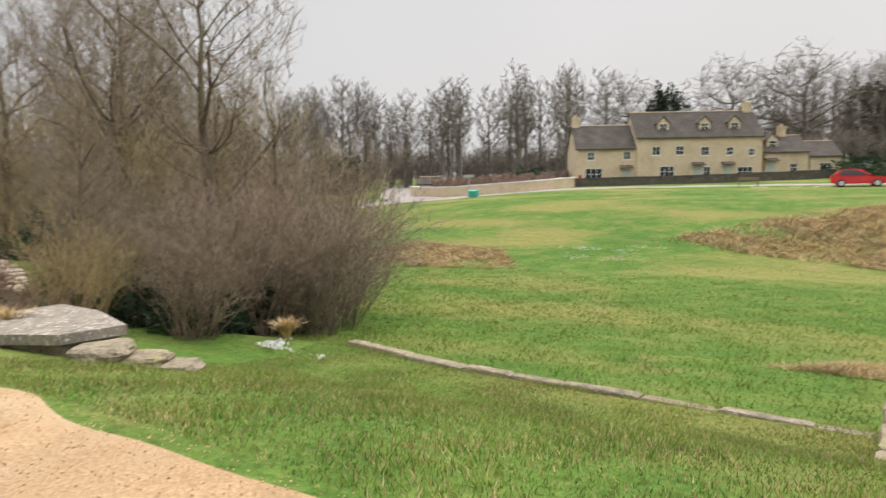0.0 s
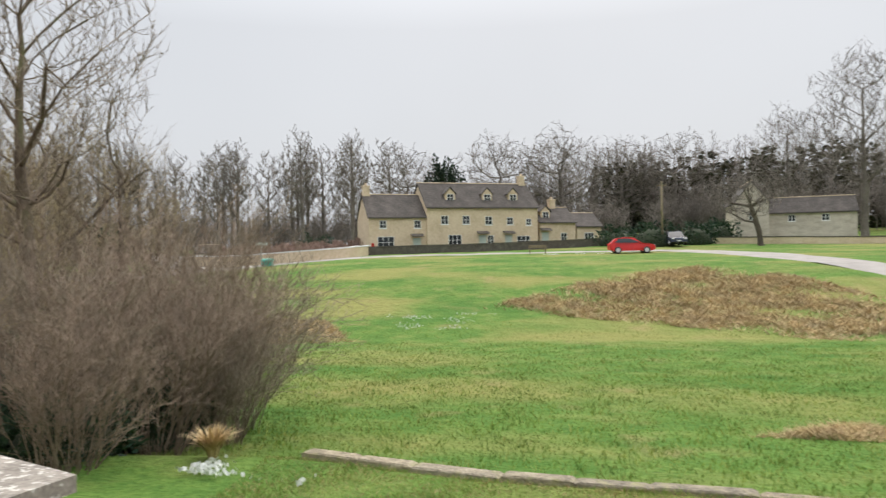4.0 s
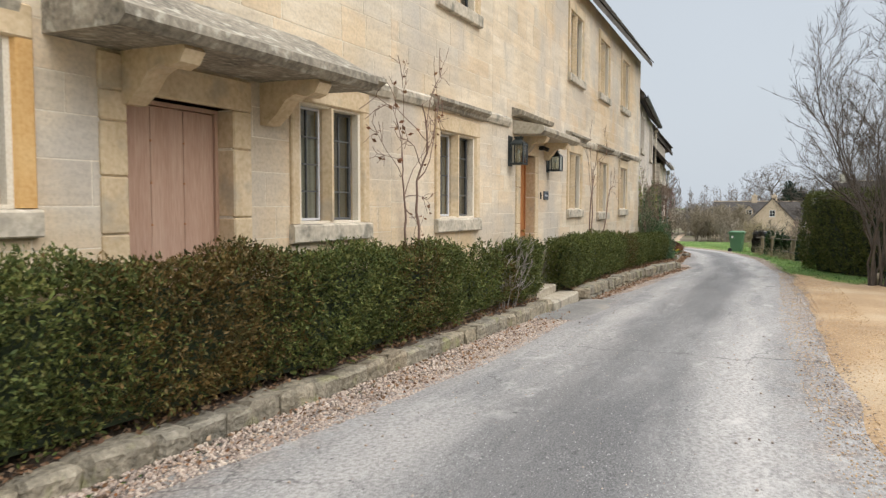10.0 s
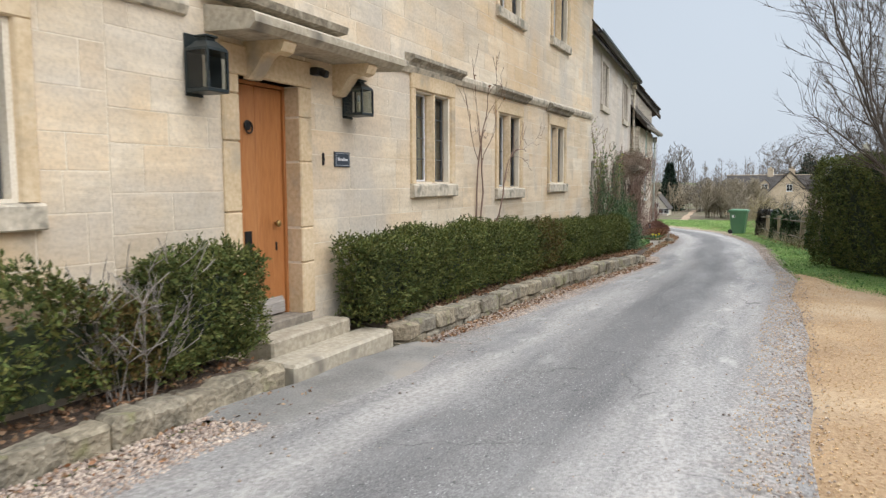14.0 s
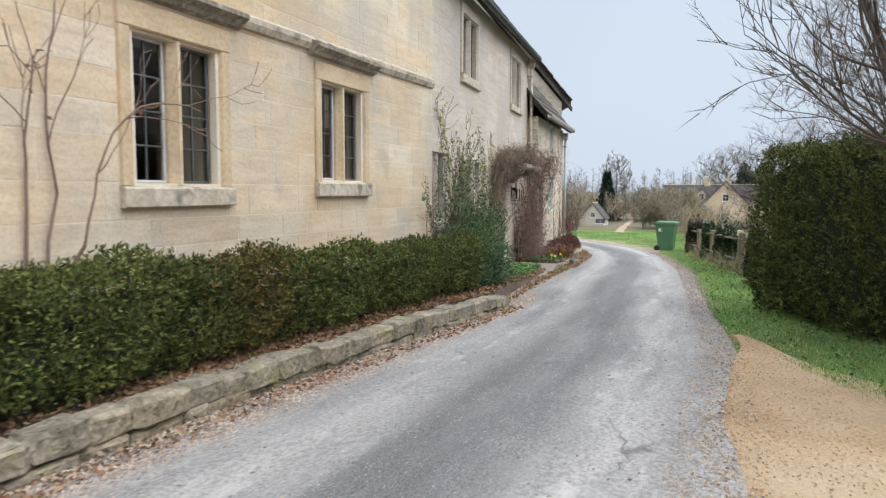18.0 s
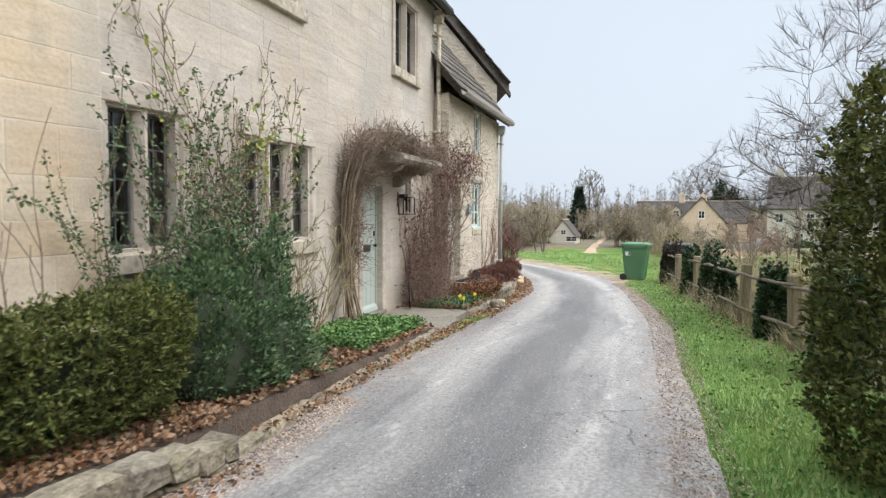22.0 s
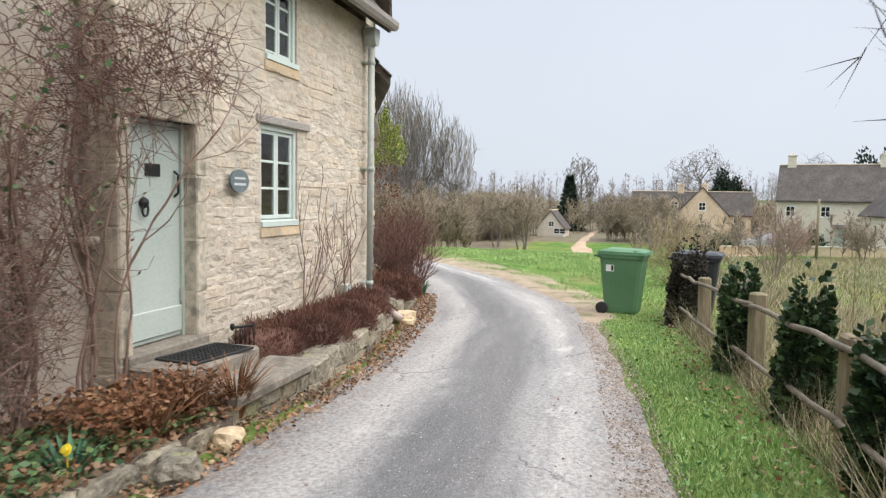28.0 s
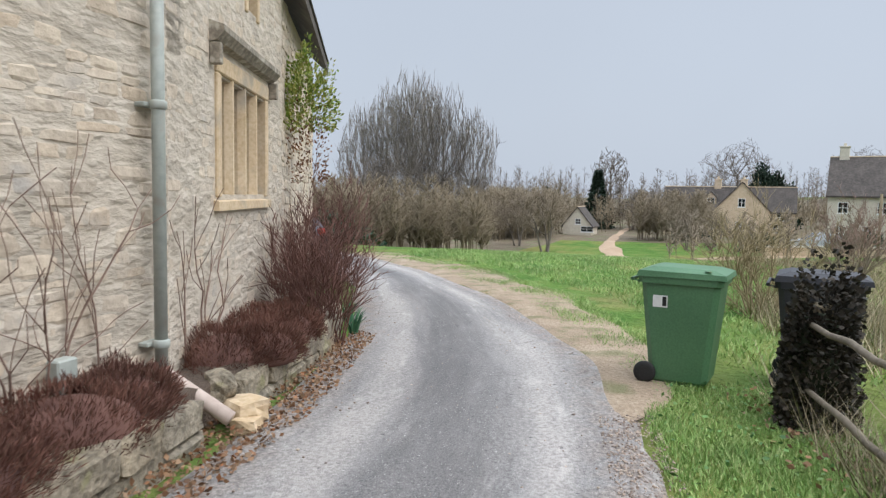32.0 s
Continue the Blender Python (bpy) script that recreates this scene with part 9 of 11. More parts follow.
blades("weed_stalks", "tall seeded teasel stalks beyond the fence", 191, [(-50, 4.4), (-52, 4.0), (-52.5, 5.0), (-50.5, 5.4)], 26, 1.5, MAT_BRACKEN, 0.008, 0.06)

ground_leaves("verge_weeds", "broad-leaved green weeds in the verge", "weeds", 192, VERGE, 2600, 0.04, MAT_COVER, 0.06, 0.02)
ground_leaves("leaf_litter", "pale dead leaves along the fence foot", "leaf litter", 193, [(-38.5, 3.6), (-43.2, 2.6), (-49.6, 1.6), (-52.3, 1.2), (-52.3, 2.0), (-49.6, 2.4), (-43.2, 3.4), (-38.5, 4.4)], 1100, 0.045, MAT_LITTER, 0.05, 0.02)
blades("verge_grass", "short mossy grass beside the rockery", 194, [(-9.2, 3.4), (-12.0, 2.9), (-14.4, 2.75), (-15.5, 2.9), (-16.1, 3.7), (-15.6, 4.3), (-14.2, 3.8), (-12.4, 3.5), (-9.6, 4.2)], 26000, 0.06, MAT_VERGE, 0.006)
ground_leaves("ground_cover", "dark ivy and weeds before the stone pile", "ground cover", 143, [(-12.6, 2.95), (-14.6, 3.0), (-15.6, 3.9), (-15.2, 4.2), (-13.6, 3.9), (-12.6, 3.6)], 2200, 0.04, MAT_SHRUB, 0.1, 0.03)
ground_leaves("leaf_litter", "brown leaves over the rockery soil", "leaf litter", 195, [(-9.9, 4.6), (-12.6, 3.3), (-15.2, 4.3), (-16.8, 9.8), (-13.2, 9.2), (-10.6, 7.6)], 9000, 0.05, MAT_DEADBROWN, 0.05, 0.06)
ground_leaves("ground_cover", "small green ground cover in the rockery", "ground cover", 196, [(-10.4, 4.4), (-12.6, 3.4), (-15.0, 4.3), (-14.6, 6.0), (-12.2, 6.6), (-10.6, 6.4)], 2200, 0.045, MAT_SHRUB, 0.12, 0.05)


def snowdrops(label, seed, outline, count):
    rng = np.random.default_rng(seed)
    p = np.array(outline)
    q = rng.uniform(p.min(0), p.max(0), (count * 6, 2))
    ok = inside(q[:, 0], q[:, 1], outline) & (np.sin(q[:, 0] * 2.6 + seed) + np.sin(q[:, 1] * 3.1 + q[:, 0]) + rng.normal(0, 0.35, len(q)) > 0.55)
    q = q[ok][:count]
    pos = np.concatenate([q, land(q[:, 0], q[:, 1])[:, None] + 0.1 + rng.uniform(0, 0.05, (len(q), 1))], 1)
    d = np.concatenate([rng.normal(0, 0.5, (len(q), 2)), -np.ones((len(q), 1))], 1)
    tagged(new("snowdrops", leaves_mesh("snowdrops", pos, d, 0.07, MAT_SNOWDROP, rng, 0.8)), label, "snowdrops", kind="stuff")


snowdrops("drift of white snowdrops in the field", 201, [(4.0, 12.5), (9, 13), (10.5, 19), (5.5, 20), (3.6, 16)], 4200)
snowdrops("white snowdrops below the wall", 202, [(-9.4, 9.6), (-7.6, 9.3), (-7.4, 9.9), (-9.0, 10.4)], 260)
snowdrops("white snowdrops far across the green", 203, [(-14, 36), (-8, 36), (-8, 40), (-14, 40)], 260)
snowdrops("line of white snowdrops by the far lane", 204, [(-6, 62), (4, 65), (4, 66), (-6, 63)], 500)

# planter shrub
thicket(pose(2.3, 8.6, -1.5), "red-brown bare shrub filling the stone planter", 211, 0.75, 60, 0.9, MAT_TWIGRED, 1, 7, "planter shrubs", 0.7, 0.008)
thicket(pose(3.2, 8.9, -1.5), "red-brown bare shrub filling the stone planter", 212, 0.75, 60, 0.9, MAT_TWIGRED, 1, 7, "planter shrubs", 0.7, 0.008)
thicket(pose(2.9, 8.0, -1.5), "upright bare dogwood in the planter", 213, 1.25, 26, 0.35, MAT_TWIGRED, 1, 5, "planter shrubs", 0.25, 0.009)
leaf_mound("heather", pose(1.6, 9.1, -1.35), "brown dormant heather in the planter", "heather", 214, (0.6, 0.6, 0.35), 2600, 0.07, MAT_HEATHER, width=0.15, core=MAT_SOIL, up=0.8)


# ---- far trees ----
FT1 = crown_tree(on_land(-41, 100), "tall bare tree behind the far lane", 301, [(0, 0, -0.3), (0.2, 0, 7), (0, 0.1, 15)], 0.24, [((0, 0, 11), (2.6, 2.6, 6), 1)], (18, 90, 280), MAT_FARTWIG, MAT_FARTWIG, (0.55, 1.3, 0.026, 2), 1.0, 0.03, 2, group="far trees")
FT2 = crown_tree(on_land(-53, 98), "tall bare tree behind the far lane", 302, [(0, 0, -0.3), (-0.2, 0.1, 7), (0.1, 0, 14)], 0.24, [((0.3, 0, 11.5), (3.4, 3.4, 5.6), 1)], (18, 90, 300), MAT_FARTWIG, MAT_FARTWIG, (0.55, 1.3, 0.026, 2), 0.9, 0.03, 2, group="far trees")
FT3 = crown_tree(on_land(32.5, 95), "great bare round-crowned tree on the rise", 303, [(0, 0, -0.3), (0.1, 0, 6), (0, 0.2, 13), (0.1, 0, 18)], 0.42, [((0, 0, 14.5), (6.2, 6.2, 9.2), 1)], (30, 150, 520, 1000), MAT_FARTWIG, MAT_FARTWIG, (0.8, 1.2, 0.02, 2), 0.8, 0.024, 2, group="far trees", taper=0.62)
FT4 = crown_tree(on_land(-28, 110), "broad bare oak behind the far house", 304, [(0, 0, -0.3), (0.1, 0, 4), (0, 0.2, 9)], 0.45, [((0, 0, 9.0), (7.0, 7.0, 6.6), 1)], (24, 120, 450, 800), MAT_FARTWIG, MAT_FARTWIG, (0.7, 1.1, 0.022, 2), 0.35, 0.028, 2, group="far trees")
rng = random.Random(33)
for k in range(28):
    x = -88 + k * 2.2 + rng.uniform(-1, 1)
    copy_thing((FT1, FT2)[k % 2], on_land(x, 97 + rng.uniform(-6, 10), 37 * k, rng.uniform(0.8, 1.08)))
for k, (x, y, s) in enumerate(((44, 95, 0.98), (25, 99, 0.72), (52, 92, 0.95), (48, 104, 1.0))):
    copy_thing(FT3, on_land(x, y, 66 * k, s))
for k, (x, y, s) in enumerate(((-14, 118, 1.1), (-4, 119, 1.15), (6, 122, 1.0), (14, 119, 1.05), (-186, 4, 0.95), (-104, -28, 0.55), (-175, 22, 0.8), (-128, 30, 0.7))):
    copy_thing(FT4, on_land(x, y, 51 * k, s))
PT = crown_tree(on_land(-137, -38), "tall bare poplars in a close fan", 305, [(0, 0, -0.3), (0.2, 0, 9), (0, 0.1, 19)], 0.3, [((0, 0, 12), (4.6, 4.6, 9), 1)], (60, 260, 760), MAT_POPLAR, MAT_POPLAR, (0.6, 1.6, 0.022, 2, 0.8, 0.3), 3.0, 0.03, 2, group="poplars")
for k, (x, y, s) in enumerate(((-134, -42.0, 0.92), (-136, -34.5, 0.92), (-140, -31.5, 0.8), (-132, -44.5, 0.78), (-132, -37.5, 0.98))):
    copy_thing(PT, on_land(x, y, 80 * k, s))
crown_tree(on_land(-174, -17.2), "purplish bare birch behind the fir", 306, [(0, 0, -0.3), (0, 0, 12)], 0.2, [((0, 0, 8.6), (3.4, 3.4, 5), 1)], (24, 140, 500), MAT_TWIGRED, MAT_FARTWIG, (0.7, 1.3, 0.03, 2), 0.8, 0.035, 2, group="far trees")
crown_tree(on_land(16.5, 80), "dark ivy-stemmed tree before the barn", 317, [(0, 0, -0.3), (-0.4, 0, 2.2), (-1.0, 0, 4.2)], 0.3, [((-1.6, 0, 5.6), (4.2, 3.4, 2.6), 1)], (16, 90, 420), MAT_FARTWIG, MAT_TWIGDARK, (1.2, 0.9, 0.018, 2), 0.3, 0.02, 2, group="far trees")
bare_tree(on_land(-57.6, 1.9, 0, 1, 0.3), "spreading bare shrub beyond the bins", 307, 2.8, 0.04, 2, 7, MAT_TWIGGOLD, MAT_TWIGGOLD, 0.7, stems=8, name="shrub", category="shrub", fuzz=(8, 0.3, 0.005, 1))
bare_tree(on_land(-70, 5), "bare shrubby willow beyond the bend", 308, 3.5, 0.06, 2, 7, MAT_TWIG, MAT_TWIGRED, 0.6, stems=8, name="shrub", category="shrub", fuzz=(6, 0.35, 0.006, 1))
WL = bare_tree(on_land(-104, -12.5), "twiggy bare orchard tree before the cottages", 309, 7, 0.14, 3, 6, MAT_FARTWIG, MAT_TWIG, 0.75, stems=3, step=0.9, group="orchard trees", fuzz=(1.2, 0.9, 0.016, 2))
for k, (x, y, s) in enumerate(((-108, -16, 0.8), (-112, -1.5, 0.6), (-118, 1, 0.6), (-121, -3, 0.7), (-110, 2.5, 0.5), (-125, -20, 0.8), (-99, 14, 0.5))):
    copy_thing(WL, on_land(x, y, 61 * k, s))


def conifer(place, label, seed, height, radius, count, material=MAT_PINE, ragged=0.3):
    rng = np.random.default_rng(seed)
    t = rng.uniform(0, 1, count) ** 1.3
    a = rng.uniform(0, 6.28, count)
    r = radius * (1 - t) * (0.55 + 0.45 * np.sin(t * 40) ** 2) * rng.uniform(0.3, 1.0, count) ** 0.5 + 0.05
    pos = np.stack([np.cos(a) * r, np.sin(a) * r, 0.4 + t * (height - 0.4) - 0.12 * r], 1)
    d = np.stack([np.cos(a), np.sin(a), -ragged * np.ones(count)], 1) + rng.normal(0, 0.25, (count, 3))
    o = thing("conifer", place, label, "conifer")
    part("crown", leaves_mesh("crown", pos, d, 0.07 * height * rng.uniform(0.6, 1.2, count), material, rng, 0.35), None, o)
    part("trunk", Shape().tube([(0, 0, -0.5), (0, 0, height * 0.95)], [0.03 * height, 0.01], 8), MAT_BARK, o)
    return o


def conifer_stand(label, seed, outline, trees, height):
    """A far plantation of dark conifers, too many to count."""
    rng = np.random.default_rng(seed)
    p = np.array(outline)
    q = rng.uniform(p.min(0), p.max(0), (trees * 8, 2))
    q = q[inside(q[:, 0], q[:, 1], outline)][:trees]
    n, k = len(q), 260
    h = height * rng.uniform(0.7, 1.15, (n, 1))
    t = rng.uniform(0.04, 1, (n, k)) ** 1.2
    a = rng.uniform(0, 6.28, (n, k))
    r = h * 0.2 * (1.04 - t) * rng.uniform(0.3, 1.0, (n, k)) ** 0.5 + 0.15
    pos = np.stack([q[:, :1] + r * np.cos(a), q[:, 1:] + r * np.sin(a), land(q[:, 0], q[:, 1])[:, None] + t * h], -1).reshape(-1, 3)
    d = np.stack([np.cos(a), np.sin(a), rng.uniform(-0.6, 0.5, (n, k))], -1).reshape(-1, 3)
    return tagged(new("far_conifers", leaves_mesh("far_conifers", pos, d, 1.3 * rng.uniform(0.6, 1.3, n * k), MAT_FARPINE, rng, 0.5)), label, "woodland", kind="stuff")


conifer_stand("dark conifer plantation on the rise behind the houses", 316, [(2, 126), (26, 121), (46, 116), (60, 112), (64, 132), (4, 146)], 70, 12.5)
conifer(on_land(-150, -15.6), "dark pointed fir behind the cottages", 311, 8.6, 2.5, 6000)
conifer(on_land(-150, -23), "dark pointed fir behind the cottages", 312, 6.0, 1.8, 3000)
leaf_mound("evergreen_tree", on_land(-155, 7), "dark rounded yew tree behind the cottage", "tree", 313, (3.6, 3.6, 7.5), 9000, 0.5, MAT_PINE)
leaf_mound("evergreen_tree", on_land(-138, 24), "dark rounded holm oak behind the farmhouse", "tree", 314, (4.2, 4.2, 9.0), 9000, 0.5, MAT_PINE)
leaf_mound("evergreen_tree", on_land(-22, 108), "dark conifer beside the broad oak", "tree", 315, (3.2, 3.2, 11), 7000, 0.5, MAT_PINE)
for k, (x, y, r, h) in enumerate(((-34, 84, 2.5, 2.2), (6, 84, 3, 2.4), (11, 86, 2.5, 2.2), (2, 86, 2.5, 2.0), (14, 88, 2.0, 2.4), (-60, 78, 4, 3), (-109, 11.5, 1.6, 1.4), (-110.5, 4.5, 1.6, 1.2), (-135, -2, 2.0, 1.8), (-84, -22, 3, 1.6), (-78, -19, 2.5, 1.3), (-88, -27, 3, 2))):
    leaf_mound("shrub", on_land(x, y), "dark evergreen garden shrub far off", "shrub", 320 + k, (r, r, h), 900, 0.35, MAT_LAUREL, core=MAT_YEWCORE, group="far shrubs")


def woodland(name, label, seed, outline, trees, height, spread, material, twigs=46):
    """Distant bare woods: trunks and branches, too many to count."""
    rng = np.random.default_rng(seed)
    p = np.array(outline)
    q = rng.uniform(p.min(0), p.max(0), (trees * 8, 2))
    q = q[inside(q[:, 0], q[:, 1], outline)][:trees]
    n = len(q)
    h = height * rng.uniform(0.65, 1.15, n)
    base = np.concatenate([q, land(q[:, 0], q[:, 1])[:, None] - 0.3], 1)
    top = base + np.stack([rng.normal(0, 0.4, n), rng.normal(0, 0.4, n), h], 1)
    sticks = [np.concatenate([base, top, np.full((n, 1), 0.011) * h[:, None], np.full((n, 1), 0.015)], 1)]
    t = rng.uniform(0.25, 0.98, (n, twigs))
    a = rng.uniform(0, 6.28, (n, twigs))
    st = base[:, None] + (top - base)[:, None] * t[..., None]
    ln_ = (spread * h[:, None] * (1.15 - t) * rng.uniform(0.5, 1.0, (n, twigs)))[..., None]
    d = np.stack([np.cos(a), np.sin(a), rng.uniform(0.5, 1.6, (n, twigs))], -1)
    d /= np.linalg.norm(d, axis=-1, keepdims=True)
    en = st + d * ln_
    sticks.append(np.concatenate([st, en, np.full((n, twigs, 1), 0.05), np.full((n, twigs, 1), 0.02)], -1).reshape(-1, 8))
    for _ in range(2):
        u = rng.uniform(0.3, 1.0, (n, twigs, 1))
        s2 = st + (en - st) * u
        d2 = d + rng.normal(0, 0.5, d.shape)
        sticks.append(np.concatenate([s2, s2 + d2 * ln_ * 0.45, np.full((n, twigs, 1), 0.035), np.full((n, twigs, 1), 0.015)], -1).reshape(-1, 8))
    tw = np.concatenate(sticks[1:])
    return tagged(new(name, crown_mesh(name, sticks[0], tw[:, :7], material, 3)), label, "woodland", kind="stuff")


woodland("far_woodland", "brown bare woods on the rising ground", 401, [(-12, 125), (20, 118), (60, 108), (110, 90), (120, 150), (0, 170)], 330, 16, 0.32, MAT_FARTWIG, 40)
woodland("far_woodland", "hazy bare woods on the western skyline", 402, [(-190, -90), (-178, -30), (-180, 60), (-200, 110), (-230, 90), (-230, -90)], 420, 10, 0.35, MAT_FARTWIG, 26)
woodland("far_hedgerow", "brown bare hedgerow beyond the lane bend", 403, [(-84, -40), (-92, -18), (-100, -17), (-112, -30), (-112, -50)], 300, 5.6, 0.5, MAT_SCRUBTWIG, 40)
woodland("far_hedgerow", "brown bare scrub among the cottages", 404, [(-140, -12), (-142, 12), (-165, 24), (-165, -36), (-128, -28)], 220, 5.0, 0.5, MAT_SCRUBTWIG, 34)
woodland("far_hedgerow", "reddish bare hedge in the walled garden", 405, [(-42, 73), (-36, 69), (-31, 67), (-27, 68), (-27, 80), (-44, 80)], 220, 2.0, 0.6, MAT_TWIGRED)
woodland("far_woodland", "bare trees across the northern valley", 406, [(-60, 46), (-100, 64), (-130, 110), (-90, 118), (-60, 76)], 110, 13, 0.35, MAT_FARTWIG)
woodland("far_hedgerow", "brown scrub along the stream below the yard", 407, [(-20, 16), (-34, 17), (-56, 15), (-60, 24), (-40, 30), (-22, 24)], 110, 4.0, 0.5, MAT_TWIGGOLD)
woodland("far_woodland", "brown bare trees behind the brown-roofed cottage", 416, [(-57, 21), (-59, 38), (-76, 44), (-78, 24)], 80, 8.5, 0.4, MAT_TWIG, 40)
woodland("far_hedgerow", "low brown scrub behind the far lane", 408, [(-92, 86), (-30, 98), (20, 112), (20, 116), (-32, 106), (-94, 98)], 520, 5.4, 0.6, MAT_FARTWIG, 24)
woodland("far_woodland", "bare woods behind the far terrace", 409, [(-110, 104), (-30, 116), (10, 124), (10, 132), (-34, 126), (-112, 116)], 300, 9, 0.45, MAT_FARTWIG, 30)
woodland("far_woodland", "bare woods low on the western edge", 410, [(-96, -2), (-98, 8), (-104, 30), (-108, 30), (-104, 6), (-103, -2)], 60, 3.6, 0.5, MAT_TWIG, 26)
woodland("far_hedgerow", "dense brown bare hedge beyond the lane bend", 411, [(-83, -42), (-90, -21), (-95, -14.5), (-98, -15.5), (-94, -23), (-87, -42)], 230, 4.4, 0.55, MAT_SCRUBTWIG, 46)
blades("bank_grass", "tufts of green grass on the worn verge", 197, [(-51.8, 0.7), (-53.6, 0.6), (-58.5, -1.6), (-63, -4.7), (-67.5, -9.4), (-66.4, -9.9), (-61.8, -5.2), (-57.6, -2.0), (-53, 0.2)], 9000, 0.06, MAT_VERGE, 0.008, 0.5)
woodland("far_hedgerow", "low brown scrub under the great trees", 412, [(8, 113), (40, 104), (80, 92), (114, 82), (118, 90), (60, 112), (12, 119)], 330, 7.5, 0.5, MAT_FARTWIG, 34)
woodland("far_hedgerow", "brown bare scrub beside the gabled cottage", 413, [(-112, -19), (-120, -16.2), (-126, -16.4), (-138, -18), (-138, -28), (-118, -25)], 200, 5.2, 0.7, MAT_SCRUBTWIG, 44)
woodland("far_hedgerow", "brown garden trees before the long cottage", 415, [(-124, -7.5), (-124, -0.5), (-131, 0.5), (-132, -7.5)], 60, 5.2, 0.6, MAT_SCRUBTWIG, 44)
woodland("far_hedgerow", "brown bare scrub behind the earth track", 414, [(-148, -10.5), (-147, -1), (-162, 2), (-164, -10.5)], 110, 5.6, 0.7, MAT_FARTWIG, 40)
blades("dry_weeds", "tall dead stalks in the rough field", 198, [(-53.5, 2.2), (-58, 1.5), (-64, 3), (-66, 14), (-54, 14)], 26000, 0.4, MAT_WEED, 0.009, 0.45)
blades("dry_weeds", "rough pale grass across the far field", 209, [(-64, 4), (-76, 2), (-100, 6), (-104, 24), (-70, 24)], 30000, 0.3, MAT_WEED, 0.02, 0.5)
ground_leaves("leaf_litter", "dead leaves along the hedge kerb foot", "leaf litter", 137, [(-25.3, -0.7), (-30, -0.56), (-33.1, -0.3), (-35.3, -0.12), (-35.2, 0.12), (-33, -0.05), (-30, -0.3), (-25.3, -0.5)], 1500, 0.04, MAT_LITTER, 0.02, 0.03)
ground_leaves("leaf_litter", "dead leaves under the hedge", "leaf litter", 138, [(-29, -0.78), (-33.2, -0.55), (-35.4, -0.36), (-35.4, -1.0), (-29, -1.1)], 4500, 0.045, MAT_LITTER, 0.025, 0.012, base=[(-25, -0.24), (-30, -0.3), (-33, -0.34), (-36, -0.44)])
ground_leaves("ground_cover", "low green weeds in the rose bed", "ground cover", 139, [(-42.3, -0.95), (-44.3, -1.02), (-44.4, -1.7), (-42.3, -1.8)], 2200, 0.05, MAT_SHRUB, 0.1, 0.0, base=[(-42, -0.66), (-44.5, -0.7)])
ground_leaves("leaf_litter", "brown fallen leaves in the rose bed", "leaf litter", 140, [(-42.3, -0.92), (-44.5, -1.0), (-44.5, -2.1), (-42.3, -2.05)], 3600, 0.05, MAT_LITTER, 0.05, 0.01, base=[(-42, -0.66), (-44.5, -0.7)])
ground_leaves("leaf_litter", "dead rusty fern fronds in the rose bed", "leaf litter", 141, [(-43.4, -1.0), (-44.5, -1.05), (-44.5, -1.6), (-43.4, -1.7)], 2600, 0.04, MAT_BRACKEN, 0.3, 0.0, base=[(-42, -0.66), (-44.5, -0.7)])
SANDY = [(-51.4, 0.6), (-53.2, 0.5), (-58.2, -1.7), (-62.7, -4.8), (-67.2, -9.4), (-66.2, -10.1), (-61.6, -5.5), (-57.4, -2.4), (-53, -0.15)]
blades("dry_weeds", "short dead grass on the worn verge", 199, SANDY, 16000, 0.035, MAT_STRAW, 0.007, 0.9)
blades("bank_grass", "sparse green blades on the worn verge", 200, [(-51.4, 1.0), (-53.4, 0.95), (-58.5, -1.2), (-63, -4.3), (-67.5, -9.0), (-66.9, -9.6), (-62.2, -5.0), (-57.9, -2.0), (-53.1, 0.3)], 14000, 0.07, MAT_VERGE, 0.009, 0.6)
ground_leaves("leaf_litter", "brown fallen leaves at the end of the hedge", "leaf litter", 142, [(-35.2, -0.38), (-36.8, -0.56), (-38.3, -0.68), (-38.3, -1.1), (-35.2, -1.1)], 3200, 0.045, MAT_LITTER, 0.03, 0.015, base=[(-35, -0.4), (-36, -0.44), (-38, -0.56), (-41, -0.66)])


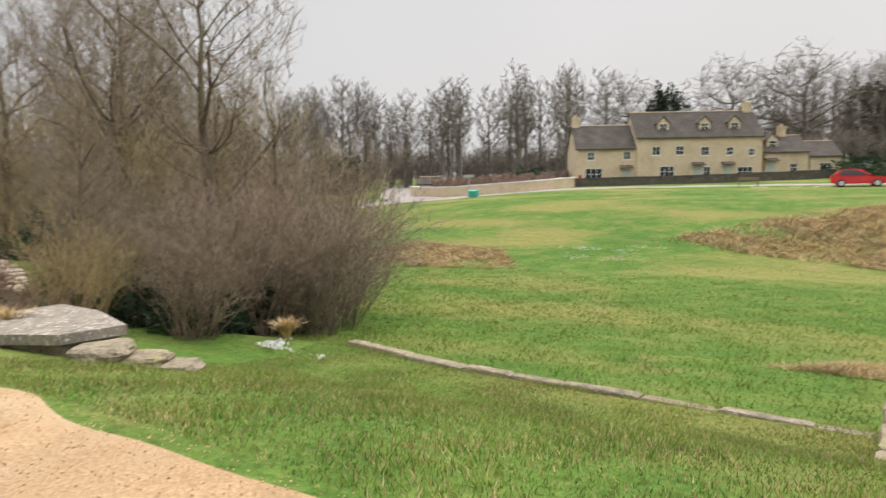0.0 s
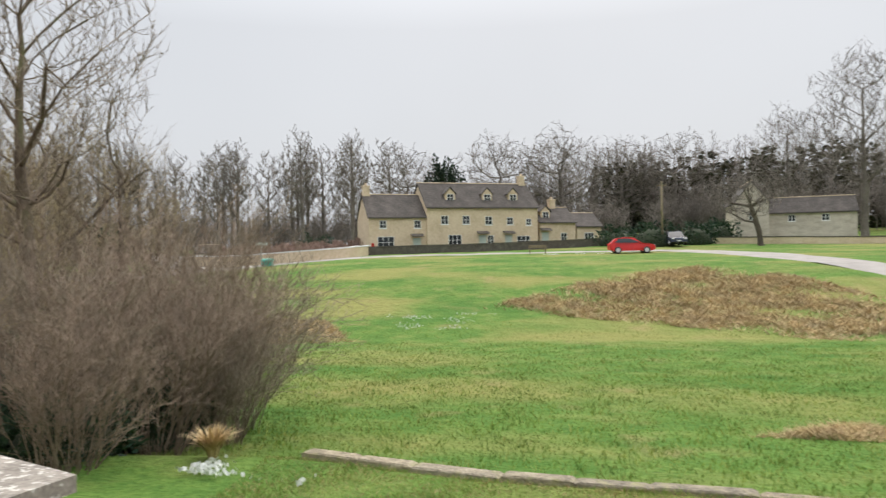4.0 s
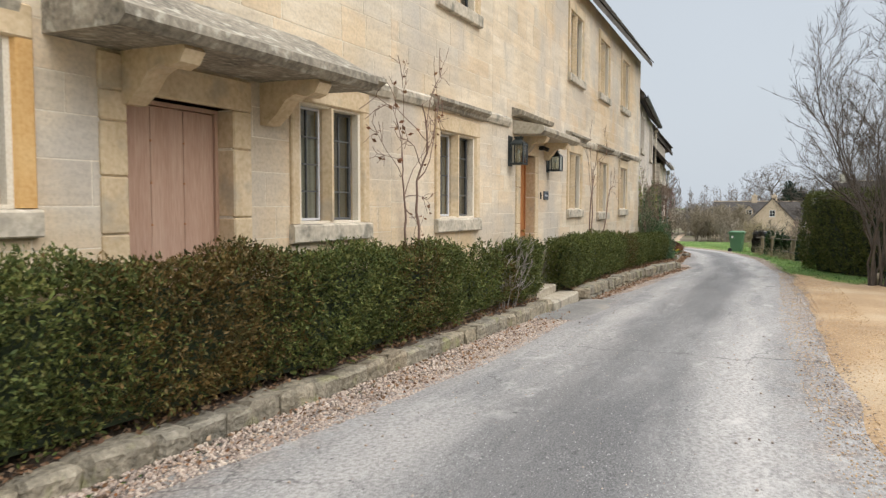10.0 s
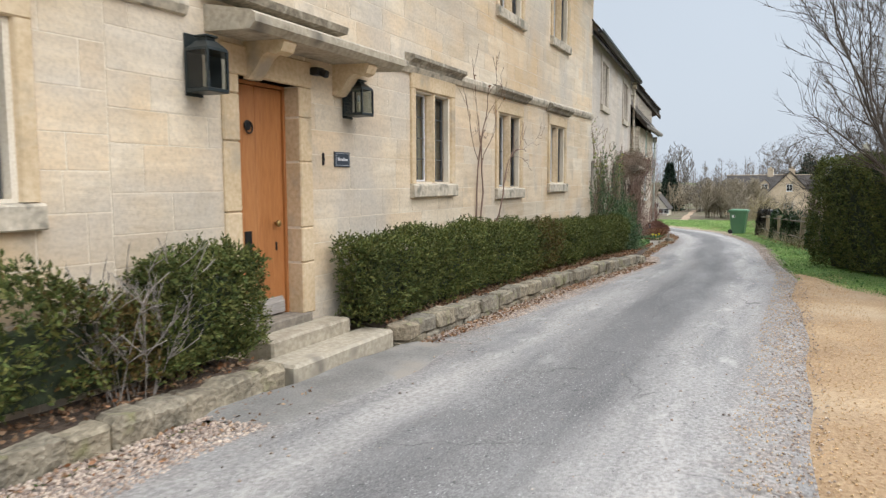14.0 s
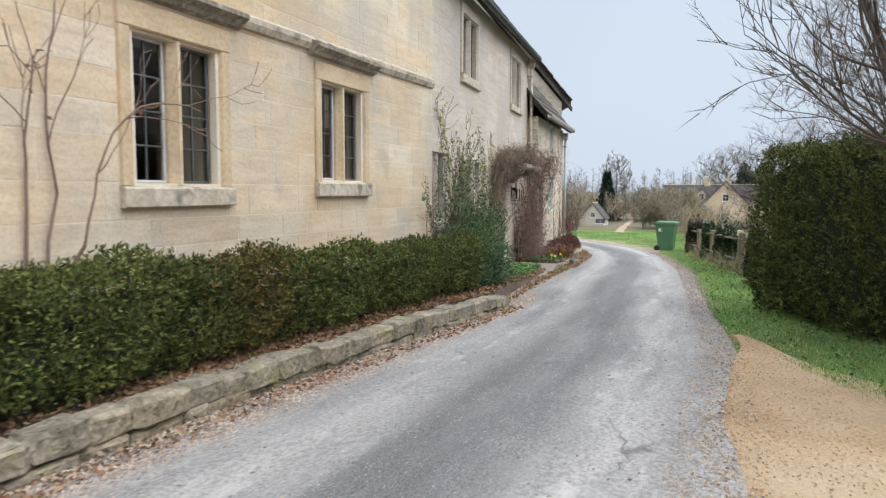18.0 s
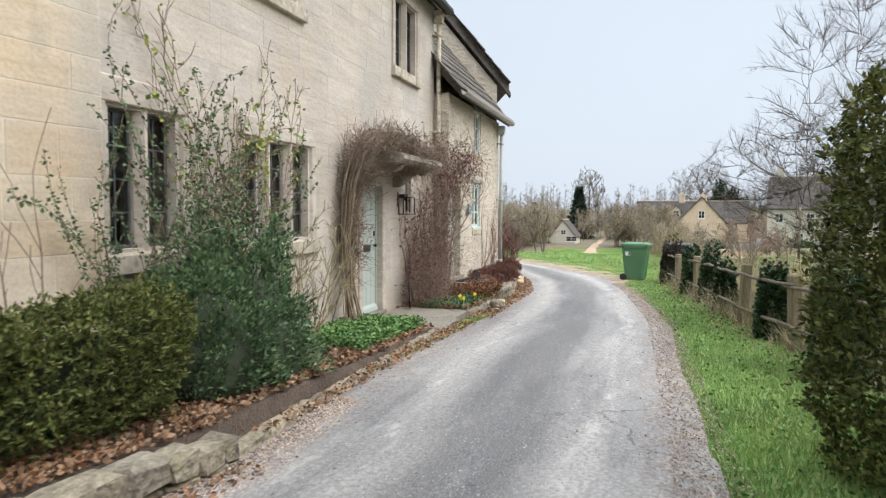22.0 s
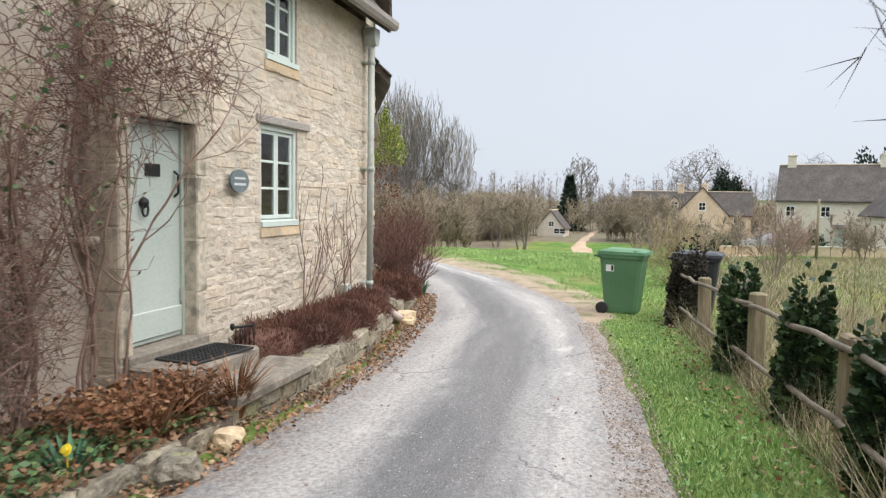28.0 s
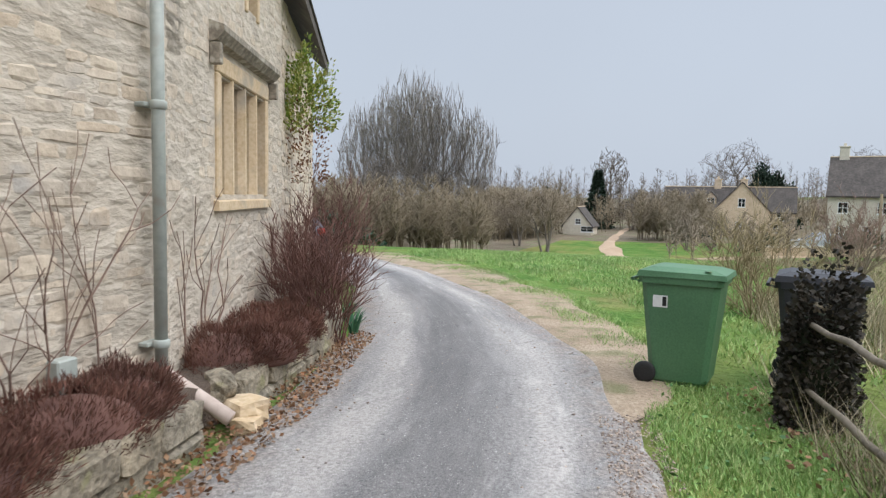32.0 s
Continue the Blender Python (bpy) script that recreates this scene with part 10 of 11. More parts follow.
# ---- far houses ----
def house(name, place, width, depth, eave, ridge, label, wall, windows=(), doors=(), chimneys=(), dormers=(), gable_windows=()):
    """A gabled stone house: front along x at y = 0, looking to -y."""
    h = thing(name, place, label, "house")
    gable = [(0, -1.5), (0, eave), (depth / 2, ridge), (depth, eave), (depth, -1.5)]
    part("wall", Shape().prism(gable, 0, width, "x"), wall, h)
    k = (ridge - eave) / (depth / 2)
    ov = 0.25
    r = Shape()
    for sgn, y0 in ((1, -ov), (-1, depth + ov)):
        y1 = depth / 2
        za = eave - ov * k
        r.prism([(y0, za + 0.02), (y1, ridge + 0.02), (y1, ridge + 0.16), (y0, za + 0.16)] if sgn > 0 else [(y1, ridge + 0.02), (y0, za + 0.02), (y0, za + 0.16), (y1, ridge + 0.16)], -0.15, width + 0.15, "x")
    part("roof", r, MAT_FARSLATE, h, "grey-brown stone slate roof")
    part("ridge", Shape().box(-0.15, width + 0.15, depth / 2 - 0.1, depth / 2 + 0.1, ridge + 0.1, ridge + 0.2, 0.03), MAT_FARWALL, h)

    def window(x, z, w, t, y=0.0, cols=2, rows=2, m=None):
        o = part("window", Shape().box(-w / 2 - 0.06, w / 2 + 0.06, -0.05, 0.02, -0.08, 0.0, 0.01).box(-w / 2, w / 2, -0.035, -0.012, 0, 0.06).box(-w / 2, w / 2, -0.035, -0.012, t - 0.06, t).box(-w / 2, -w / 2 + 0.06, -0.036, -0.012, 0, t).box(w / 2 - 0.06, w / 2, -0.036, -0.012, 0, t), MAT_WHITE, h, m=m or pose(x, y, z))
        b = Shape()
        for i in range(1, cols):
            b.box(-w / 2 + w * i / cols - 0.025, -w / 2 + w * i / cols + 0.025, -0.037, -0.013, 0.06, t - 0.06)
        for j in range(1, rows):
            b.box(-w / 2 + 0.06, w / 2 - 0.06, -0.0365, -0.013, t * j / rows - 0.02, t * j / rows + 0.02)
        part("glazing_bar", b, MAT_WHITE, o)
        part("pane", Shape().add([(-w / 2, -0.02, 0), (w / 2, -0.02, 0), (w / 2, -0.02, t), (-w / 2, -0.02, t)], [(0, 1, 2, 3)]), MAT_CARGLASS, o)

    for x, z, w, t in windows:
        window(x, z, w, t, cols=3 if w > 1.2 else 2, rows=2)
    for z, y, w, t in gable_windows:
        window(0, 0, w, t, m=Matrix.Translation((0, y, z)) @ Matrix.Rotation(radians(-90), 4, "Z"))
    for x, w in doors:
        o = part("door", Shape().box(x - w / 2, x + w / 2, -0.04, 0.0, 0, 2.0, 0.01), MAT_SAGE, h, "pale green painted door")
        part("door_hood", Shape().prism([(0, 2.35), (-0.6, 2.15), (-0.6, 2.22), (0, 2.5)], x - 0.7, x + 0.7, "x"), MAT_SLATE, h)
    for x, y in chimneys:
        part("chimney", Shape().box(x - 0.4, x + 0.4, y - 0.3, y + 0.3, ridge - 0.9, ridge + 1.0, 0.03).box(x - 0.46, x + 0.46, y - 0.36, y + 0.36, ridge + 1.0, ridge + 1.12, 0.02).box(x - 0.12, x + 0.12, y - 0.12, y + 0.12, ridge + 1.12, ridge + 1.4, 0.03), wall, h)
    for x in dormers:
        y = depth * 0.12
        z = eave + k * y
        d = part("dormer", Shape().prism([(x - 0.6, z - 0.1), (x + 0.6, z - 0.1), (x + 0.6, z + 0.9), (x, z + 1.5), (x - 0.6, z + 0.9)], y, depth * 0.45, "y"), wall, h)
        part("dormer_roof", Shape().prism([(x - 0.75, z + 0.8), (x, z + 1.56), (x + 0.75, z + 0.8), (x + 0.75, z + 0.92), (x, z + 1.7), (x - 0.75, z + 0.92)], y - 0.1, depth * 0.48, "y"), MAT_FARSLATE, h)
        window(x, z + 0.05, 0.85, 0.8, y)
    return h


def facing(p, q):
    return Matrix.Translation((p[0], p[1], p[2])) @ Matrix.Rotation(math.atan2(q[1] - p[1], q[0] - p[0]), 4, "Z")


house("house", facing((-25.2, 76.5, 1.0), (-19.0, 79.8)), 7.0, 6.0, 4.4, 7.0, "stone cottage end of the far terrace", MAT_FARWALL, [(1.9, 0.9, 1.9, 1.3), (1.6, 3.1, 0.8, 0.9), (5.6, 3.1, 0.8, 0.9)], [(5.5, 0.9)], [(0.4, 3.0)])
house("house", facing((-19.2, 79.4, 1.2), (-7.0, 85.9)), 13.8, 6.6, 5.3, 8.2, "three-storey stone house with white dormers", MAT_FARWALL, [(2.1, 3.3, 0.9, 1.0), (4.7, 3.3, 0.9, 1.0), (7.5, 3.2, 0.9, 1.0), (10.2, 3.2, 0.8, 0.9), (12.6, 3.1, 0.7, 0.8), (3.3, 0.9, 1.6, 1.2), (11.9, 0.8, 1.7, 1.1), (7.7, 0.9, 0.8, 1.1)], [(6.7, 0.9), (10.0, 0.9)], [(13.2, 3.3)], [3.1, 7.7, 11.0])
house("house", facing((-6.8, 86.3, 1.5), (-2.5, 88.6)), 4.8, 5.0, 3.2, 5.0, "low stone extension of the far house", MAT_FARWALL, [(3.2, 0.9, 0.8, 1.0)], [(0.7, 0.9)], [(2.9, 2.5)], [1.1])
house("house", facing((-2.4, 88.9, 1.6), (0.6, 90.5)), 3.4, 4.4, 2.6, 4.2, "small stone outhouse beside the far house", MAT_FARWALL, [(1.7, 0.9, 1.3, 0.9)])
house("house", facing((19.5, 88.0, 3.3), (20.5, 98.0)), 9.0, 3.6, 3.2, 5.5, "pale gabled stone barn under trees", MAT_RENDER, (), (), (), (), [(1.0, 1.8, 0.7, 1.0)])
house("house", facing((19.8, 89.4, 3.3), (28.8, 87.6)), 9.2, 4.0, 1.9, 3.6, "low stone cottage under trees", MAT_RENDER, [(2.5, 0.8, 0.8, 0.8), (6.0, 0.8, 0.8, 0.8)])
house("house", facing((-45.5, 76.0, 0.7), (-41.5, 77)), 2.6, 2.4, 1.1, 1.9, "small stone shed by the lane", MAT_FARPALE, (), (), (), (), [])
# Brown MAT_PILE walls: the shadow on this cottage is put into its wall colour.
house("house", facing((-51.6, 14.4, -2.7), (-50.3, 20.6)), 6.3, 5.0, 4.0, 5.5, "brown-roofed cottage behind the yard trees", MAT_PILE, [(1.3, 0.9, 0.9, 1.0), (4.9, 0.9, 0.9, 1.0)], [(3.1, 0.9)])
# the western village
house("house", facing((-116.4, 10.0, -3.6), (-113.4, 27.6)), 17.5, 7.5, 4.8, 8.2, "large pale stone farmhouse with slate roof", MAT_FARPALE, [(1.2, 3.2, 0.8, 1.0), (4.2, 3.2, 0.8, 1.0), (8.0, 3.2, 0.8, 1.0), (1.0, 0.9, 0.8, 1.2), (3.2, 0.9, 0.8, 1.2), (8.0, 0.9, 0.8, 1.2), (12, 0.9, 0.9, 1.2)], [(5.6, 0.9)], [(1.0, 3.7), (9.0, 3.7)])
house("house", facing((-112.5, 16.5, -3.4), (-107, 17.3)), 7.0, 6.0, 3.4, 6.6, "stone wing of the farmhouse", MAT_FARPALE, [(3.0, 0.9, 1.0, 1.1)], (), (), (), [(1.0, 3, 0.9, 1.1)])
house("house", facing((-138.5, -5.6, -3.9), (-137.4, 9.4)), 15.0, 5.6, 3.2, 6.0, "long stone cottage with a steep slate roof", MAT_FARWALL, [(2.0, 0.9, 1.0, 1.0), (4.6, 0.9, 1.0, 1.0), (13.4, 2.1, 0.9, 0.9), (13.2, 0.7, 1.0, 1.0)], [(6.4, 0.9)], [(6.2, 2.8), (9.2, 2.8)], [5.6])
house("house", facing((-134.6, 6.5, -3.9), (-140.0, 6.5)), 5.0, 6.1, 3.2, 6.5, "tall stone gable wing of the cottage", MAT_FARWALL, (), (), (), (), [(1.0, 3.05, 1.2, 1.0), (3.7, 3.05, 0.8, 1.0)])
house("house", facing((-131.0, -13.2, -4.05), (-137.0, -13.2)), 4.6, 3.4, 1.3, 3.4, "little pale stone gabled cottage", MAT_FARPALE, (), (), (), (), [(0.5, 0.5, 1.5, 0.7), (1.4, 1.6, 0.7, 0.7)])


def field_wall(name, line, height, label, thick=0.4, coping=MAT_FARPALE, body=MAT_FARWALL):
    p = resample(line, max(6, len(line) * 6))
    w = thing(name, pose(p[0][0], p[0][1], 0), label, "stone wall")
    for kind, a, b, t, mat in (("wall_body", -0.4, height, thick, body), ("coping", height + 0.004, height + 0.12, thick * 1.25, coping)):
        d = np.gradient(p, axis=0)
        d /= np.linalg.norm(d, axis=1, keepdims=True)
        nrm = np.stack([-d[:, 1], d[:, 0]], axis=1) * t / 2
        z = land(p[:, 0], p[:, 1])
        v = []
        for i in range(len(p)):
            for q, zz in ((p[i] - nrm[i], z[i] + a), (p[i] + nrm[i], z[i] + a), (p[i] + nrm[i], z[i] + b), (p[i] - nrm[i], z[i] + b)):
                v.append((q[0] - p[0][0], q[1] - p[0][1], zz))
        n = len(p)
        f = [(0, 1, 2, 3), (4 * n - 1, 4 * n - 2, 4 * n - 3, 4 * n - 4)] + [(4 * i + k, 4 * i + 4 + k, 4 * i + 4 + (k + 1) % 4, 4 * i + (k + 1) % 4) for i in range(n - 1) for k in range(4)]
        part(kind, Shape().add(v, f), mat, w)
    return w


field_wall("garden_wall", [(-44, 72), (-37, 66.8), (-31.5, 64.8), (-27.2, 65.2), (-24.6, 69), (-25.0, 75.6)], 1.0, "curved garden wall with pale coping by the lane", coping=MAT_WHITE)
field_wall("garden_wall", [(-25.2, 74.6), (-16, 77.8), (-8, 81.6), (0, 85.5)], 0.8, "dark stone wall along the far lane", coping=MAT_SLATE, body=MAT_SLATE)
field_wall("garden_wall", [(10, 86), (16, 84), (24, 81), (34, 76)], 0.7, "low dry-stone wall below the barn", coping=MAT_SLATE)
field_wall("garden_wall", [(-105.5, 4.5), (-105.2, 9), (-104.5, 14), (-103, 26)], 0.7, "low pale stone wall before the farmhouse")

pole = thing("telegraph_pole", pose(6.8, 82.5, GRASS_Z(6.8, 82.5)), "tall dark timber telegraph pole", "pole")
part("pole", Shape().tube([(0, 0, -0.5), (0, 0, 7.2)], [0.14, 0.1], 10), MAT_FENCE, pole, smooth=True)
part("crossarm", Shape().box(-0.5, 0.5, -0.05, 0.05, 6.7, 6.82, 0.01), MAT_FENCE, pole)
pole = thing("telegraph_pole", pose(-100.5, 11.2, GRASS_Z(-100.5, 11.2)), "timber pole before the farmhouse", "pole")
part("pole", Shape().tube([(0, 0, -0.5), (0, 0, 4.6)], [0.12, 0.09], 10), MAT_FENCE, pole, smooth=True)
sg = thing("signpost", pose(-31.6, 62.5, GRASS_Z(-31.6, 62.5)), "grey signpost on the green", "signpost")
part("pole", Shape().tube([(0, 0, -0.2), (0, 0, 2.2)], 0.05, 8), MAT_PIPE, sg)
part("sign", Shape().box(-0.6, 0.6, -0.03, 0.03, 1.9, 2.15, 0.01), MAT_PIPE, sg)
gb = thing("grit_bin", pose(-30.6, 61.5, GRASS_Z(-30.6, 61.5)), "turquoise plastic grit bin on the verge", "grit bin")
part("body", Shape().box(-0.45, 0.45, -0.3, 0.3, 0, 0.5, 0.05), MAT_TURQ, gb)
part("lid", Shape().prism([(-0.34, 0.5), (0.34, 0.5), (0.3, 0.68), (-0.3, 0.6)], -0.5, 0.5, "x"), MAT_TURQ, gb)
bn = thing("bench", pose(-6.5, 66.5, GRASS_Z(-6.5, 66.5), 0, 0, 4), "weathered timber bench on the green", "bench")
part("seat", Shape().box(-0.8, 0.8, -0.2, 0.22, 0.42, 0.47, 0.01), MAT_FENCE, bn)
part("backrest", Shape().box(-0.8, 0.8, 0.2, 0.25, 0.6, 0.85, 0.01), MAT_FENCE, bn)
for x in (-0.72, 0.72):
    for y in (-0.16, 0.22):
        part("leg", Shape().box(x - 0.04, x + 0.04, y - 0.03, y + 0.03, 0, 0.85 if y > 0 else 0.42), MAT_FENCE, bn)
pb = part("post_box", Shape().box(-0.14, 0.14, -0.1, 0.0, 1.0, 1.5, 0.03).box(-0.09, 0.09, -0.115, -0.1, 1.36, 1.4), MAT_CARRED)
pb.matrix_basis = facing((-25.2, 76.5, 1.0), (-19.0, 79.8)) @ Matrix.Translation((0.4, -0.002, 0))
tagged(pb, "small red wall post box on the far cottage", "post box")


# ---- single stones ----
def rock_mesh(name, seed, material, jitter=0.05, bevel=0.12):
    """A unit block, -0.5 to 0.5, with chamfered and uneven corners."""
    rng = random.Random(seed)
    s = Shape().box(-0.5, 0.5, -0.5, 0.5, -0.5, 0.5, bevel)
    s.v = [tuple(c + rng.uniform(-jitter, jitter) for c in p) for p in s.v]
    return s.mesh(name, material)


def boulder_mesh(name, seed, material, rough=0.1):
    """A rounded, lumpy and faintly flat-faced stone about a unit block."""
    bm = bmesh.new()
    bmesh.ops.create_cube(bm, size=1.0)
    bmesh.ops.subdivide_edges(bm, edges=bm.edges[:], cuts=3, use_grid_fill=True)
    shift = Vector((seed * 1.7, seed * 0.9, seed * 2.3))
    for v in bm.verts:
        r = v.co.normalized() * 0.58
        p = v.co.lerp(r, 0.55)
        k = 1 + rough * 1.6 * noise.noise(p * 1.7 + shift) + rough * 0.9 * noise.noise(p * 4.5 + shift)
        v.co = p * k
    data = bpy.data.meshes.new(name)
    bm.to_mesh(data)
    bm.free()
    data.materials.append(material)
    return data


RUBBLE = [rock_mesh("stone", i, MAT_RUBBLE, 0.09, 0.2) for i in range(9)]
ASHLAR = [rock_mesh("stone", 20 + i, MAT_ASHLAR, 0.006, 0.02) for i in range(5)]
BUFFS = [rock_mesh("stone", 30 + i, MAT_BUFF, 0.006, 0.02) for i in range(4)]
FLATS = [rock_mesh("stone", 86 + i, MAT_RUBBLE, 0.03, 0.08) for i in range(4)]
COPINGS = [rock_mesh("stone", 80 + i, MAT_KERB, 0.02, 0.07) for i in range(5)]
KERBS = [rock_mesh("stone", 40 + i, MAT_KERB, 0.07, 0.12) for i in range(9)]
PILE = [boulder_mesh("stone", 110 + i, MAT_PILE, 0.2) for i in range(5)] + [boulder_mesh("stone", 116, MAT_PILE, 0.14)]
ROCKS = [boulder_mesh("rock", 60 + i, MAT_KERB, 0.17) for i in range(6)]


def clip_stones(rects, holes):
    """Stones cut back to the edges of the openings."""
    done = []
    for u0, u1, z0, z1 in rects:
        pieces = [(u0, u1, z0, z1)]
        for a, b, c, d in holes:
            nxt = []
            for p, q, r, s in pieces:
                if q <= a or p >= b or s <= c or r >= d:
                    nxt.append((p, q, r, s))
                    continue
                if p < a:
                    nxt.append((p, a, r, s))
                if q > b:
                    nxt.append((b, q, r, s))
                lo, hi = max(p, a), min(q, b)
                if r < c:
                    nxt.append((lo, hi, r, c))
                if s > d:
                    nxt.append((lo, hi, d, s))
            pieces = nxt
        done += [p for p in pieces if p[1] - p[0] > 0.04 and p[3] - p[2] > 0.035]
    return done


def lay_stones(name, margin, heights, lengths, joint, proud, depth, meshes, bulk_mat, seed, near, rough=0.0, limit=300, z_from=None):
    """Courses of stones over a wall's street face. near: the stretch (u from, u to, z from, z to) whose stones are single parts."""
    ob, m, length, z0, z1, holes, p, q = WALLS[name]
    rng = random.Random(seed)
    z0 = z_from if z_from is not None else z0
    rects = []
    z = z0
    while z < z1 - 0.03:
        h = min(rng.uniform(*heights), z1 - z)
        u = -rng.uniform(0, lengths[0])
        while u < length:
            w = rng.uniform(*lengths)
            a, b = max(u, 0.0), min(u + w, length)
            if b - a > 0.04:
                if rough and h > 0.13 and rng.random() < 0.22:
                    k = h * rng.uniform(0.4, 0.6)
                    rects += [(a, b, z, z + k), (a, b, z + k, z + h)]
                else:
                    rects.append((a, b, z, z + h))
            u += w
        z += h
    rects = clip_stones(rects, [(a - margin, b + margin, c - margin * 1.4, d + margin * 1.5) for a, b, c, d in holes])
    single, joined = [], Shape()
    for a, b, c, d in rects:
        hit = near[0] < (a + b) / 2 < near[1] and near[2] < (c + d) / 2 < near[3]
        out = proud + rng.uniform(-rough, rough) * 0.5
        box = (a + joint / 2, b - joint / 2, -out, depth, c + joint / 2, d - joint / 2)
        if hit and len(single) < limit:
            single.append(box)
        else:
            src = rng.choice(meshes)
            cx, cy, cz = (box[0] + box[1]) / 2, (box[2] + box[3]) / 2, (box[4] + box[5]) / 2
            sx, sy, sz = box[1] - box[0], box[3] - box[2], box[5] - box[4]
            k = len(joined.v)
            joined.v += [(cx + v.co.x * sx, cy + v.co.y * sy, cz + v.co.z * sz) for v in src.vertices]
            joined.f += [tuple(i + k for i in f.vertices) for f in src.polygons]
    if joined.v:
        tagged(part("stonework", joined, bulk_mat, ob), kind="stuff")
    for x0, x1, y0, y1, c, d in single:
        o = new("stone", rng.choice(meshes))
        o.parent = ob
        o.matrix_basis = Matrix.Translation(((x0 + x1) / 2, (y0 + y1) / 2, (c + d) / 2)) @ Matrix.Rotation(rng.uniform(-1.4, 1.4) * rough, 4, "Y") @ Matrix.Diagonal((x1 - x0, y1 - y0, d - c, 1))


lay_stones("wall_1", 0.13, (0.22, 0.36), (0.45, 1.25), 0.007, 0.0025, 0.03, ASHLAR, MAT_ASHLAR_BULK, 1, (4.5, 9, -0.5, 3.0), limit=80)
lay_stones("wall_2", 0.13, (0.22, 0.35), (0.35, 1.1), 0.008, 0.0025, 0.03, ASHLAR, MAT_ASHLAR_BULK, 2, (0, 9, -0.5, 3.6), limit=120)
lay_stones("wall_3", 0.13, (0.22, 0.35), (0.35, 1.1), 0.008, 0.0025, 0.03, ASHLAR, MAT_ASHLAR_BULK, 3, (0, 9, -0.5, 3.6), limit=120)
lay_stones("wall_4", 0.13, (0.22, 0.35), (0.35, 1.1), 0.008, 0.0025, 0.03, ASHLAR, MAT_ASHLAR_BULK, 4, (0, 14, -0.5, 3.2), limit=300)
lay_stones("wall_5", 0.13, (0.24, 0.36), (0.45, 1.2), 0.005, 0.002, 0.03, BUFFS, MAT_BUFF_BULK, 5, (0, 9, -0.7, 3.0), limit=150)
lay_stones("wall_6", 0.02, (0.06, 0.14), (0.12, 0.4), 0.002, 0.002, 0.03, RUBBLE, MAT_RUBBLE_BULK, 6, (0, 9, -0.9, 2.4), 0.014, limit=300)
lay_stones("wall_7", 0.12, (0.08, 0.16), (0.16, 0.45), 0.002, 0.0, 0.03, RUBBLE, MAT_RUBBLE_BULK, 7, (0, 9, -0.9, 2.2), 0.009, limit=260)
lay_stones("wall_8", 0.0, (0.12, 0.2), (0.2, 0.45), 0.004, 0.01, 0.03, RUBBLE, MAT_RUBBLE_BULK, 8, (0, 0, 0, 0), 0.03)


def edging(name, line, depth, bottom, top, lengths, label, seed, meshes=KERBS, courses=1, joint=0.02, category="kerb", tilt=0.03):
    """A row or low wall of single stones along a line; its front face is on the line, its body to the right-hand side of travel."""
    rng = random.Random(seed)
    p = np.array(line, float)
    dl = np.concatenate([[0], np.cumsum(np.hypot(*np.diff(p, axis=0).T))])
    w = thing(name, pose(p[0][0], p[0][1], 0), label, category, kind="structure")
    base = w.matrix_basis.translation
    for c in range(courses):
        u = -rng.uniform(0, lengths[0]) * (c % 2)
        while u < dl[-1] - 0.1:
            ln_ = rng.uniform(*lengths)
            a, b = max(u, 0), min(u + ln_, dl[-1])
            u += ln_
            if b - a < 0.08:
                continue
            pa = np.array([np.interp(a, dl, p[:, 0]), np.interp(a, dl, p[:, 1])])
            pb = np.array([np.interp(b, dl, p[:, 0]), np.interp(b, dl, p[:, 1])])
            d = (pb - pa) / np.linalg.norm(pb - pa)
            nr = np.array([d[1], -d[0]])
            dep = depth * rng.uniform(0.9, 1.15)
            mid = (pa + pb) / 2 + nr * (dep / 2 + rng.uniform(-0.02, 0.02))
            lo, hi = bottom(*mid), top(*mid) + rng.uniform(-0.015, 0.015)
            z0, z1 = lo + (hi - lo) * c / courses, lo + (hi - lo) * (c + 1) / courses
            o = new("stone", rng.choice(meshes))
            o.parent = w
            o.matrix_basis = Matrix.Translation((mid[0] - base[0], mid[1] - base[1], (z0 + z1) / 2)) @ Euler((rng.uniform(-tilt, tilt), rng.uniform(-tilt, tilt) * 0.6, math.atan2(d[1], d[0]) + rng.uniform(-0.02, 0.02))).to_matrix().to_4x4() @ Matrix.Diagonal((np.linalg.norm(pb - pa) + joint, dep, z1 - z0 + 0.01, 1))
    return w


under = lambda x, y: GRASS_Z(x, y) - 0.08
top_a = lambda x, y: float(np.interp(x, [-36, -34.4, -33, -24, -15, -9], [-0.53, -0.36, -0.28, -0.2, -0.15, -0.11]))
top_b = lambda x, y: float(np.interp(x, [-36, -34.4, -33, -30, -25], [-0.5, -0.38, -0.33, -0.27, -0.2]))
edging("kerb_wall", [(-23.55, -0.84), (-21.6, -0.95), (-17.9, -1.1), (-13, -1.33), (-9.0, -1.62)][::-1], -0.22, under, top_a, (0.2, 0.5), "low mossy stone kerb wall before the hedge", 1)
edging("kerb_wall", [(-25.2, -0.72), (-28.2, -0.66), (-30, -0.58), (-32.1, -0.42), (-33.1, -0.32), (-34.3, -0.2), (-35.3, -0.14)], -0.24, under, top_b, (0.18, 0.5), "low mossy stone kerb wall before the hedge", 2, courses=2)
edging("bed_edging", [(-35.4, -0.22), (-36.4, -0.4), (-38.5, -0.58), (-40.5, -0.72)], -0.15, under, lambda x, y: GRASS_Z(x, y) + 0.05, (0.25, 0.6), "rough low stone edging of the shrub bed", 3, ROCKS)
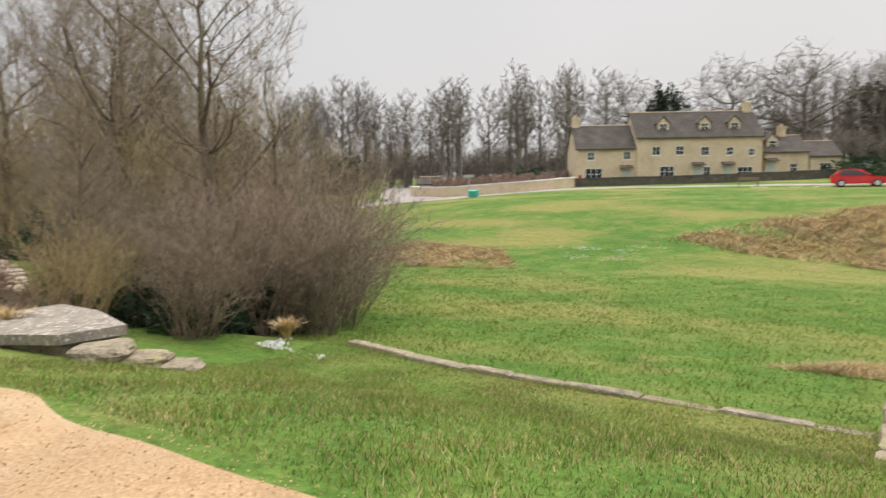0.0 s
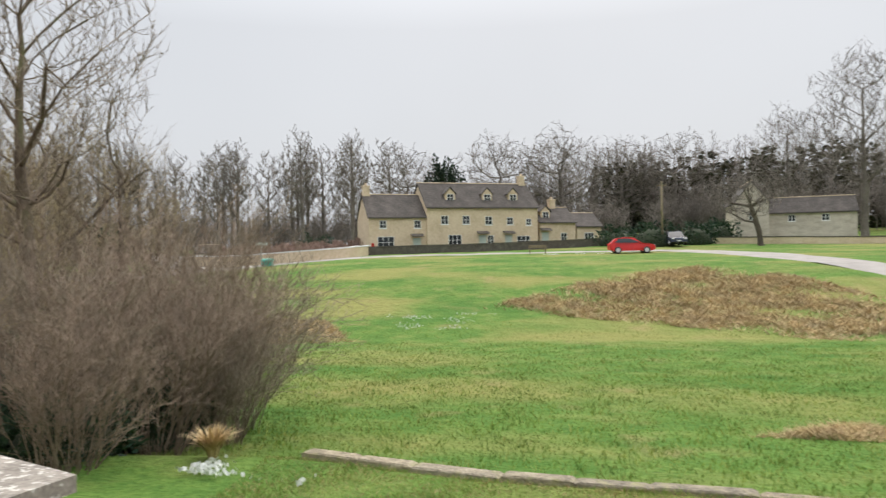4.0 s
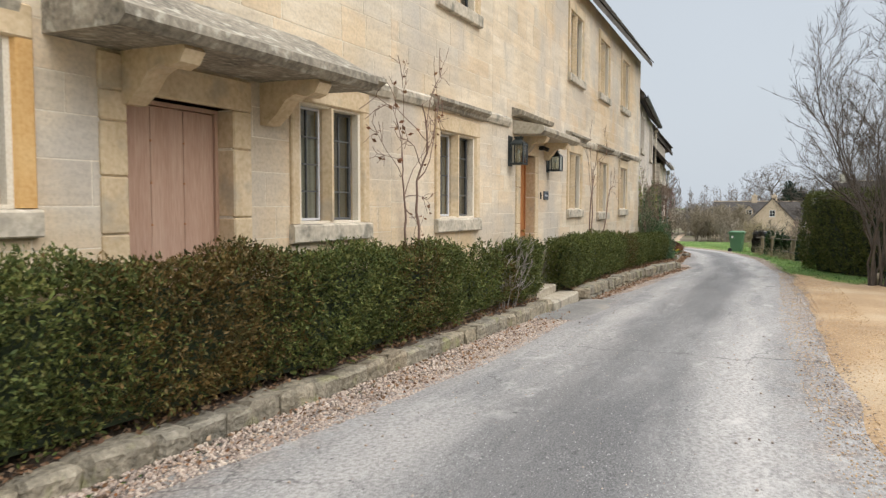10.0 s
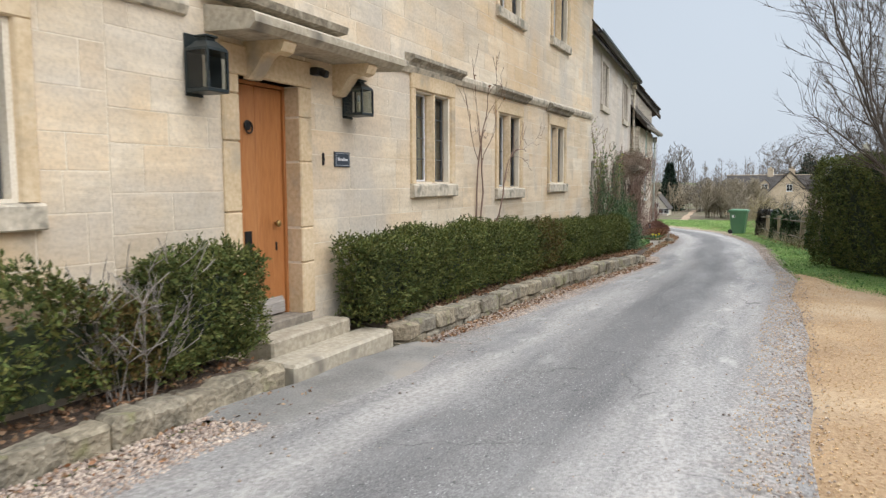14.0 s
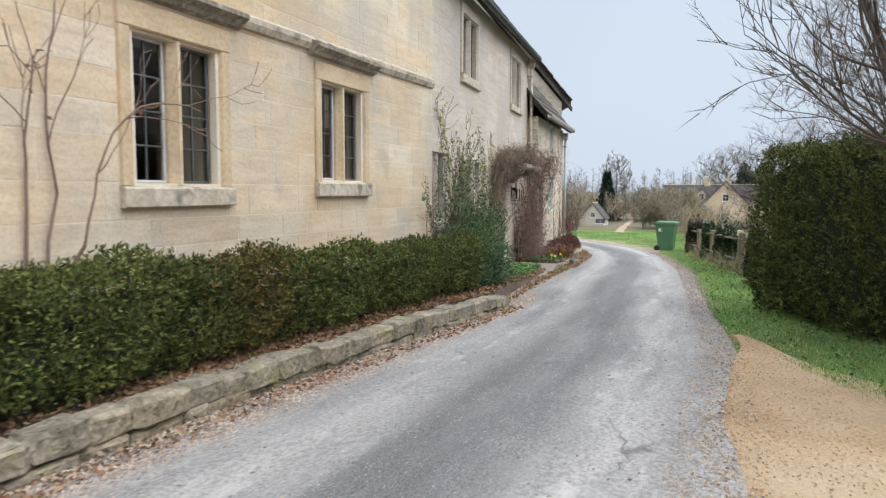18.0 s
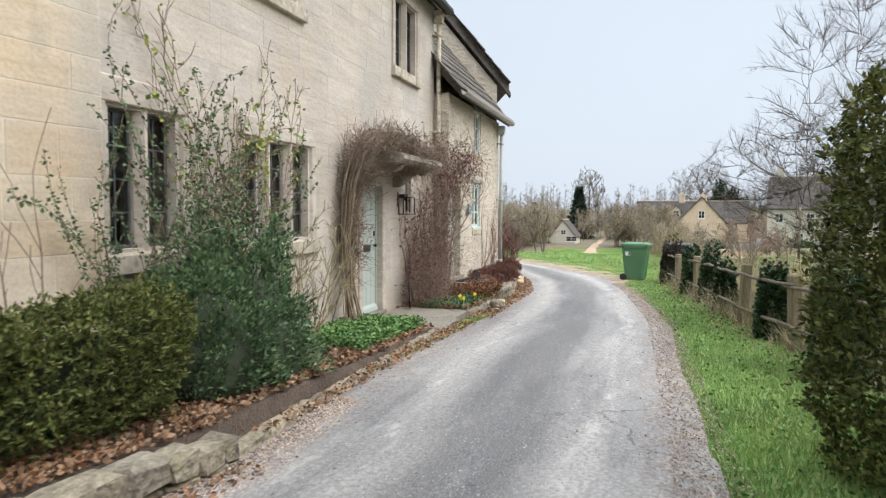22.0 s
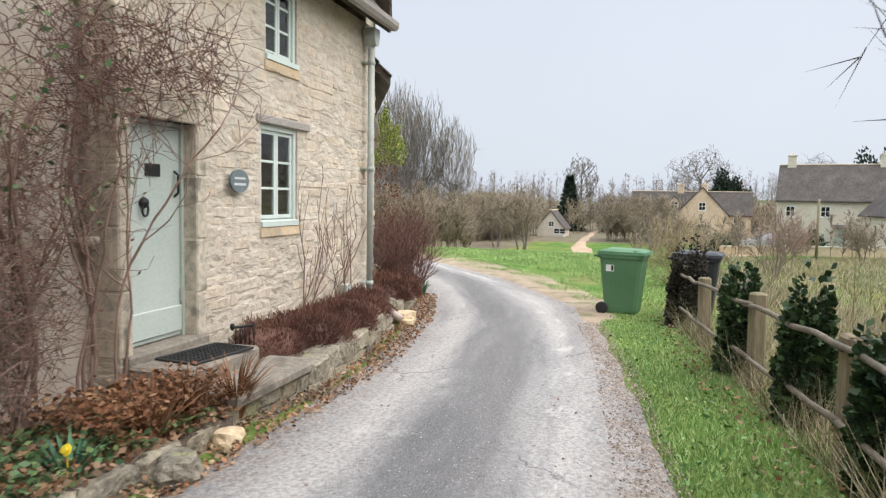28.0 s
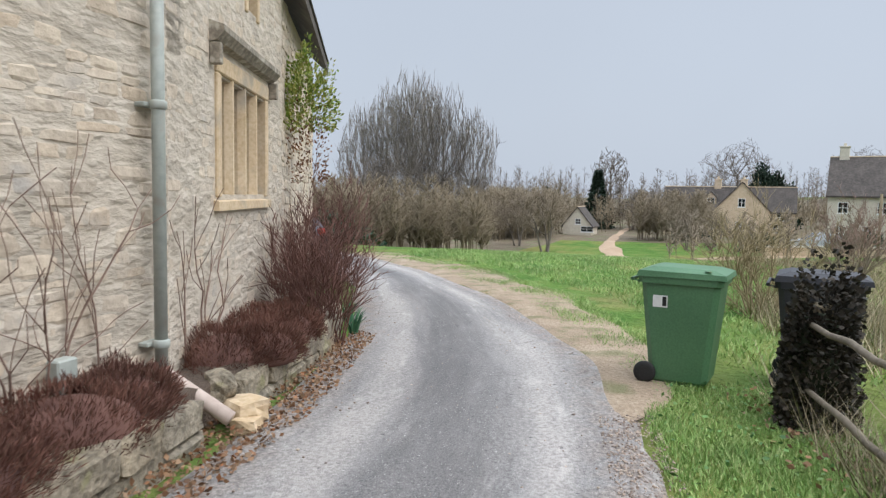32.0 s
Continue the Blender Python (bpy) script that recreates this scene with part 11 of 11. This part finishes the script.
edging("bed_edging", [(-42.3, -0.86), (-44.3, -0.98)], -0.16, under, lambda x, y: GRASS_Z(x, y) + 0.13, (0.2, 0.42), "rough boulder edging of the rose bed", 4, ROCKS)
edging("bed_edging", [(-45.6, -1.08), (-47, -1.27), (-48.3, -1.62), (-49.12, -1.84)], -0.26, under, lambda x, y: float(np.interp(x, [-49.4, -48.4, -45.6], [-0.8, -0.64, -0.6])), (0.3, 0.65), "mossy dry-stone edging of the heather bed", 5, courses=2)
edging("bed_edging", [(-49.8, -2.0), (-51.5, -2.48), (-52.6, -2.86), (-53.1, -3.1)], -0.24, under, lambda x, y: -0.72, (0.3, 0.6), "mossy dry-stone edging of the heather bed", 6, courses=2)
edging("terrace_kerb", [(-8.1, 11.0), (-6.6, 10.55), (-5.0, 10.15), (-2.3, 9.8), (0.6, 9.42)], 0.2, lambda x, y: -1.75, lambda x, y: -1.4, (0.8, 1.5), "row of pale coping stones along the lawn edge", 7, COPINGS, tilt=0.008)
edging("planter_wall", [(0.6, 9.72), (0.5, 8.6), (0.3, 7.0)], -0.3, lambda x, y: GRASS_Z(x, y) - 0.2, lambda x, y: -1.1, (0.35, 0.6), "lichened stone planter wall", 8, courses=2, category="planter")
edging("planter_wall", [(0.65, 9.75), (2.4, 10.0), (4.2, 10.3)], 0.3, lambda x, y: GRASS_Z(x, y) - 0.2, lambda x, y: -1.15, (0.35, 0.6), "lichened stone planter wall", 9, courses=2, category="planter")
fill = part("planter_soil", Shape().prism([(0.8, 9.6), (0.5, 7.0), (4.4, 7.2), (4.2, 10.2)], -1.9, -1.3, "z"), MAT_SOIL)
tagged(fill, "dark soil filling the stone planter", "soil", kind="structure")

# yard wall, in two stepped runs with flat coping
gz = lambda x, y: GRASS_Z(x, y) - 0.25
for line, top, s_ in (([(-32.9, 8.3), (-32.5, 9.35), (-29.1, 9.85), (-26.75, 10.15)], lambda x, y: -0.11 - 0.008 * (x + 33), 10), ([(-26.7, 10.2), (-24.0, 10.4), (-21.2, 10.45), (-19.2, 10.5)], lambda x, y: -0.04, 12), ([(-19.1, 10.55), (-17.6, 10.3), (-16.4, 9.6), (-15.6, 8.9)], lambda x, y: -0.2 - 0.11 * (x + 19), 14)):
    edging("yard_wall", line, 0.35, gz, lambda x, y, t=top: t(x, y) - 0.06, (0.15, 0.45), "low honey stone wall round the gravel yard", s_, RUBBLE, courses=6, category="wall", tilt=0.02)
    edging("yard_coping", [(x, y - 0.04) for x, y in line], 0.44, lambda x, y, t=top: t(x, y) - 0.06, lambda x, y, t=top: t(x, y), (0.4, 0.8), "flat pale stone coping of the yard wall", s_ + 1, FLATS, category="coping", tilt=0.012)

# loose boulders
YELLOWS = [boulder_mesh("boulder", 90 + i, MAT_TRIM, 0.15) for i in range(3)]
for k, (x, y, z, sx, sy, sz, r, lab) in enumerate(((-13.6, 4.35, -0.26, 0.5, 0.4, 0.28, 10, "rough boulder in the rockery"), (-13.7, 5.0, -0.26, 0.7, 0.45, 0.3, 60, "rough boulder in the rockery"), (-11.6, 3.9, -0.24, 1.2, 0.8, 0.2, 20, "flat pale stone in the rockery"), (-12.4, 5.0, -0.34, 0.5, 0.4, 0.25, 70, "rough boulder in the rockery"), (-11.0, 6.1, -0.62, 0.7, 0.5, 0.3, 15, "rough boulder in the rockery"), (-13.2, 5.9, -0.5, 0.8, 0.4, 0.3, 35, "rough boulder in the rockery"), (-49.57, -1.88, -0.88, 0.34, 0.24, 0.16, 60, "broken yellow stone by the clay pipe"), (-49.55, -2.08, -0.74, 0.24, 0.2, 0.22, 50, "rough brown boulder by the clay pipe"), (-49.44, -1.77, -0.95, 0.2, 0.14, 0.12, 100, "broken yellow stone by the clay pipe"), (-43.6, -0.78, -0.74, 0.3, 0.22, 0.16, 30, "rough boulder beside the lane"), (-44.2, -0.9, -0.78, 0.2, 0.16, 0.13, 10, "yellow stone beside the lane"), (-32.2, 4.5, -0.42, 0.5, 0.3, 0.25, 0, "pale boulder at the foot of the tree"))):
    o = new("boulder", (YELLOWS if "yellow" in lab else ROCKS)[k % 3])
    o.matrix_basis = Matrix.Translation((x, y, z)) @ Euler((0.05, -0.04, radians(r))).to_matrix().to_4x4() @ Matrix.Diagonal((sx, sy, sz, 1))
    tagged(o, lab, "boulder", "boulders")

# stone slab by the lawn, and steps beside it
sl = thing("stone_slab", pose(-9.0, 5.7, -0.3), "broad flat stone slab on dry-stone courses", "stone slab")
part("slab_top", Shape().prism([(0.95, 0.25), (0.75, -0.55), (-0.3, -1.0), (-1.6, -0.2), (-1.5, 0.95), (-0.4, 0.8)], -0.02, 0.11, "z"), MAT_SLAB, sl)
part("slab_base", Shape().prism([(0.85, 0.2), (0.65, -0.45), (-0.3, -0.88), (-1.45, -0.2), (-1.4, 0.85), (-0.4, 0.7)], -0.9, -0.022, "z"), MAT_KERB, sl)
for k, (x, y, z) in enumerate(((-7.85, 5.5, -0.42), (-7.5, 5.75, -0.56), (-7.2, 5.95, -0.68))):
    o = new("step", ROCKS[k])
    o.matrix_basis = Matrix.Translation((x, y, z)) @ Matrix.Rotation(0.5, 4, "Z") @ Matrix.Diagonal((0.6, 0.7, 0.2, 1))
    tagged(o, "rough stone step beside the slab", "step", "garden steps")

pile = thing("stone_pile", pose(-14.55, 4.35, -0.34, 0, 0, 28), "dry-stone pile of flat brown stones topped with a slab", "stone pile")
rng = random.Random(66)
z = -0.06
for c in range(5):
    h = rng.uniform(0.07, 0.11)
    for sy in (-1, 1):
        x = -0.62 + 0.03 * c + rng.uniform(-0.06, 0.03)
        while x < 0.52 - 0.03 * c:
            w = rng.uniform(0.2, 0.42)
            o = part("stone", PILE[rng.randrange(5)], None, pile)
            o.matrix_basis = Matrix.Translation((x + w / 2, sy * (0.22 - 0.02 * c) + rng.uniform(-0.04, 0.04), z + h / 2)) @ Euler((rng.uniform(-0.06, 0.06), rng.uniform(-0.06, 0.06), rng.uniform(-0.2, 0.2))).to_matrix().to_4x4() @ Matrix.Diagonal((w, rng.uniform(0.36, 0.5), h + 0.02, 1))
            x += w * 0.95
    z += h
part("slab", PILE[5], None, pile, "flat dark lichened top slab", m=Matrix.Translation((-0.08, 0.0, z + 0.03)) @ Euler((0.03, 0.05, 0.1)).to_matrix().to_4x4() @ Matrix.Diagonal((1.02, 0.62, 0.11, 1)))

# doorsteps and flagstones
fg = thing("doorstep", pose(-24.35, -1.2, 0), "worn stone doorstep and flag before the oak door", "doorstep")
part("step", Shape().box(-0.55, 0.62, -0.28, 0.02, -0.4, -0.1, 0.02), MAT_FLAGPALE, fg)
part("flag", Shape().box(-0.8, 0.76, -0.02, 0.34, -0.5, -0.235, 0.025), MAT_FLAGPALE, fg, m=pose(0, 0.02, 0))
fg = thing("doorstep", pose(-41.35, -1.5, 0, 0, 0, 4), "two broad flagstones before the sage door", "doorstep")
part("flag", Shape().box(-0.95, -0.05, -0.5, 0.62, -0.8, -0.655, 0.02), MAT_FLAG, fg)
part("flag", Shape().box(-0.04, 0.85, -0.48, 0.7, -0.8, -0.65, 0.02), MAT_FLAG, fg)
fg = thing("doorstep", pose(-45.0, -1.65, 0, 0, 0, 4), "raised stone step before the green door", "doorstep")
part("step", Shape().box(-0.5, 0.5, -0.35, 0.16, -0.9, -0.475, 0.02), MAT_FLAG, fg)
part("flag", Shape().box(-0.72, 0.55, 0.12, 0.6, -0.69, -0.6, 0.02), MAT_FLAG, fg)
part("footing", Shape().box(-0.68, 0.5, 0.1, 0.5, -1.1, -0.7, 0.02), MAT_SOIL, fg)
edging("step_edging", [(-44.42, -1.06), (-45.0, -1.1), (-45.62, -1.12)], -0.16, under, lambda x, y: -0.69, (0.2, 0.4), "rough stones under the doorstep flag", 16, courses=2)


def chippings(label, seed, outline, count, size, lift=0.03, material=MAT_CHIPS):
    rng = np.random.default_rng(seed)
    p = np.array(outline)
    q = rng.uniform(p.min(0), p.max(0), (count * 4, 2))
    q = q[inside(q[:, 0], q[:, 1], outline)][:count]
    n = len(q)
    c = np.concatenate([q, land(q[:, 0], q[:, 1])[:, None] + lift], 1)
    r = size * rng.uniform(0.4, 1.3, (n, 1))
    dirs = np.array([(1, 0, 0), (0, 1, 0), (-1, 0, 0), (0, -1, 0), (0, 0, 0.7), (0, 0, -0.5)], float)
    spin = rng.uniform(0, 6.28, n)
    v = np.zeros((n, 6, 3))
    for k, d in enumerate(dirs):
        s = rng.uniform(0.6, 1.3, n)
        v[:, k, 0] = (d[0] * np.cos(spin) - d[1] * np.sin(spin)) * s
        v[:, k, 1] = (d[0] * np.sin(spin) + d[1] * np.cos(spin)) * s
        v[:, k, 2] = d[2]
    v = (c[:, None] + v * r[:, None]).reshape(-1, 3)
    f = np.concatenate([np.arange(n)[:, None] * 6 + np.array([t]) for t in ((0, 1, 4), (1, 2, 4), (2, 3, 4), (3, 0, 4), (1, 0, 5), (2, 1, 5), (3, 2, 5), (0, 3, 5))])
    tagged(new("chippings", array_mesh("chippings", v, f, material)), label, "gravel", kind="stuff")


chippings("fine dusty grit along the lane edge", 73, [(-35.5, 2.35), (-39.5, 2.05), (-43, 1.76), (-48, 0.96), (-50.8, 0.36), (-51, 0.74), (-48, 1.38), (-43, 2.18), (-39.5, 2.46), (-35.8, 2.74)], 9000, 0.009, 0.038)
chippings("loose pale stone chippings along the kerb", 501, [(-13, -1.3), (-17.9, -1.08), (-21.6, -0.93), (-23.6, -0.82), (-23.4, -0.4), (-20, -0.35), (-17.5, -0.55), (-15.5, -0.85), (-13, -0.95)], 13000, 0.019)
ground_leaves("leaf_litter", "brown leaves among the chippings", "leaf litter", 144, [(-13, -1.3), (-17.9, -1.08), (-21.6, -0.93), (-23.6, -0.82), (-23.4, -0.5), (-20, -0.45), (-17.5, -0.65), (-15.5, -0.9), (-13, -1.0)], 900, 0.035, MAT_LITTER, 0.02, 0.035)
chippings("loose pinkish stone chippings along the kerb", 502, [(-25.3, -0.7), (-30, -0.58), (-33.1, -0.34), (-35.3, -0.16), (-37, -0.4), (-36.8, -0.1), (-35.2, 0.2), (-33, 0.1), (-29.5, -0.1), (-27, -0.3)], 14000, 0.014)
chippings("loose grit along the lane edge", 503, [(-14.6, 2.6), (-18.6, 2.85), (-24.5, 2.9), (-31, 2.98), (-33.4, 2.95), (-36, 2.6), (-39.5, 2.35), (-43, 2.08), (-48, 1.28), (-51, 0.65), (-51, 0.35), (-48, 1.0), (-43, 1.75), (-39.5, 2.05), (-36, 2.3), (-31, 2.55), (-24.5, 2.5), (-18.6, 2.4), (-14.6, 2.2)], 9000, 0.011)
chippings("scattered pale grit on the asphalt", 504, ROAD_OUTLINE[:40] + ROAD_OUTLINE[-40:], 2600, 0.012, 0.045)
chippings("loose tan gravel spilling from the yard", 505, [(-16.0, 2.6), (-18.6, 2.4), (-24.5, 2.3), (-31, 2.45), (-34.5, 2.5), (-34.5, 3.6), (-31, 3.6), (-24.5, 3.5), (-18.6, 3.6), (-16.4, 4.4)], 9000, 0.008, 0.036, MAT_TANCHIPS)
chippings("loose tan gravel of the garden path", 506, [(3, -2.0), (-8, -1.6), (-8.4, 3.0), (-6.3, 3.4), (-3.9, 3.1), (-2.4, 2.8), (3, 2.3)], 8000, 0.01, 0.04, MAT_TANCHIPS)
